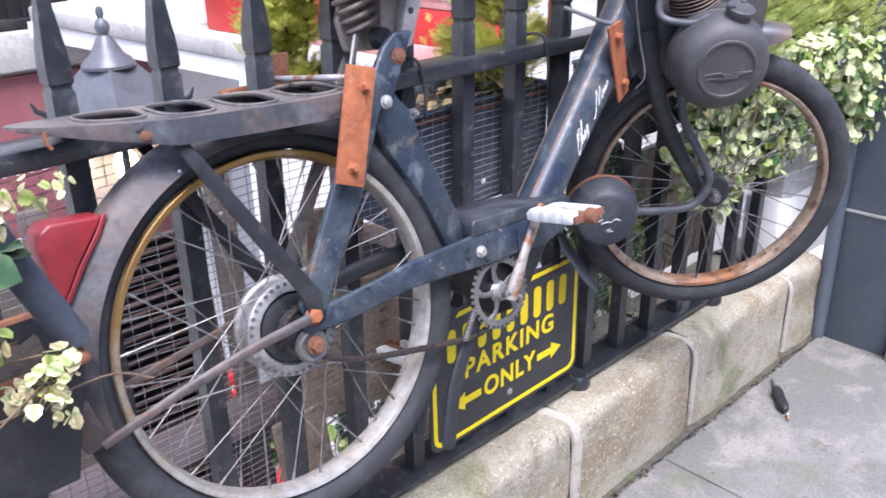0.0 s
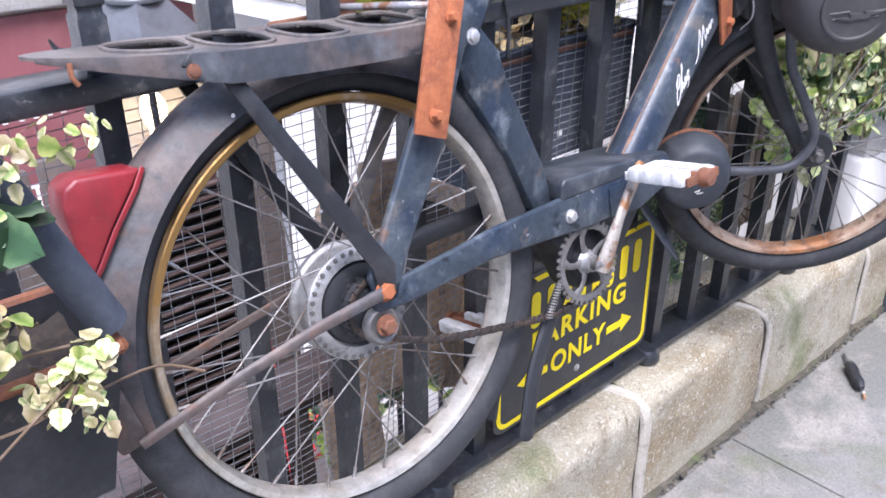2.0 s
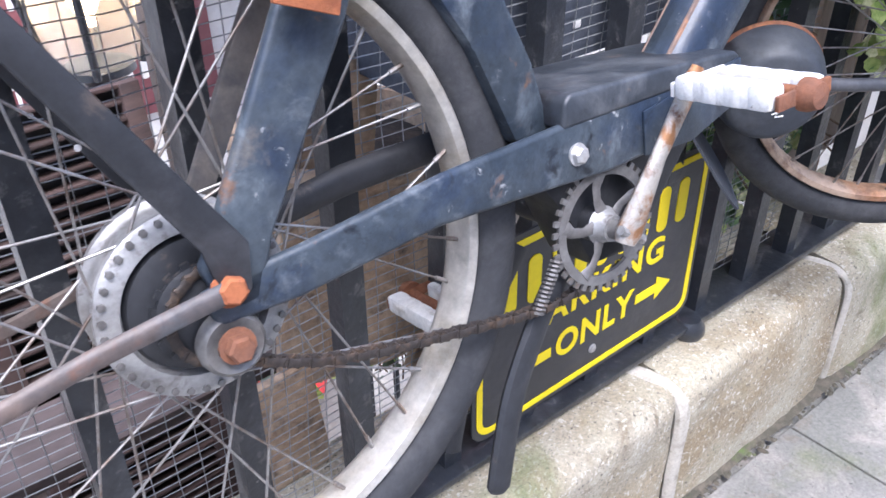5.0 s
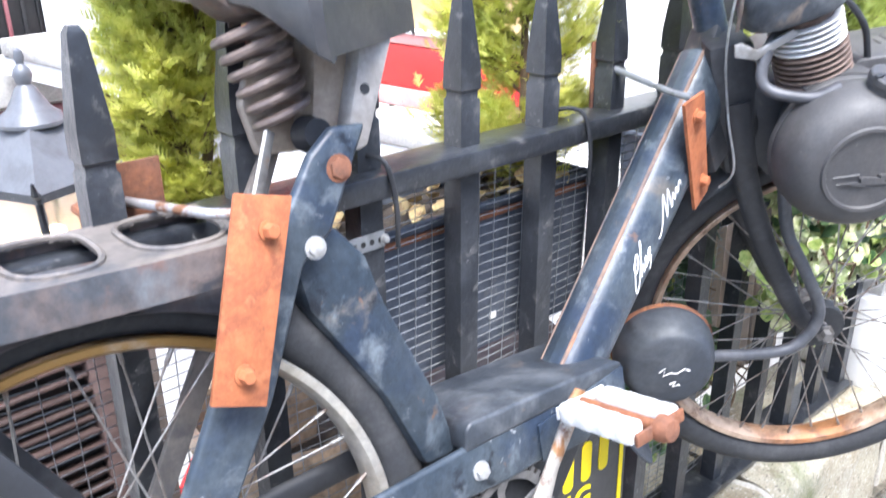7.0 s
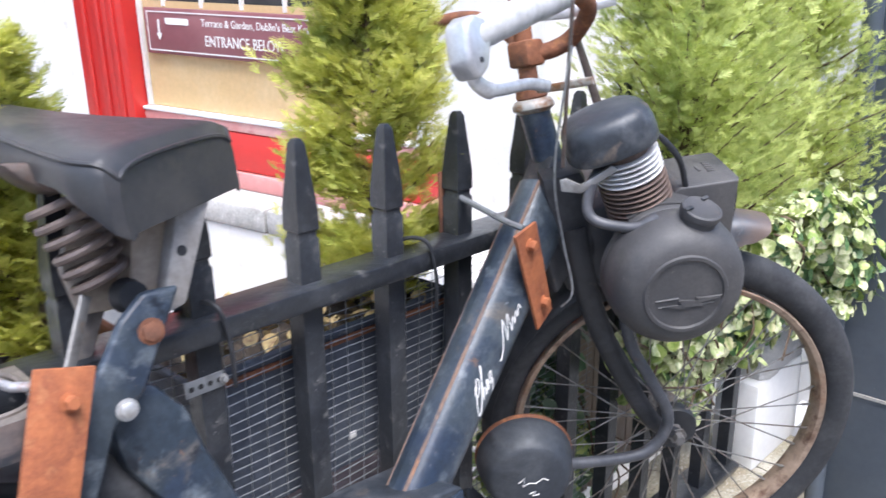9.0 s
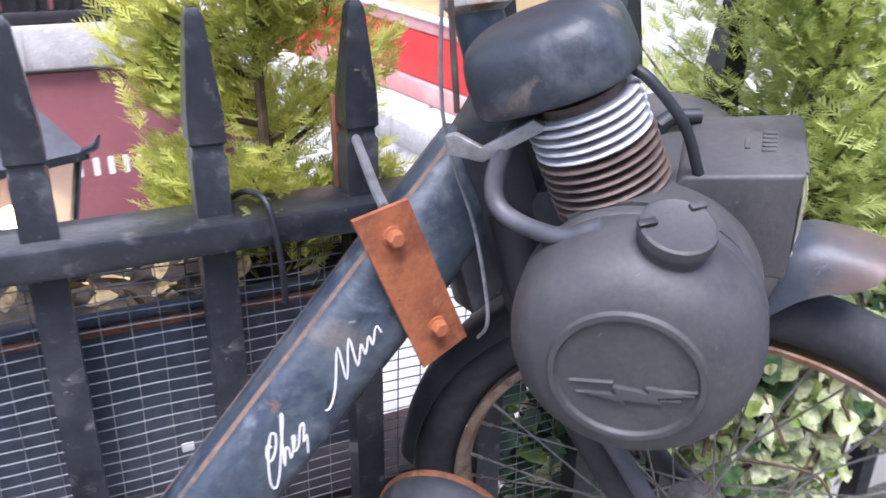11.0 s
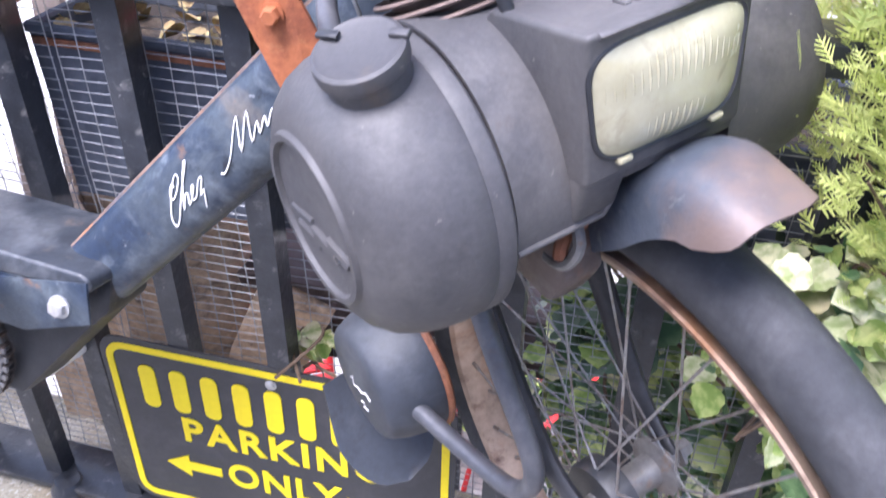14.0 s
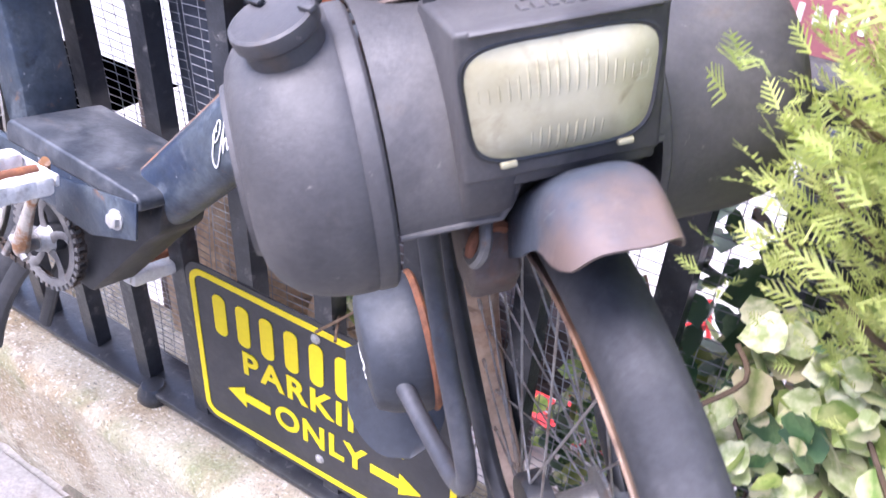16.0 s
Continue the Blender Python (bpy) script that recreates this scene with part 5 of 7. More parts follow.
# silencer drum and its pipe
sil = fpart("silencer", Geo().lathe([(0, 0.062), (0.058, 0.062), (0.069, 0.066), (0.0712, 0.072), (0.0705, 0.080), (0.0655, 0.104), (0.0595, 0.119), (0.056, 0.1225), (0.050, 0.124), (0.03, 0.1262), (0, 0.127)], 56), M_SIL, m=at(0.752, 0, -0.056), label="round black dented silencer drum")
part("silencer_rim", Geo().lathe([(0.069, 0.060), (0.0726, 0.063), (0.0726, 0.066), (0.069, 0.069)], 56), M_RUST, sil, "thin rusty edge")
for k, pts in enumerate(([(-0.02, 0.004), (-0.012, 0.012), (-0.014, -0.002), (-0.004, 0.004), (0.004, 0.002), (0.014, 0.010), (0.022, 0.006)], [(-0.004, -0.016), (0.004, -0.012), (0.0, -0.02), (0.01, -0.018)])):
    part("painted_stroke", Geo().tube([Vector((x + 0.004, y - 0.004, 0.1268 - (x * x + y * y) * 1.2)) for x, y in pts], 0.0009, 5), M_LETTER, sil, "faint white scribble")
fpart("exhaust_pipe", Geo().tube(smooth_path([V3(0.806, 0.100, -0.048), V3(0.817, 0.0955, -0.0535), V3(0.895, 0.082, -0.062), V3(0.935, 0.076, -0.056), V3(0.958, 0.073, -0.028), V3(0.960, 0.073, 0.010), V3(0.929, 0.0725, 0.073), V3(0.900, 0.070, 0.128), V3(0.885, 0.068, 0.20)], 6), 0.0085, 14), mat("dull_grey_pipe", (0.075, 0.078, 0.088), [((0.12, 0.12, 0.13), 14, 0.48, 0.68), ((0.10, 0.075, 0.06), 30, 0.58, 0.7)], 0.5, 0.2, 0.2, 90, 0.1), label="dull grey bent exhaust pipe")


# ---- building and sunken court behind the railing ----
FY, COURT = 3.38, -1.75
M_COURT = mat("court_paving", (0.34, 0.33, 0.315), [((0.24, 0.235, 0.23), 3, 0.45, 0.65)], 0.9, 0, 0.15, 60, 0.3, 60)
M_DARK = mat("dark_opening", (0.02, 0.02, 0.022), [((0.05, 0.045, 0.045), 6, 0.5, 0.7)], 0.5, 0, 0.2, 40, 0.1)
M_WOOD = mat("weathered_wood", (0.124, 0.099, 0.087), [((0.0744, 0.06, 0.054), 10, 0.45, 0.65), ((0.1736, 0.15, 0.138), 25, 0.55, 0.7)], 0.85, 0, 0.25, 60, 0.3, 120, vary=0.25, stretch=(1, 1, 0.2))
M_DWOOD = mat("dark_wood_plank", (0.075, 0.055, 0.05), [((0.13, 0.10, 0.095), 8, 0.45, 0.65)], 0.7, 0, 0.25, 60, 0.25, 100, vary=0.25, stretch=(0.25, 1, 1))
M_PALEWOOD = mat("pale_fence_wood", (0.34, 0.275, 0.215), [((0.24, 0.19, 0.15), 7, 0.45, 0.65), ((0.42, 0.36, 0.30), 22, 0.55, 0.7)], 0.85, 0, 0.22, 60, 0.3, 120, vary=0.22, stretch=(1, 1, 0.2))
M_TERRA = mat("tan_fibre_pot", (0.36, 0.215, 0.125), [((0.27, 0.16, 0.10), 9, 0.45, 0.65), ((0.45, 0.32, 0.22), 30, 0.55, 0.7)], 0.9, 0, 0.2, 80, 0.3, 120)
M_CHAIR = mat("red_chair_paint", (0.50, 0.03, 0.03), [((0.35, 0.025, 0.03), 9, 0.5, 0.7)], 0.4, 0, 0.1, 60, 0.05)

solo("court_floor", Geo().box((0.5, 2.0, COURT - 0.05), (9, 3.9, 0.1)), M_COURT, "pale paved floor of a sunken court", "floor", kind="structure")
solo("wall_retaining", Geo().box((-0.3, 0.19, (COURT - 0.33) / 2), (6, 0.06, -COURT - 0.33)), M_WALL, "white retaining wall under the plinth", "wall", kind="structure")
fac = thing("wall_facade", "white rendered house front with granite bands", "wall")
fac["kind"] = "structure"
part("render", Geo().box((1.0, FY + 0.15, 1.6), (14, 0.3, 6.8)), M_WALL, fac)
part("granite_band", Geo().box((-0.66, FY - 0.03, 0.385), (3.0, 0.10, 0.19), b=0.015), M_COPING, fac, "rough grey granite sill band")
for k in range(4):
    part("sill_stone", Geo().box((-1.95 + 0.8 * k, FY - 0.05, 0.385), (0.78, 0.08, 0.18), b=0.012), M_COPING, fac)
# window with a red and black grille over the granite band
win = thing("window_1", "dark basement window behind a red and black metal grille", "window")
win["kind"] = "structure"
part("opening", Geo().box((0.03, FY - 0.005, 0.95), (1.75, 0.02, 0.84)), M_DARK, win)
part("window_frame", Geo().box((0.03, FY - 0.03, 0.51), (1.85, 0.05, 0.05), b=0.008), M_DARK, win)
part("frame_post", Geo().box((0.90, FY - 0.03, 0.955), (0.04, 0.05, 0.84), b=0.006), mat("dark_red_paint", (0.16, 0.02, 0.03), [((0.1, 0.015, 0.02), 8, 0.5, 0.7)], 0.4, 0, 0.1, 40, 0), win)
for k in range(26):
    part("grille_bar", Geo().box((-0.82 + 0.066 * k, FY - 0.045, 0.94), (0.018, 0.018, 0.80), b=0.003), M_DARK if k % 3 else M_BURG, win)
# burgundy name board on the basement wall
board = thing("name_board", "burgundy painted name board with white lettering on the wall", "sign", m=Matrix.Translation((0.16, FY - 0.02, -0.28)) @ pose(0, 0, 0, 90, 0, 0))
part("panel", Geo().box((0.085, 0, 0), (1.89, 1.10, 0.03), b=0.006), M_BURG, board)
for x in (0.01, 0.085, 0.15, 0.215, 0.28, 0.43, 0.47, 0.51, 0.64, 0.79):
    part("letter_bar", slab(round_rect(0.026, 0.085, 0.006, 2), 0.013, 0.019), M_LETTER, board, "plain white bar of lettering", m=Matrix.Translation((x, 0.11, 0)))
part("lettering", text_geo("Tel:", 0.17, 0.003), M_LETTER, board, "white lettering", m=Matrix.Translation((0.155, -0.32, 0.016)))
for k in range(6):
    part("letter_bar", slab(round_rect(0.032, 0.09, 0.008, 2), 0.013, 0.019), M_LETTER, board, "plain white bar of lettering", m=Matrix.Translation((0.36 + 0.075 * k, -0.32, 0)))
# entrance bridge: white side wall with a granite coping; the red shopfront stands on it, square to the railing
SHOP = Matrix.Translation((1.118, 0.214, 0)) @ Matrix(((-0.211, 0.977, 0, 0), (0.977, 0.211, 0, 0), (0.045, 0.010, 1, 0), (0, 0, 0, 1)))  # x: along the wall away from the street, y: into it


def sbox(x0, x1, y0, y1, z0, z1, b=0.0):
    return Geo().box(((x0 + x1) / 2, (y0 + y1) / 2, (z0 + z1) / 2), (x1 - x0, y1 - y0, z1 - z0), SHOP, b)


bridge = thing("bridge_wall", "white entrance bridge wall with a granite coping", "wall")
bridge["kind"] = "structure"
part("side_wall", sbox(0.36, 1.70, 0.012, 1.4, COURT - 0.1, 0.385), M_WALL, bridge)
part("bridge_deck", sbox(1.70, 3.1, 0.012, 1.4, 0.31, 0.385), M_WALL, bridge, "white edge of the bridge deck")
for k in range(5):
    part("coping_stone", sbox(0.56 + 0.5 * k, 1.054 + 0.5 * k, 0.0, 0.26, 0.387, 0.462, 0.012), M_COPING, bridge, "rough granite coping stone")
door = thing("door_1", "red painted shopfront with a tan blind and burgundy board", "door")
door["kind"] = "structure"
part("pilaster", sbox(1.70, 1.95, 0.10, 0.22, 0.463, 2.4, 0.01), M_REDP, door, "bright red pilaster")
for dx in (1.755, 1.825, 1.895):
    part("flute", sbox(dx - 0.017, dx + 0.017, 0.092, 0.102, 0.60, 2.3, 0.004), M_REDP, door)
M_PINK = mat("pale_pink_paint", (0.62, 0.27, 0.25), [((0.70, 0.42, 0.39), 6, 0.45, 0.68), ((0.5, 0.16, 0.15), 18, 0.58, 0.72)], 0.55, 0, 0.08, 40, 0.05)
part("plinth_panel", sbox(0.60, 1.70, 0.14, 0.24, 0.518, 0.640, 0.006), M_REDP, door, "bright red base panel")
part("base_strip", sbox(0.60, 1.70, 0.13, 0.24, 0.463, 0.516, 0.004), M_PINK, door, "pale pink base strip")
part("sill", sbox(0.60, 1.70, 0.138, 0.24, 0.642, 0.672, 0.003), M_PINK, door, "pale pink sill")
part("sill_bead", sbox(0.60, 1.70, 0.132, 0.24, 0.673, 0.684, 0.003), M_WALL, door, "white sill bead")
part("blind", sbox(0.62, 1.68, 0.165, 0.20, 0.686, 1.02), M_TAN, door, "tan paper blind")
for x in (1.688, 0.612):
    part("casing", sbox(x - 0.006, x + 0.006, 0.150, 0.20, 0.687, 1.62, 0.002), M_WALL, door)
eb = part("entrance_board", sbox(0.68, 1.655, 0.145, 0.163, 0.858, 1.000, 0.003), M_BURG, door, "burgundy board with cream lettering")
EBM = SHOP @ Matrix(((-1, 0, 0, 1.167), (0, 0, -1, 0.1445), (0, 1, 0, 0.929), (0, 0, 0, 1)))
def on_board(geo, x, y):
    return Geo().add(geo.v, geo.f, EBM @ Matrix.Translation((x, y, 0.0006)))


part("border", on_board(ring_slab(round_rect(0.945, 0.122, 0.002, 1), round_rect(0.938, 0.115, 0.002, 1), 0, 0.0012), 0, 0), M_LETTER, eb)
part("lettering", on_board(text_geo("ENTRANCE BELOW", 0.046, 0.0006, sx=0.80), -0.055, -0.022), M_LETTER, eb, "cream lettering")
part("lettering", on_board(text_geo("Terrace & Garden, Dublin's Best Kept Secret!", 0.032, 0.0006, sx=0.90), 0.04, 0.032), M_LETTER, eb, "cream lettering")
part("letter_bar", on_board(slab(round_rect(0.105, 0.020, 0.004, 2), 0, 0.0012), -0.335, 0.032), M_LETTER, eb, "plain cream bar of lettering")
part("arrow_mark", on_board(slab([(0, -0.032), (-0.013, -0.010), (-0.004, -0.010), (-0.004, 0.032), (0.004, 0.032), (0.004, -0.010), (0.013, -0.010)], 0, 0.0012), -0.42, 0.004), M_LETTER, eb)
part("pane", sbox(0.62, 1.68, 0.170, 0.19, 1.021, 1.62), M_DARK, door, "dark window panes")
for k in range(6):
    part("glazing_bar", sbox(0.72 + 0.17 * k, 0.727 + 0.17 * k, 0.155, 0.169, 1.004, 1.62), M_WALL, door)
part("lintel", sbox(0.60, 1.70, 0.12, 0.24, 1.622, 2.4, 0.01), M_REDP, door)
solo("wall_shop", sbox(0.36, 3.1, 0.242, 0.40, 0.386, 3.2), M_WALL, "white rendered wall behind the shopfront", "wall", kind="structure")

# white rendered return wall to the right, carrying on past the railing
solo("wall_return", Geo().box((2.55, 0.85, 0.9), (0.3, 2.0, 5.4)), M_WALL, "white rendered side wall", "wall", kind="structure")

# ---- post lantern in the court ----
LX, LY = 0.02, 1.23
M_LEAD = mat("grey_painted_metal", (0.124, 0.1302, 0.1457), [((0.093, 0.0961, 0.1054), 12, 0.45, 0.65)], 0.4, 0.1, 0.1, 60, 0.05)
lantern = thing("post_lantern", "grey and black cast iron post lantern with a lit warm bulb", "lamp", m=Matrix.Translation((LX, LY, 0)) @ pose(0, 0, 0, 0, 0, 24))
part("cap", Geo().lathe([(0, 0.79), (0.008, 0.785), (0.011, 0.772), (0.007, 0.758), (0.016, 0.748), (0.020, 0.735), (0.014, 0.715), (0.022, 0.706), (0.030, 0.69), (0.045, 0.665), (0.062, 0.652), (0.066, 0.644), (0.070, 0.640), (0.070, 0.632), (0.06, 0.628)], 40), M_LEAD, lantern, "pale grey domed cap with a finial")


def frustum(a, b, z0, z1, t=0.0):
    vs = [(sx * a, sy * a, z0) for sx, sy in ((-1, -1), (1, -1), (1, 1), (-1, 1))] + [(sx * b, sy * b, z1) for sx, sy in ((-1, -1), (1, -1), (1, 1), (-1, 1))]
    return Geo().add(vs, [(0, 1, 5, 4), (1, 2, 6, 5), (2, 3, 7, 6), (3, 0, 4, 7), (4, 5, 6, 7), (3, 2, 1, 0)])


part("roof", frustum(0.125, 0.05, 0.520, 0.635), M_LEAD, lantern, "pale grey sloping lantern roof")
part("eave", frustum(0.130, 0.128, 0.503, 0.520), M_IRON, lantern)
for sx in (-1, 1):
    for sy in (-1, 1):
        part("corner_bar", Geo().tube([(sx * 0.112, sy * 0.112, 0.505), (sx * 0.066, sy * 0.066, 0.20)], 0.009, 8), M_IRON, lantern)
        part("horn", Geo().tube([(sx * 0.118, sy * 0.118, 0.515), (sx * 0.140, sy * 0.140, 0.53), (sx * 0.148, sy * 0.148, 0.555)], [0.010, 0.008, 0.003], 6), M_IRON, lantern)
m_gl, nt, bsdf = tree("frosted_lantern_glass")
bsdf.inputs["Base Color"].default_value = (0.9, 0.88, 0.82, 1)
bsdf.inputs["Roughness"].default_value = 0.08
bsdf.inputs["Transmission Weight"].default_value = 0.9
for k in range(4):
    m = Matrix.Rotation(k * math.pi / 2, 4, "Z")
    gg = Geo().add([(-0.108, -0.110, 0.503), (0.108, -0.110, 0.503), (0.062, -0.064, 0.205), (-0.062, -0.064, 0.205), (-0.106, -0.106, 0.503), (0.106, -0.106, 0.503), (0.060, -0.060, 0.205), (-0.060, -0.060, 0.205)], [(0, 1, 2, 3), (7, 6, 5, 4), (0, 4, 5, 1), (1, 5, 6, 2), (2, 6, 7, 3), (3, 7, 4, 0)])
    p = part("pane", gg, m_gl, lantern, "clear lantern glass", m=m)
    p.visible_shadow = False
m_bulb, nt, bsdf = tree("warm_bulb")
bsdf.inputs["Emission Color"].default_value = (1.0, 0.72, 0.38, 1)
bsdf.inputs["Emission Strength"].default_value = 8
part("bulb", Geo().lathe([(0, 0.40), (0.02, 0.395), (0.032, 0.37), (0.032, 0.345), (0.018, 0.315), (0.015, 0.29), (0, 0.288)], 20), m_bulb, lantern, "glowing warm bulb")
part("post", Geo().lathe([(0.0, 0.205), (0.075, 0.205), (0.078, 0.19), (0.05, 0.17), (0.04, 0.14), (0.055, 0.12), (0.058, 0.10), (0.038, 0.08), (0.03, 0.0), (0.045, -0.03), (0.045, -0.06), (0.028, -0.09), (0.034, -0.8), (0.06, -0.9), (0.06, -1.2), (0.09, -1.3), (0.09, COURT), (0, COURT)], 24), M_IRON, lantern, "black cast iron post")


# ---- wire mesh behind the bars ----
def wires(parent, x0, x1, z0, z1, y, dx, dz, amp, r):
    """Crossing wires, a little bent and slack, each a part of its panel."""
    def off(x, z):
        q = Vector((x * 4.0, z * 4.0, y * 9))
        q2 = q * 4.3
        return Vector((noise.noise(q) * amp * 0.5 + noise.noise(q2) * amp * 0.12, noise.noise(q + Vector((7, 3, 1))) * amp, noise.noise(q + Vector((2, 9, 4))) * amp * 0.7 + noise.noise(q2 + Vector((1, 5, 2))) * amp * 0.14))

    nx, nz = int((x1 - x0) / dx), int((z1 - z0) / dz)
    for i in range(nx + 1):
        x = x0 + dx * i
        part("upright_wire", Geo().tube([Vector((x, y - (z0 + (z1 - z0) * k / 20) * math.tan(radians(LEAN)), z0 + (z1 - z0) * k / 20)) + off(x, z0 + (z1 - z0) * k / 20) for k in range(21)], r, 3, caps=False), M_WIRE, parent, smooth=False)
    for j in range(nz + 1):
        z = z0 + dz * j
        part("cross_wire", Geo().tube([Vector((x0 + (x1 - x0) * k / 36, y - z * math.tan(radians(LEAN)), z)) + off(x0 + (x1 - x0) * k / 36, z) for k in range(37)], r, 3, caps=False), M_WIRE, parent, smooth=False)


for x0, x1, y, amp in ((-1.15, 0.02, 0.040, 0.016), (0.03, 0.78, 0.037, 0.010)):
    wm = thing("wire_mesh", "galvanised welded wire mesh tied behind the railing", "wire mesh", "mesh panels")
    wires(wm, x0, x1, 0.02, 0.745, y, 0.0254, 0.0127, amp, 0.0007)
# wire ties and the small strap on the rail
RY = rail_y(ZRAIL) - 0.003
for x in (-0.012, 0.290):
    solo("wire_tie", Geo().tube(smooth_path([(x - 0.012, RY + 0.02, ZRAIL + 0.016), (x, RY - 0.004, ZRAIL + 0.029), (x + 0.010, RY - 0.030, ZRAIL + 0.024), (x + 0.016, RY - 0.037, ZRAIL - 0.02), (x + 0.018, RY - 0.034, ZRAIL - 0.065)], 5), 0.0028, 8), M_BLACK, "bent black wire tie over the top rail", "wire", "rail ties")
SX, SY = X1 - PITCH, rail_y(0.71) - 0.016
clampm = thing("strap_clamp", "perforated galvanised strap clamp round a railing bar", "clamp")
part("band", Geo().box((SX - 0.012, SY, 0.712), (0.046, 0.002, 0.018), b=0.0005), M_WIRE, clampm)
for k in range(4):
    part("hole", Geo().lathe([(0, 0.0004), (0.0032, 0.0004), (0.0032, 0)], 8), M_DARK, clampm, m=Matrix.Translation((SX - 0.028 + 0.011 * k, SY - 0.0012, 0.712)) @ XV)
part("screw", bolt_geo(0.004, 0.006), M_BOLT, clampm, m=Matrix.Translation((SX + 0.010, SY - 0.001, 0.712)) @ XV)
solo("rusty_plate", Geo().box((0.392, rail_y(0.83) + 0.018, 0.828), (0.040, 0.004, 0.085), b=0.001), M_RUST, "rusty brown steel plate behind the railing", "plate", "rusty plates")
solo("rusty_plate", Geo().box((-0.232, rail_y(0.81) + 0.018, 0.808), (0.050, 0.004, 0.056), b=0.001), M_RUST, "rusty brown steel plate behind the railing", "plate", "rusty plates")
part("tie_rod", Geo().tube([V3(0.684, 0.050, 0.306), V3(0.688, 0.020, 0.313), V3(0.702, -0.084, 0.350)], 0.0042, 8), M_WIRE, moped, "thin tie rod to the railing")


# ---- planters and plants ----
def leaf_mesh(name, mt, L=0.05, W=0.045, cup=0.25, lobes=True):
    """A small rounded ivy leaf, folded a little along its rib."""
    prof = [(0.0, 0.10), (0.10, 0.42), (0.28, 0.52), (0.45, 0.44), (0.60, 0.46), (0.78, 0.28), (1.0, 0.0)] if lobes else [(0.0, 0.05), (0.15, 0.32), (0.4, 0.46), (0.7, 0.34), (1.0, 0.0)]
    vs = [(0, 0, 0)]
    mid = [(L * t, 0, -cup * 0.012 * math.sin(math.pi * t)) for t, _ in prof]
    lft = [(L * t, W * w, cup * 0.35 * W * w - 0.004 * t * t) for t, w in prof]
    rgt = [(L * t, -W * w, cup * 0.35 * W * w - 0.004 * t * t) for t, w in prof]
    n = len(prof)
    vs = mid + lft + rgt
    fs = []
    for i in range(n - 1):
        fs += [(i, i + 1, n + i + 1, n + i), (i + 1, i, 2 * n + i, 2 * n + i + 1)]
    me = bpy.data.meshes.new(name)
    me.from_pydata(vs, [], fs)
    for p in me.polygons:
        p.use_smooth = True
    me.materials.append(mt)
    return me


def leaf_mat(name, inner, edge, lo=0.25, hi=0.5):
    """Variegated leaf: a green heart with a pale rim, each leaf a little different."""
    m, nt, bsdf = tree(name)
    tc = nt.nodes.new("ShaderNodeTexCoord")
    oi = nt.nodes.new("ShaderNodeObjectInfo")
    sep = nt.nodes.new("ShaderNodeSeparateXYZ")
    link(nt, tc.outputs["Object"], sep.inputs[0])
    ab = nt.nodes.new("ShaderNodeMath")
    ab.operation = "ABSOLUTE"
    link(nt, sep.outputs["Y"], ab.inputs[0])
    nz = noise_tex(nt, tc.outputs["Object"], 90, 3)
    add = nt.nodes.new("ShaderNodeMath")
    add.operation = "MULTIPLY_ADD"
    add.inputs[1].default_value, add.inputs[2].default_value = 0.022, -0.011
    link(nt, nz, add.inputs[0])
    sm = nt.nodes.new("ShaderNodeMath")
    link(nt, ab.outputs[0], sm.inputs[0])
    link(nt, add.outputs[0], sm.inputs[1])
    col = mixc(nt, ramp(nt, sm.outputs[0], 0.045 * lo, 0.045 * hi), inner, edge)
    hsv = nt.nodes.new("ShaderNodeHueSaturation")
    for key, a, b in (("Hue", 0.475, 0.515), ("Value", 0.65, 1.25)):
        r = nt.nodes.new("ShaderNodeMapRange")
        r.inputs["To Min"].default_value, r.inputs["To Max"].default_value = a, b
        link(nt, oi.outputs["Random"], r.inputs["Value"])
        link(nt, r.outputs["Result"], hsv.inputs[key])
    link(nt, col, hsv.inputs["Color"])
    link(nt, hsv.outputs["Color"], bsdf.inputs["Base Color"])
    bsdf.inputs["Roughness"].default_value = 0.42
    bsdf.inputs["Transmission Weight"].default_value = 0.0
    bsdf.inputs["Subsurface Weight"].default_value = 0.15
    bsdf.inputs["Subsurface Radius"].default_value = (0.004, 0.006, 0.002)
    return m


L_CREAM = leaf_mat("cream_edged_leaf", (0.24, 0.34, 0.10), (0.72, 0.70, 0.38), 0.0, 0.32)
L_LIME = leaf_mat("lime_leaf", (0.20, 0.30, 0.06), (0.48, 0.53, 0.18), 0.05, 0.45)
L_DARK = leaf_mat("deep_green_leaf", (0.042, 0.095, 0.042), (0.13, 0.20, 0.10), 0.2, 0.6)
L_FADED = leaf_mat("faded_cream_leaf", (0.34, 0.30, 0.14), (0.62, 0.54, 0.34), 0.05, 0.5)
L_GREY = leaf_mat("grey_green_leaf", (0.10, 0.17, 0.10), (0.42, 0.46, 0.36), 0.3, 0.6)
M_STEM = mat("woody_stem", (0.12, 0.08, 0.05), [((0.2, 0.14, 0.1), 40, 0.5, 0.7)], 0.85, 0, 0.2, 80, 0.2)
M_DRY = mat("dry_leaf", (0.34, 0.24, 0.12), [((0.5, 0.42, 0.2), 40, 0.45, 0.6), ((0.2, 0.12, 0.07), 60, 0.5, 0.65)], 0.8, 0, 0.3, 60, 0.2, vary=0.35)


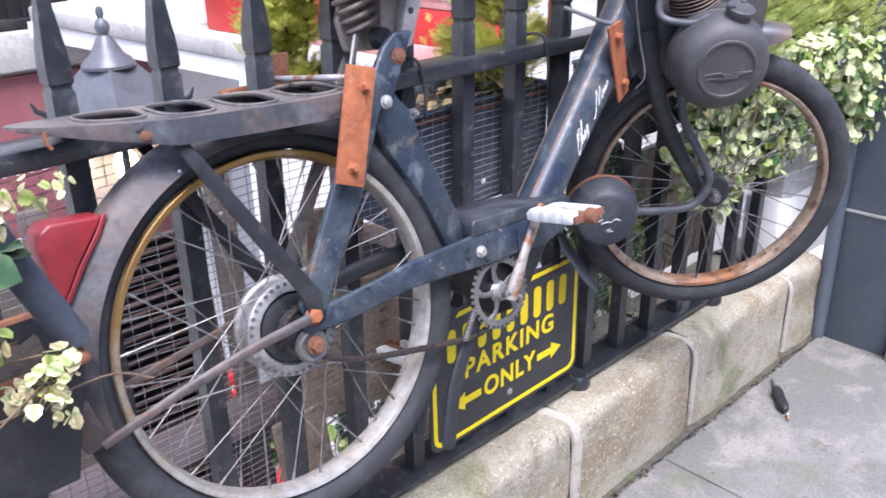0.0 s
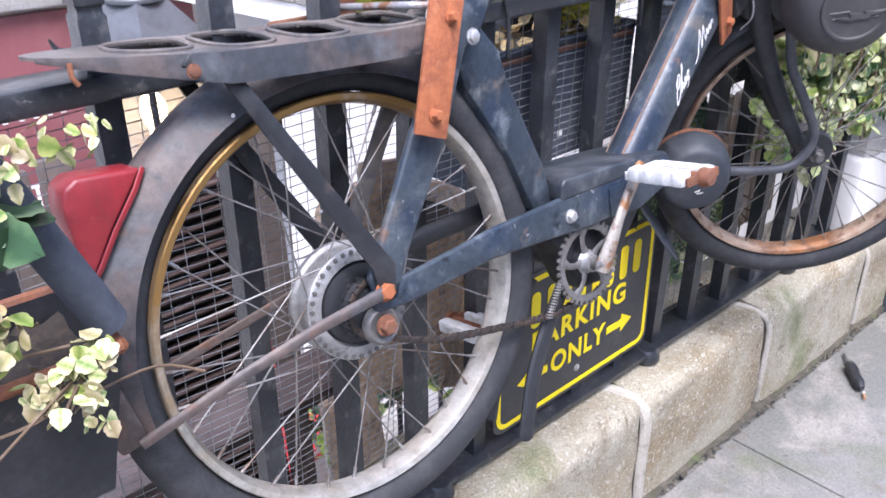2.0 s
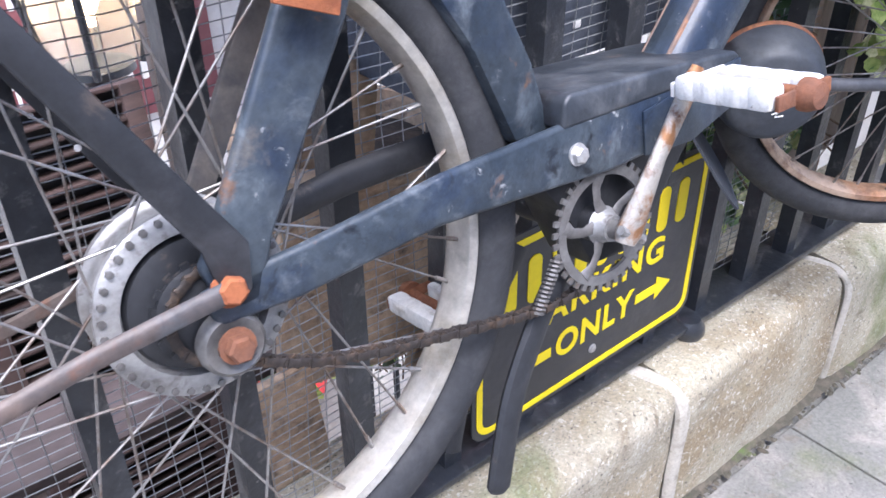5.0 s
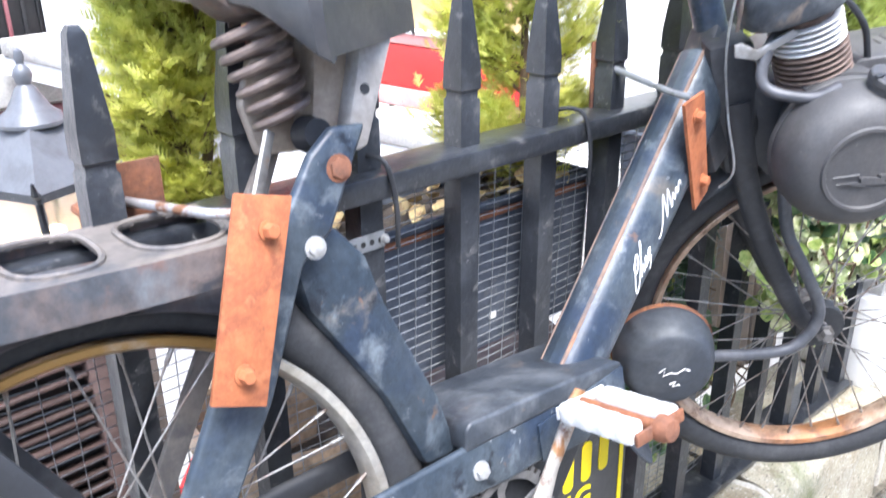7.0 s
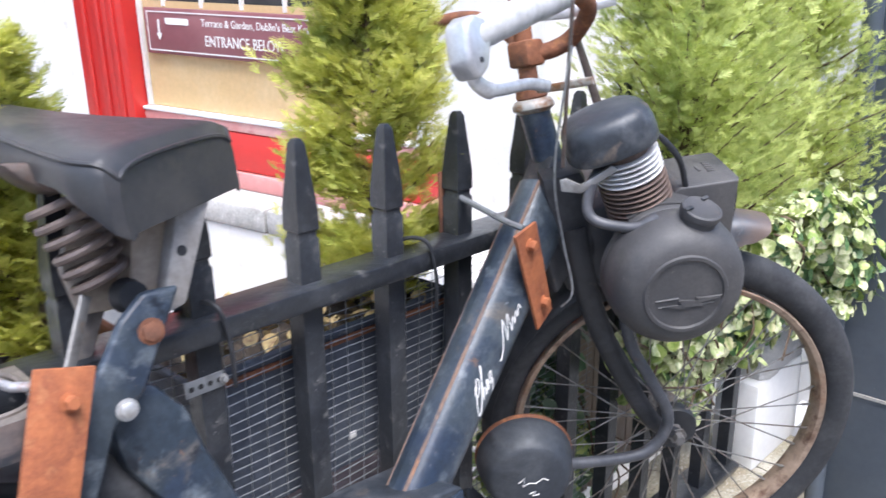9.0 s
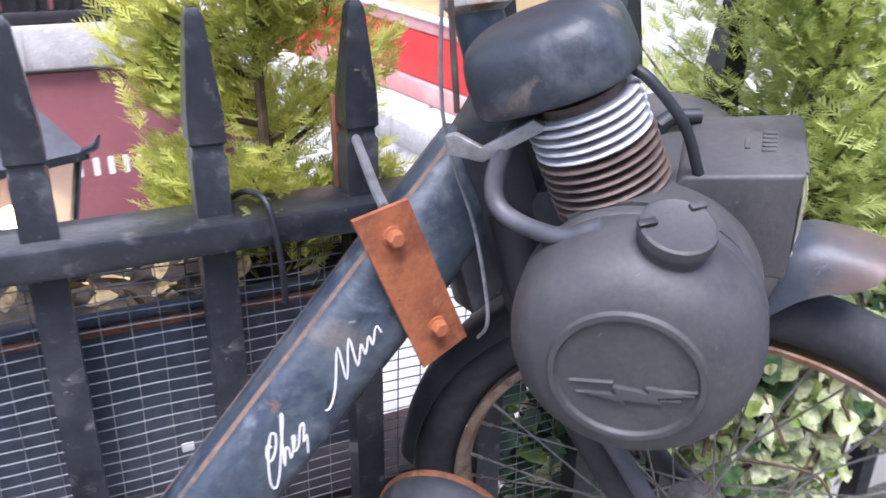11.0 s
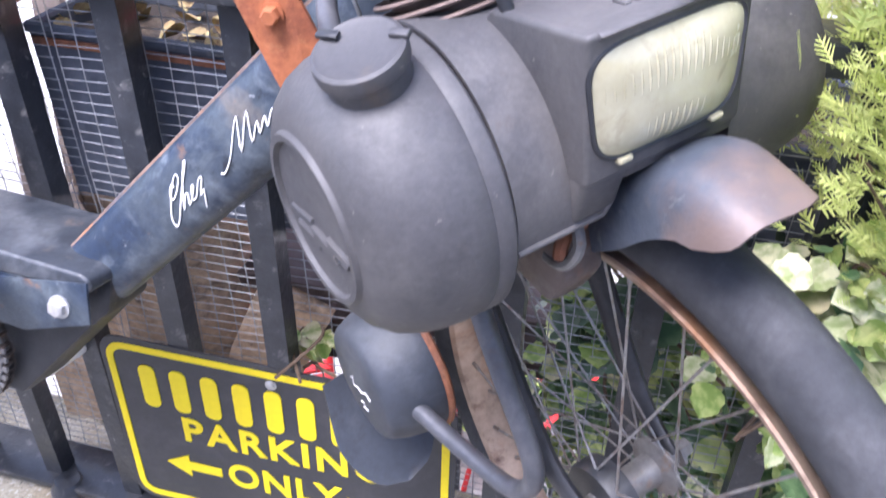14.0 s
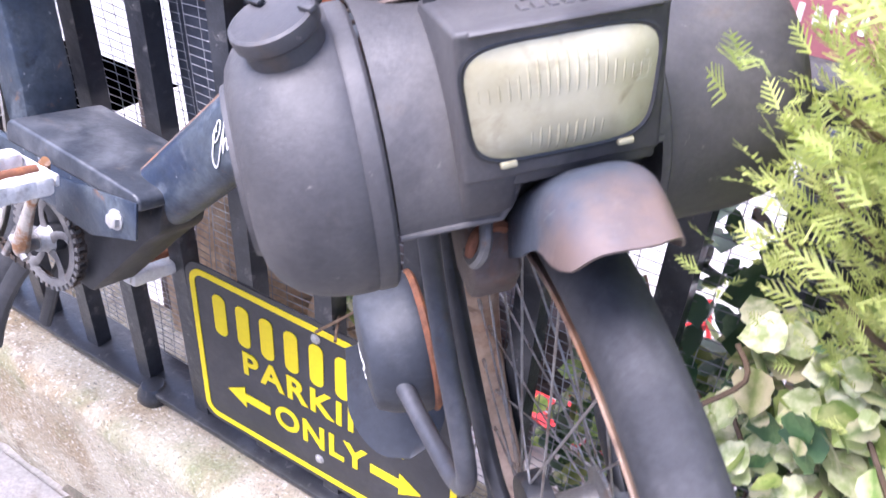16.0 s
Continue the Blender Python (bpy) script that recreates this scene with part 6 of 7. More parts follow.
def scatter(parent, blobs, meshes, n, size, face=Vector((0, -1, 0.35)), name="leaf"):
    """Leaves on the skins of some round masses, mostly facing out and to the light."""
    for _ in range(n):
        c, r = random.choices(blobs, weights=[b[1][0] * b[1][2] for b in blobs])[0]
        d = Vector((random.gauss(0, 1), random.gauss(-0.3, 1), random.gauss(0.2, 1))).normalized()
        q = random.uniform(0.55, 1.05)
        p = Vector(c) + Vector((d.x * r[0], d.y * r[1], d.z * r[2])) * q
        nrm = (face * 0.7 + d * 0.7 + Vector((random.gauss(0, 0.55), random.gauss(0, 0.55), random.gauss(0, 0.55)))).normalized()
        tip = Vector((random.gauss(0, 1.0), random.gauss(0, 0.6), -0.6))
        xa = (tip - nrm * tip.dot(nrm)).normalized()
        ya = nrm.cross(xa)
        s = size * random.uniform(0.5, 1.4)
        m = Matrix(((xa.x * s, ya.x * s, nrm.x * s, p.x), (xa.y * s, ya.y * s, nrm.y * s, p.y), (xa.z * s, ya.z * s, nrm.z * s, p.z), (0, 0, 0, 1)))
        me = random.choice(meshes)
        part(name, me, None, parent, m=m)


def joined_leaves(parent, blobs, mats, n, size):
    """The many further leaves, too many to count, as one mesh for each colour."""
    for c, mt in enumerate(mats):
        vs, fs = [], []
        for _ in range(n // len(mats)):
            ctr, r = random.choices(blobs, weights=[b[1][0] * b[1][2] for b in blobs])[0]
            d = Vector((random.gauss(0, 1), random.gauss(-0.2, 1), random.gauss(0.2, 1))).normalized()
            p = Vector(ctr) + Vector((d.x * r[0], d.y * r[1], d.z * r[2])) * random.uniform(0.4, 1.08)
            nrm = (Vector((0, -0.6, 0.4)) + d * 0.6 + Vector((random.gauss(0, 0.6), random.gauss(0, 0.6), random.gauss(0, 0.6)))).normalized()
            tip = Vector((random.gauss(0, 1.0), random.gauss(0, 0.6), -0.6))
            xa = (tip - nrm * tip.dot(nrm)).normalized()
            ya = nrm.cross(xa)
            s = size * random.uniform(0.5, 1.4)
            o = len(vs)
            for q in CREAM.vertices:
                vs.append(p + (xa * q.co.x + ya * q.co.y + nrm * q.co.z) * s)
            fs += [tuple(i + o for i in q.vertices) for q in CREAM.polygons]
        me = bpy.data.meshes.new("foliage")
        me.from_pydata(vs, [], fs)
        me.materials.append(island_leaf(mt.name))
        part("foliage", me, None, parent)["kind"] = "stuff"


def island_leaf(name):
    a, b = {"cream_edged_leaf": ((0.34, 0.41, 0.16), (0.78, 0.76, 0.50)), "lime_leaf": ((0.20, 0.30, 0.06), (0.48, 0.53, 0.18)), "deep_green_leaf": ((0.05, 0.12, 0.04), (0.16, 0.26, 0.10))}[name]
    m, nt, bsdf = tree(name + "_mass")
    geo = nt.nodes.new("ShaderNodeNewGeometry")
    tc = nt.nodes.new("ShaderNodeTexCoord")
    col = mixc(nt, ramp(nt, noise_tex(nt, tc.outputs["Object"], 70, 3), 0.4, 0.6), a, b)
    col = mixc(nt, ramp(nt, geo.outputs["Random Per Island"], 0.2, 1.6), col, a)
    link(nt, col, bsdf.inputs["Base Color"])
    bsdf.inputs["Roughness"].default_value = 0.45
    return m


def runners(blobs, n, r=0.0022):
    gg = Geo()
    for _ in range(n):
        c, rr = random.choice(blobs)
        a = Vector(c) + Vector((random.uniform(-1, 1) * rr[0], random.uniform(-0.6, 0.6) * rr[1], rr[2] * random.uniform(0.2, 1)))
        b = a + Vector((random.gauss(0, 0.06), random.gauss(-0.02, 0.03), -rr[2] * random.uniform(0.6, 1.7)))
        mid = a.lerp(b, 0.5) + Vector((random.gauss(0, 0.02), random.gauss(0, 0.02), random.gauss(0, 0.02)))
        gg.tube(smooth_path([a, mid, b], 4), r, 5)
    return gg


def tagged_stem(geo, parent):
    """The tangle of thin runners under the leaves."""
    return tagged(part("stem", geo, M_STEM, parent), kind="stuff")


CREAM, LIME, DEEP, GREY = leaf_mesh("leaf", L_CREAM), leaf_mesh("leaf", L_LIME), leaf_mesh("leaf", L_DARK, 0.06, 0.055), leaf_mesh("leaf", L_GREY, 0.055, 0.045, 0.3, False)
FADED = leaf_mesh("leaf", L_FADED)
DRY = leaf_mesh("dead_leaf", M_DRY, 0.035, 0.03, 0.6, False)


def planter(name, label, x0, x1, y0, y1, z0, z1, mt, rim=None, foot=0.96):
    """An open trough with tapered sides, a rolled rim and soil."""
    th = thing(name, label, "planter", "railing planters")
    cx, cy = (x0 + x1) / 2, (y0 + y1) / 2
    hx, hy, t = (x1 - x0) / 2, (y1 - y0) / 2, 0.006
    loop = lambda k, z: [(cx + sx * hx * k, cy + sy * hy * k, z) for sx, sy in ((-1, -1), (1, -1), (1, 1), (-1, 1))]
    inn = lambda k, z: [(cx + sx * (hx * k - t), cy + sy * (hy * k - t), z) for sx, sy in ((-1, -1), (1, -1), (1, 1), (-1, 1))]
    vs = loop(foot, z0) + loop(1.0, z1) + inn(1.0, z1) + inn(foot + 0.01, z0 + 0.03)
    fs = [tuple(range(4))[::-1], (12, 13, 14, 15)]
    for b in (0, 4, 8):
        fs += [(b + k, b + (k + 1) % 4, b + 4 + (k + 1) % 4, b + 4 + k) for k in range(4)]
    part("trough", Geo().add(vs, fs), mt, th)
    rm = Geo()
    c = loop(1.0, z1)
    for k in range(4):
        rm.tube([c[k], c[(k + 1) % 4]], 0.006, 8)
    part("rim", rm, rim or mt, th)
    rows = [[(x0 + 0.01 + (x1 - x0 - 0.02) * i / 24, y0 + 0.01 + (y1 - y0 - 0.02) * j / 8, z1 - 0.022 + 0.018 * noise.noise(Vector((i * 0.9, j * 0.9, z1 * 7)))) for j in range(9)] for i in range(25)]
    part("soil", Geo().sheet(rows), M_SOIL, th, "dark soil with dead leaves")
    return th


pl1 = planter("trough_planter", "blue-grey trough planter behind wire mesh on the railing", -0.008, 0.405, 0.034, 0.20, 0.490, 0.688, M_PLANTER)
part("stripe", Geo().box((0.198, 0.0325, 0.675), (0.405, 0.003, 0.008)), M_RUST, pl1, "rusty red band under the rim")
part("paint_chip", Geo().box((0.219, 0.0365, 0.531), (0.012, 0.002, 0.010), b=0.0008), M_LETTER, pl1)
pl2 = planter("trough_planter", "dark trough planter with a rusty rim hung on the railing", -1.05, -0.634, -0.215, -0.075, 0.465, 0.608, M_BLACK, M_RUST, 0.86)
planter("trough_planter", "blue-grey trough planter on the railing", 0.72, 1.40, 0.045, 0.22, 0.50, 0.66, M_PLANTER)
planter("trough_planter", "brown trough planter on the railing", -0.235, -0.06, 0.030, 0.17, 0.69, 0.757, M_RUST)
for th, (x0, x1, y0, y1, z) in ((pl1, (0.01, 0.39, 0.045, 0.19, 0.681)), (pl2, (-1.02, -0.66, -0.20, -0.09, 0.594))):
    for _ in range(60 if th is pl1 else 30):
        part("dead_leaf", DRY, None, th, m=pose(random.uniform(x0, x1), random.uniform(y0, y1), z + random.uniform(0, 0.02), random.uniform(-50, 50), random.uniform(-50, 50), random.uniform(0, 360)) @ Matrix.Scale(0.8 if th is pl1 else 0.4, 4))


def spray(rng, gx, out, up, L):
    """Outline triangles of one flat feathery conifer spray, as vertices and faces."""
    vs, fs = [], []
    side = np.cross(out, up)
    side = side / (np.linalg.norm(side) + 1e-9)
    for k in range(9):
        t = (k + 0.5) / 9
        sgn = 1 if k % 2 else -1
        base = gx + out * L * t * 0.8
        ln = L * (0.46 - 0.30 * t) * rng.uniform(0.8, 1.2)
        d = out * 0.75 + side * sgn * 0.75 + up * rng.uniform(-0.15, 0.3)
        tip = base + d * ln
        w = (out * 0.5 - side * sgn * 0.5) * L * 0.055
        n = len(vs)
        vs += [base - w, base + w, tip + w * 0.5, tip - w * 0.4]
        fs.append((n, n + 1, n + 2, n + 3))
    n = len(vs)
    w = side * L * 0.035
    vs += [gx - w, gx + w, gx + out * L + w * 0.3, gx + out * L - w * 0.3]
    fs.append((n, n + 1, n + 2, n + 3))
    return vs, fs


def let_through(nt, bsdf, col, share):
    """Thin foliage passes part of the light on."""
    tr = nt.nodes.new("ShaderNodeBsdfTranslucent")
    mx = nt.nodes.new("ShaderNodeMixShader")
    mx.inputs[0].default_value = share
    link(nt, col, tr.inputs["Color"])
    link(nt, bsdf.outputs[0], mx.inputs[1])
    link(nt, tr.outputs[0], mx.inputs[2])
    link(nt, mx.outputs[0], nt.nodes["Material Output"].inputs["Surface"])


def conifer_mat(name, a, b, c):
    m, nt, bsdf = tree(name)
    geo = nt.nodes.new("ShaderNodeNewGeometry")
    tc = nt.nodes.new("ShaderNodeTexCoord")
    col = mixc(nt, ramp(nt, geo.outputs["Random Per Island"], 0.0, 1.0), a, b)
    col = mixc(nt, ramp(nt, noise_tex(nt, tc.outputs["Object"], 9, 4), 0.52, 0.68), col, c)
    link(nt, col, bsdf.inputs["Base Color"])
    bsdf.inputs["Roughness"].default_value = 0.6
    let_through(nt, bsdf, col, 0.42)
    return m


CON = conifer_mat("golden_conifer", (0.50, 0.53, 0.09), (0.74, 0.72, 0.22), (0.33, 0.40, 0.08))
CON2 = conifer_mat("green_conifer", (0.46, 0.54, 0.14), (0.70, 0.74, 0.28), (0.32, 0.41, 0.11))


def conifer(x, y, z0, z1, r, n, seed, mt, label):
    """A small clipped conifer: leading stem, ascending limbs and hundreds of flat sprays with gaps."""
    rng = np.random.default_rng(seed)
    th = thing("conifer", label, "shrub", "railing conifers", m=Matrix.Translation((x, y, z0)))
    H = z1 - z0
    g = Geo().tube(smooth_path([(0, 0, -0.03), (rng.normal(0, 0.01), rng.normal(0, 0.01), H * 0.4), (rng.normal(0, 0.015), rng.normal(0, 0.015), H * 0.97)], 4), [0.007 - 0.005 * k / 8 for k in range(9)], 7)
    part("trunk", g, M_STEM, th)
    lg = Geo()
    vs, fs = [], []
    limbs = []
    for k in range(70):
        t = rng.uniform(0.02, 0.95)
        a = rng.uniform(0, 2 * math.pi)
        rad = r * (1 - 0.62 * max(0, t - 0.35) / 0.65) * rng.uniform(0.65, 1.12)
        p0 = np.array([0, 0, H * t * 0.92])
        p1 = np.array([rad * math.cos(a), rad * math.sin(a), H * (t * 0.92) + rad * rng.uniform(0.4, 1.0)])
        limbs.append((p0, p1, a))
        lg.tube([tuple(p0), tuple((p0 + p1) / 2 + np.array([0, 0, -0.01])), tuple(p1)], [0.0035, 0.0025, 0.001], 4)
    tagged(part("limb", lg, M_STEM, th), kind="stuff")
    for _ in range(n):
        p0, p1, a = limbs[rng.integers(len(limbs))]
        q = rng.uniform(0.12, 1.02) ** 0.8
        c = p0 + (p1 - p0) * q + rng.normal(0, r * 0.13, 3)
        aa = a + rng.normal(0, 0.7)
        out = np.array([math.cos(aa), math.sin(aa), rng.uniform(0.2, 1.3)])
        out = out / np.linalg.norm(out)
        up = np.array([rng.normal(0, 0.5), rng.normal(0, 0.5), 1.0])
        v, f = spray(rng, c, out, up / np.linalg.norm(up), rng.uniform(0.014, 0.031))
        o = len(vs)
        vs += v
        fs += [tuple(i + o for i in q4) for q4 in f]
    me = bpy.data.meshes.new("crown")
    me.from_pydata([tuple(map(float, p)) for p in vs], [], fs)
    me.materials.append(mt)
    cr = part("crown", me, None, th)
    cr["kind"] = "stuff"
    return th


conifer(-0.135, 0.115, 0.745, 1.09, 0.066, 7000, 3, CON, "golden green feathery conifer in a railing planter")
conifer(0.335, 0.10, 0.670, 1.32, 0.110, 14500, 5, CON, "golden green feathery conifer in a railing planter")
conifer(0.87, -0.07, 0.60, 1.24, 0.185, 11000, 14, CON2, "bushy green conifer in the end planter")
conifer(1.20, 0.02, 0.60, 1.18, 0.17, 8500, 8, CON2, "bushy green conifer in a railing planter")
conifer(1.44, -0.05, 0.58, 1.12, 0.16, 6500, 11, CON2, "bushy green conifer leaning over the railing end")

# variegated ivy over the right end of the railing
ivy_blobs = [((0.84, -0.09, 0.60), (0.11, 0.06, 0.07)), ((0.96, -0.09, 0.58), (0.12, 0.07, 0.08)), ((1.09, -0.07, 0.50), (0.09, 0.06, 0.10)), ((1.21, -0.06, 0.43), (0.10, 0.06, 0.10)), ((1.36, -0.08, 0.48), (0.12, 0.07, 0.13)), ((1.48, -0.15, 0.50), (0.12, 0.08, 0.12)), ((1.14, -0.11, 0.62), (0.16, 0.08, 0.08)), ((1.36, -0.13, 0.63), (0.16, 0.09, 0.09)), ((1.13, -0.03, 0.35), (0.06, 0.04, 0.05)), ((0.80, -0.07, 0.50), (0.08, 0.05, 0.06)), ((0.92, -0.08, 0.47), (0.10, 0.05, 0.08)), ((0.95, -0.07, 0.38), (0.08, 0.04, 0.08)), ((0.86, -0.06, 0.40), (0.07, 0.04, 0.06))]
ivy = thing("ivy", "cream and green variegated ivy trailing over the railing", "ivy")
tagged_stem(runners(ivy_blobs, 46), ivy)
scatter(ivy, ivy_blobs[:4], [CREAM, CREAM, CREAM, LIME, DEEP], 290, 0.55)
joined_leaves(ivy, ivy_blobs, (L_CREAM, L_CREAM, L_CREAM, L_LIME, L_DARK), 3400, 0.52)
low = thing("ivy", "broad grey-green leaves growing behind the front wheel", "ivy")
low_blobs = [((0.62, 0.09, 0.42), (0.08, 0.04, 0.07)), ((0.70, 0.09, 0.36), (0.09, 0.04, 0.10)), ((0.78, 0.09, 0.26), (0.08, 0.04, 0.10)), ((0.66, 0.10, 0.14), (0.08, 0.04, 0.09)), ((0.86, 0.08, 0.20), (0.06, 0.04, 0.08))]
tagged_stem(runners(low_blobs, 22), low)
joined_leaves(low, low_blobs + [((0.66, 0.11, 0.05), (0.10, 0.03, 0.08)), ((0.82, 0.12, 0.08), (0.10, 0.03, 0.08)), ((0.60, 0.12, 0.22), (0.08, 0.03, 0.16)), ((0.74, 0.12, 0.28), (0.10, 0.03, 0.14))], (L_DARK, L_CREAM, L_DARK, L_LIME), 560, 0.6)
scatter(low, low_blobs + [((0.60, 0.10, 0.30), (0.06, 0.03, 0.12)), ((0.56, 0.11, 0.14), (0.06, 0.03, 0.10)), ((0.72, 0.11, 0.18), (0.07, 0.03, 0.10))], [GREY, GREY, DEEP, LIME, CREAM], 230, 0.68)
left_blobs = [((-0.672, -0.250, 0.628), (0.028, 0.02, 0.020)), ((-0.700, -0.245, 0.612), (0.030, 0.02, 0.018)), ((-0.682, -0.255, 0.590), (0.014, 0.02, 0.022)), ((-0.745, -0.235, 0.672), (0.036, 0.03, 0.036)), ((-0.718, -0.245, 0.790), (0.030, 0.03, 0.034)), ((-0.660, -0.245, 0.803), (0.040, 0.02, 0.012))]
iv3 = thing("ivy", "cream variegated ivy spilling from the hung planter", "ivy")
tagged_stem(runners(left_blobs[:3], 5, 0.0014), iv3)
scatter(iv3, left_blobs, [CREAM, CREAM, FADED, FADED, LIME], 260, 0.27)
scatter(iv3, [((-0.712, -0.245, 0.742), (0.022, 0.02, 0.028))], [DEEP], 10, 0.6)
mid_blobs = [((0.287, 0.030, 0.342), (0.026, 0.010, 0.022))]
scatter(low, [((0.70, 0.05, 0.50), (0.07, 0.03, 0.09)), ((0.70, 0.05, 0.585), (0.07, 0.03, 0.04)), ((0.66, 0.05, 0.42), (0.05, 0.03, 0.05))], [DEEP, DEEP, GREY], 60, 0.7)
iv4 = thing("ivy", "small pale ivy sprig behind the parking sign", "ivy")
tagged_stem(runners(mid_blobs, 4), iv4)
scatter(iv4, mid_blobs, [CREAM, LIME, CREAM], 26, 0.42)
# watering pipe standing in the hung planter
solo("drain_pipe", Geo().tube([(-0.745, -0.235, 0.880), (-0.690, -0.218, 0.755), (-0.636, -0.200, 0.626)], 0.0165, 24), M_PLANTER, "blue-grey plastic pipe leaning in the planter", "pipe")

# ---- things in the court, seen through the bars ----
for k in (0, 1, 2, 6):
    x = -0.62 + 0.085 * k
    g = Geo().box((0, 0, 0.62), (0.055, 0.02, 1.24), b=0.003)
    solo("timber_slat", g, M_WOOD, "weathered grey-brown timber slat leaning in the court", "board", "leaning slats", m=pose(x, 0.42 + 0.03 * (k % 3), -0.72, -4, random.uniform(-3, 3), random.uniform(-8, 8)))
M_POT = mat("tan_fibre", (0.40, 0.28, 0.185), [((0.48, 0.37, 0.27), 9, 0.45, 0.65), ((0.10, 0.085, 0.075), 24, 0.52, 0.7)], 0.9, 0, 0.3, 90, 0.4, 120)
pot = thing("fibre_pot", "tan fibre pot with a rolled rim behind the railing", "pot", m=pose(0.0, 0.215, 0.11, 0, 0, 8))
part("body", Geo().lathe([(0, 0), (0.105, 0), (0.110, 0.004), (0.128, 0.29), (0.120, 0.29), (0.104, 0.02), (0, 0.02)], 36), M_POT, pot)
part("rim", Geo().lathe([(0.126, 0.272), (0.136, 0.276), (0.139, 0.290), (0.134, 0.300), (0.122, 0.300), (0.120, 0.290)], 36), M_POT, pot)
part("soil", Geo().lathe([(0, 0.268), (0.06, 0.270), (0.121, 0.262)], 30), M_SOIL, pot)
for k, (x, z, w) in enumerate(((0.30, 0.31, 0.52), (0.34, 0.22, 0.50), (0.26, 0.15, 0.46), (-0.35, 0.06, 0.6))):
    solo("plank", Geo().box((0, 0, 0), (w, 0.10, 0.035), b=0.004), M_DWOOD, "dark stained wooden plank behind the mesh", "plank", "stacked planks", m=pose(x, 0.22 + 0.03 * k, z, 18, random.uniform(-2, 2), random.uniform(-4, 4)))

for x, y, z, w, h, tilt in ((-0.10, 0.150, 0.10, 0.13, 0.42, 9), (-0.165, 0.135, -0.026, 0.11, 0.17, -4), (0.085, 0.150, 0.02, 0.11, 0.30, 24)):
    solo("tan_board", Geo().box((0, 0, h / 2), (w, 0.016, h), b=0.003), M_POT, "tan weathered board leaning behind the railing", "board", "tan boards", m=pose(x, y, z, -3, tilt, 0))
M_SHUT = mat("dark_red_brown_slat", (0.050, 0.030, 0.027), [((0.085, 0.058, 0.052), 9, 0.46, 0.66), ((0.025, 0.018, 0.018), 20, 0.55, 0.7)], 0.7, 0, 0.25, 60, 0.25, 100, vary=0.3, stretch=(0.25, 1, 1))
shut = thing("louvred_shutter", "dark red-brown louvred timber shutter leaning in the court", "shutter", m=pose(-0.27, 0.46, -0.55, -5, 0, 4))
for sx in (-0.135, 0.135):
    part("stile", Geo().box((sx, 0, 0.48), (0.03, 0.03, 0.96), b=0.003), M_SHUT, shut)
for k in range(40):
    part("louvre", Geo().box((0, 0, 0.02 + 0.024 * k), (0.25, 0.022, 0.006), b=0.0015), M_SHUT, shut, m=pose(random.uniform(-0.004, 0.004), random.uniform(-0.002, 0.002), 0, 0, random.uniform(-0.6, 0.6), 0))
part("backing", Geo().box((0, 0.016, 0.48), (0.27, 0.004, 0.94)), M_DARK, shut)


def folding_chair():
    th = thing("folding_chair", "red metal folding cafe chair in the court", "chair", "cafe chairs")
    for s in (-1, 1):
        part("leg", Geo().tube([(s * 0.19, -0.18, 0), (s * 0.19, 0.12, 0.80)], 0.009, 8), M_CHAIR, th)
        part("leg", Geo().tube([(s * 0.17, 0.22, 0), (s * 0.17, -0.18, 0.45)], 0.009, 8), M_CHAIR, th)
    for k in range(6):
        part("seat_slat", Geo().box((0, -0.18 + 0.06 * k, 0.45), (0.38, 0.045, 0.012), b=0.003), M_CHAIR, th)
    for k in range(3):
        part("back_slat", Geo().box((0, 0.075 + 0.02 * k, 0.66 + 0.055 * k), (0.38, 0.012, 0.04), b=0.003), M_CHAIR, th)
    return th


ch = folding_chair()
ch.matrix_basis = pose(-0.35, 1.0, -1.2, 0, 0, 30)
for x, y, z, r in ((0.12, 1.30, -1.30, -20), (0.40, 1.45, -1.42, 50)):
    copy_thing(ch, pose(x, y, z, 0, 0, r))
solo("deck", Geo().box((0.35, 1.2, -1.30), (3.4, 1.5, 0.2)), M_COURT, "pale raised terrace of the court", "terrace", kind="structure")
for k in range(14):
    solo("far_upright", Geo().box((0, 0, 0.35), (0.014, 0.014, 0.7), b=0.002), M_IRON, "slim black upright of the court railing", "railing bar", "court railing", m=pose(0.0 + 0.09 * k, 0.92, -1.05))
for px, py, pz, n, label in ((-0.03, 0.48, -0.14, 80, "small-leaved green plant in the court"), (0.22, 0.50, -0.22, 80, "small-leaved green plant in the court"), (0.24, 0.44, 0.0, 60, "small-leaved green plant in the court"), (0.52, 0.30, 0.20, 34, "broad-leaved green plant under the planter")):
    bush = thing("court_plant", label, "plant", "court plants")
    blob = [((px, py, pz), (0.075, 0.05, 0.09))]
    tagged_stem(runners(blob, 9, 0.0018), bush)
    scatter(bush, blob, [DEEP, LIME, DEEP, GREY], n, 0.36 if n > 40 else 0.7)
gb = thing("pot_plant", "leafy green plant in the court", "plant")
scatter(gb, [((0.35, 0.95, -0.62), (0.16, 0.1, 0.16)), ((0.8, 0.9, -0.55), (0.18, 0.1, 0.18))], [DEEP, LIME], 90, 1.0)

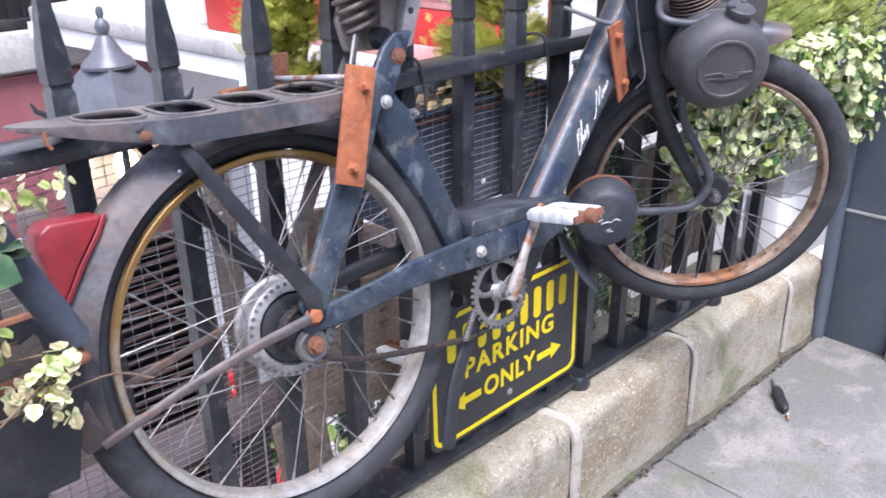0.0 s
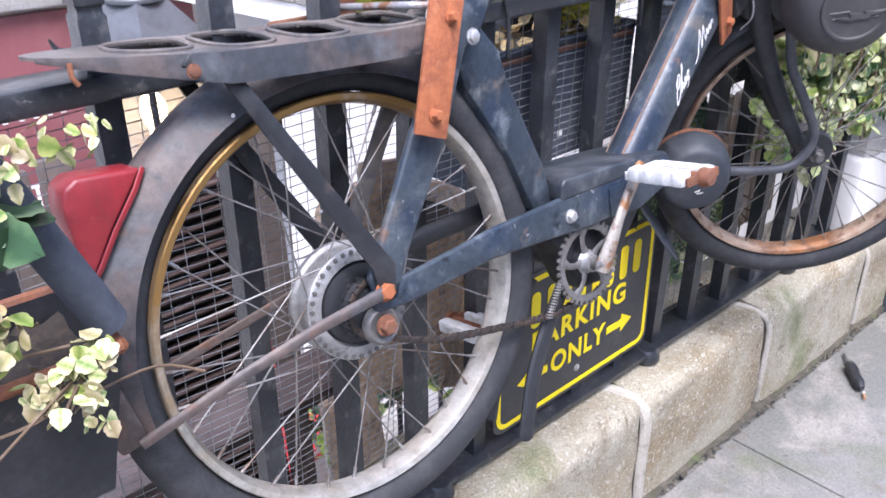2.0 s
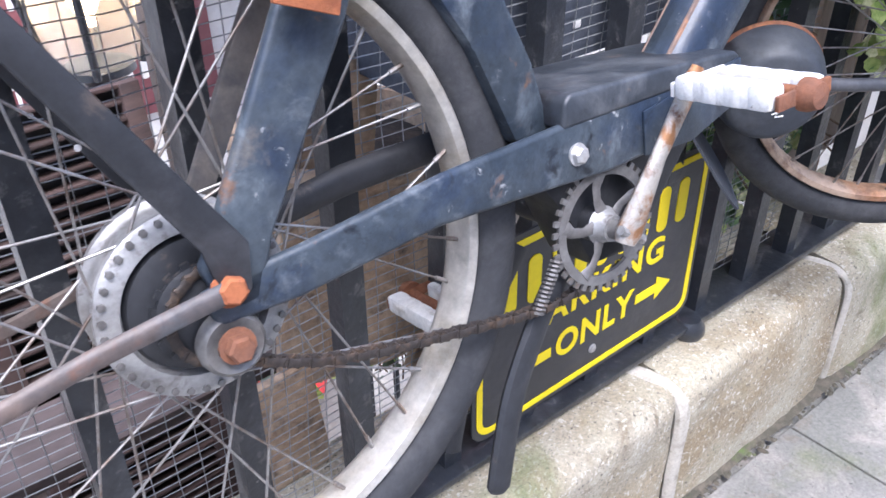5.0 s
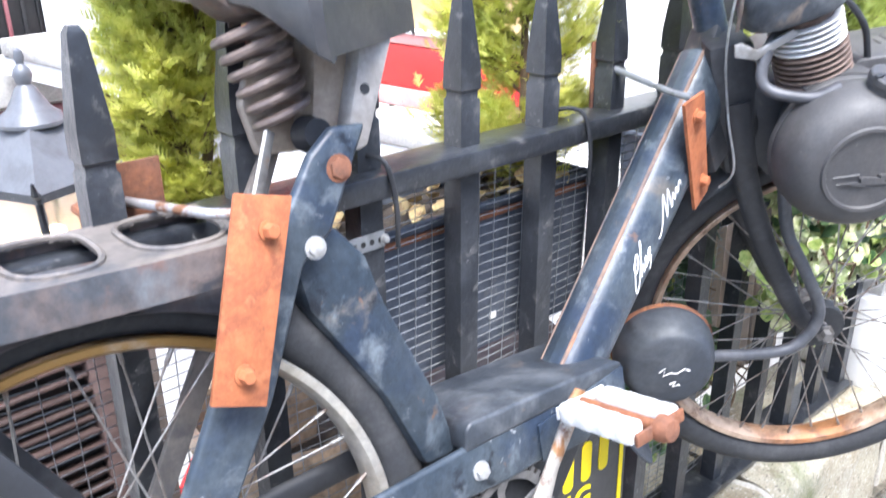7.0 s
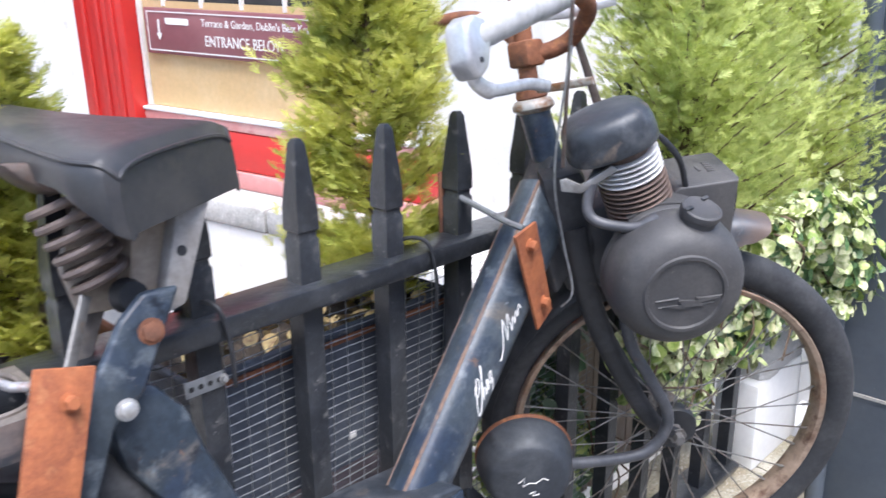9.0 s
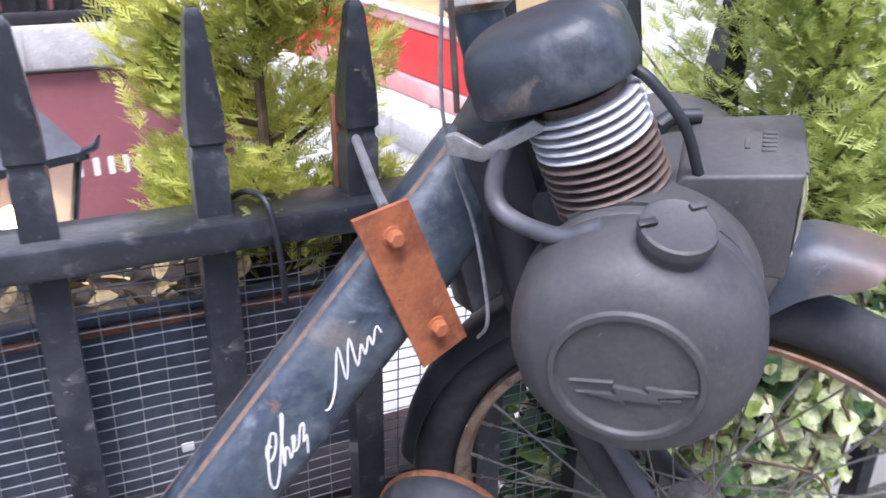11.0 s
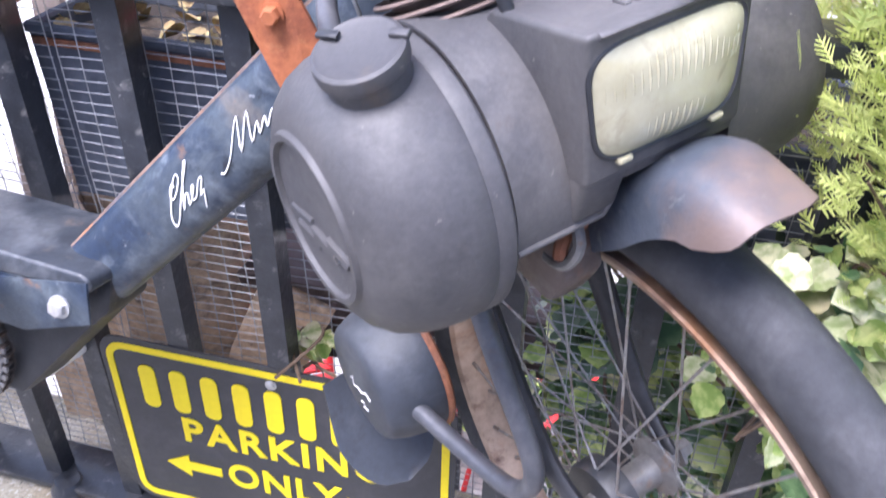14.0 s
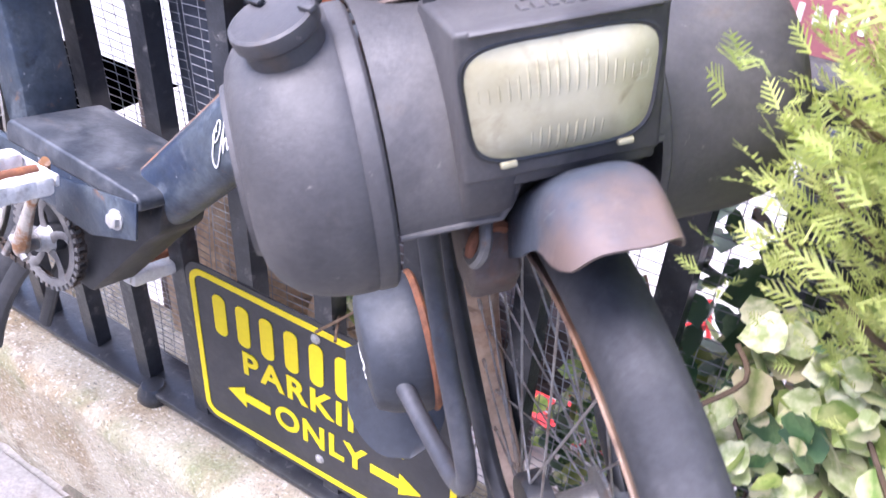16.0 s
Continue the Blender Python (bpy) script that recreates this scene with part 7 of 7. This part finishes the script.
# ---- street end: blue-grey pier, white stone, small things on the pavement ----
pier = thing("pier", "blue-grey gloss painted pier at the end of the railing", "pier")
pier["kind"] = "structure"
part("shaft", Geo().box((1.80, -0.215, 0.85), (0.38, 0.21, 2.4), b=0.012), M_PILLAR, pier)
part("edge_pipe", Geo().tube([(1.604, -0.115, GZ - 0.02), (1.604, -0.115, 2.0)], 0.022, 16), M_PILLAR, pier)
part("painted_joint", Geo().box((1.606, -0.215, 0.135), (0.004, 0.19, 0.008)), M_COPING, pier)
solo("end_stone", Geo().box((1.78, -0.405, GZ + 0.11), (0.40, 0.16, 0.26), b=0.02), M_GRANITE, "rough granite stone at the foot of the pier", "stone")
solo("white_block", Geo().box((1.490, 0.010, 0.085), (0.26, 0.11, 0.23), b=0.012), M_WALL, "white painted stone block at the railing end", "block")
solo("cap_stone", stone_block(1.39, 1.63, -0.045, 0.07, 0.202, 0.295, 3.3), M_COPING, "rough grey weathered stone on the white block", "stone")
for k in range(9):
    solo("fence_board", Geo().box((0, 0, 0.19), (0.070, 0.018, 0.42), b=0.003), M_PALEWOOD, "pale weathered fence board behind the railing", "board", "pale fence boards", m=pose(0.80 + 0.078 * k, 0.235, -0.03, random.uniform(-1, 1), random.uniform(-1.5, 1.5), random.uniform(-3, 3)))
tool = thing("hand_tool", "black-handled hand tool lying on the pavement", "tool", m=pose(1.15, -0.215, GZ + 0.014, 0, 0, 219))
part("handle", Geo().lathe([(0, -0.055), (0.012, -0.052), (0.016, -0.03), (0.013, 0.0), (0.015, 0.03), (0.010, 0.05), (0.006, 0.055), (0, 0.055)], 16, Matrix.Rotation(radians(90), 4, "Y")), M_BLACK, tool)
part("shank", Geo().tube([(-0.05, 0, 0), (-0.115, 0.004, -0.006)], 0.004, 8), M_GREYP, tool)
butt = thing("cigarette_end", "orange-tipped cigarette end on the pavement", "cigarette", m=pose(1.085, -0.27, GZ + 0.005, 0, 90, 30))
part("filter", Geo().lathe([(0, 0), (0.004, 0), (0.004, 0.02), (0, 0.02)], 10), M_TERRA, butt)
part("paper", Geo().lathe([(0, 0.02), (0.0039, 0.02), (0.0039, 0.026), (0, 0.026)], 10), M_LETTER, butt)
# paving slabs with open joints
pav = thing("pavement", "grey concrete paving with worn joints", "pavement")
pav["kind"] = "structure"
rs = random.Random(4)
for i in range(-4, 5):
    for j in range(5):
        x0, y0 = -0.2 + 0.92 * i + (0.3 if j % 2 else 0), -0.115 - 0.62 * (j + 1)
        part("slab", Geo().box((x0 + 0.455, y0 + 0.305, GZ - 0.02 + rs.uniform(-0.002, 0.002)), (0.915, 0.615, 0.04), b=0.003), M_PAVE, pav)
mo = Geo()
for _ in range(420):
    x = random.uniform(-0.3, 1.6)
    s = random.uniform(0.12, 0.5) * (1.6 if random.random() < 0.06 else 1)
    mo.lathe([(0, 0.005), (0.005, 0.0045), (0.009, 0.002), (0.011, 0)], 6, Matrix.Translation((x, PLINTH_Y - 0.006 - abs(random.gauss(0, 0.008)), GZ - 0.001)) @ pose(0, 0, 0, random.uniform(-20, 20), random.uniform(-20, 20), random.uniform(0, 90)) @ Matrix.Diagonal((s * random.uniform(0.7, 2.2), s, s, 1)))
rows = []
for k in range(191):
    x = -0.3 + 0.01 * k
    wd = 0.012 + 0.010 * noise.noise(Vector((x * 9, 2, 1))) + 0.005 * noise.noise(Vector((x * 40, 5, 1)))
    rows.append([(x, PLINTH_Y + 0.02, GZ + 0.004), (x, PLINTH_Y - wd * 0.5, GZ + 0.0035), (x, PLINTH_Y - wd, GZ + 0.0005)])
mo.sheet(rows)
tagged(solo("moss", mo, mat("moss_and_grit", (0.060, 0.055, 0.040), [((0.10, 0.085, 0.065), 40, 0.45, 0.6), ((0.07, 0.10, 0.03), 6, 0.56, 0.66)], 0.95, 0, 0.3, 100, 0.5), "dark moss and grit along the wall foot", "moss"), kind="stuff")
# unseen wall added across the street: closes the view behind, cuts the low sky
solo("wall_opposite_unseen", Geo().box((0, -12.0, 3.2), (60, 0.4, 7.0)), mat("grey_brown_unseen_wall", (0.30, 0.26, 0.23), [((0.22, 0.19, 0.17), 0.6, 0.45, 0.65)], 0.9, 0, 0.15, 3, 0), "plain grey-brown wall across the street, never in view", "building", kind="structure")
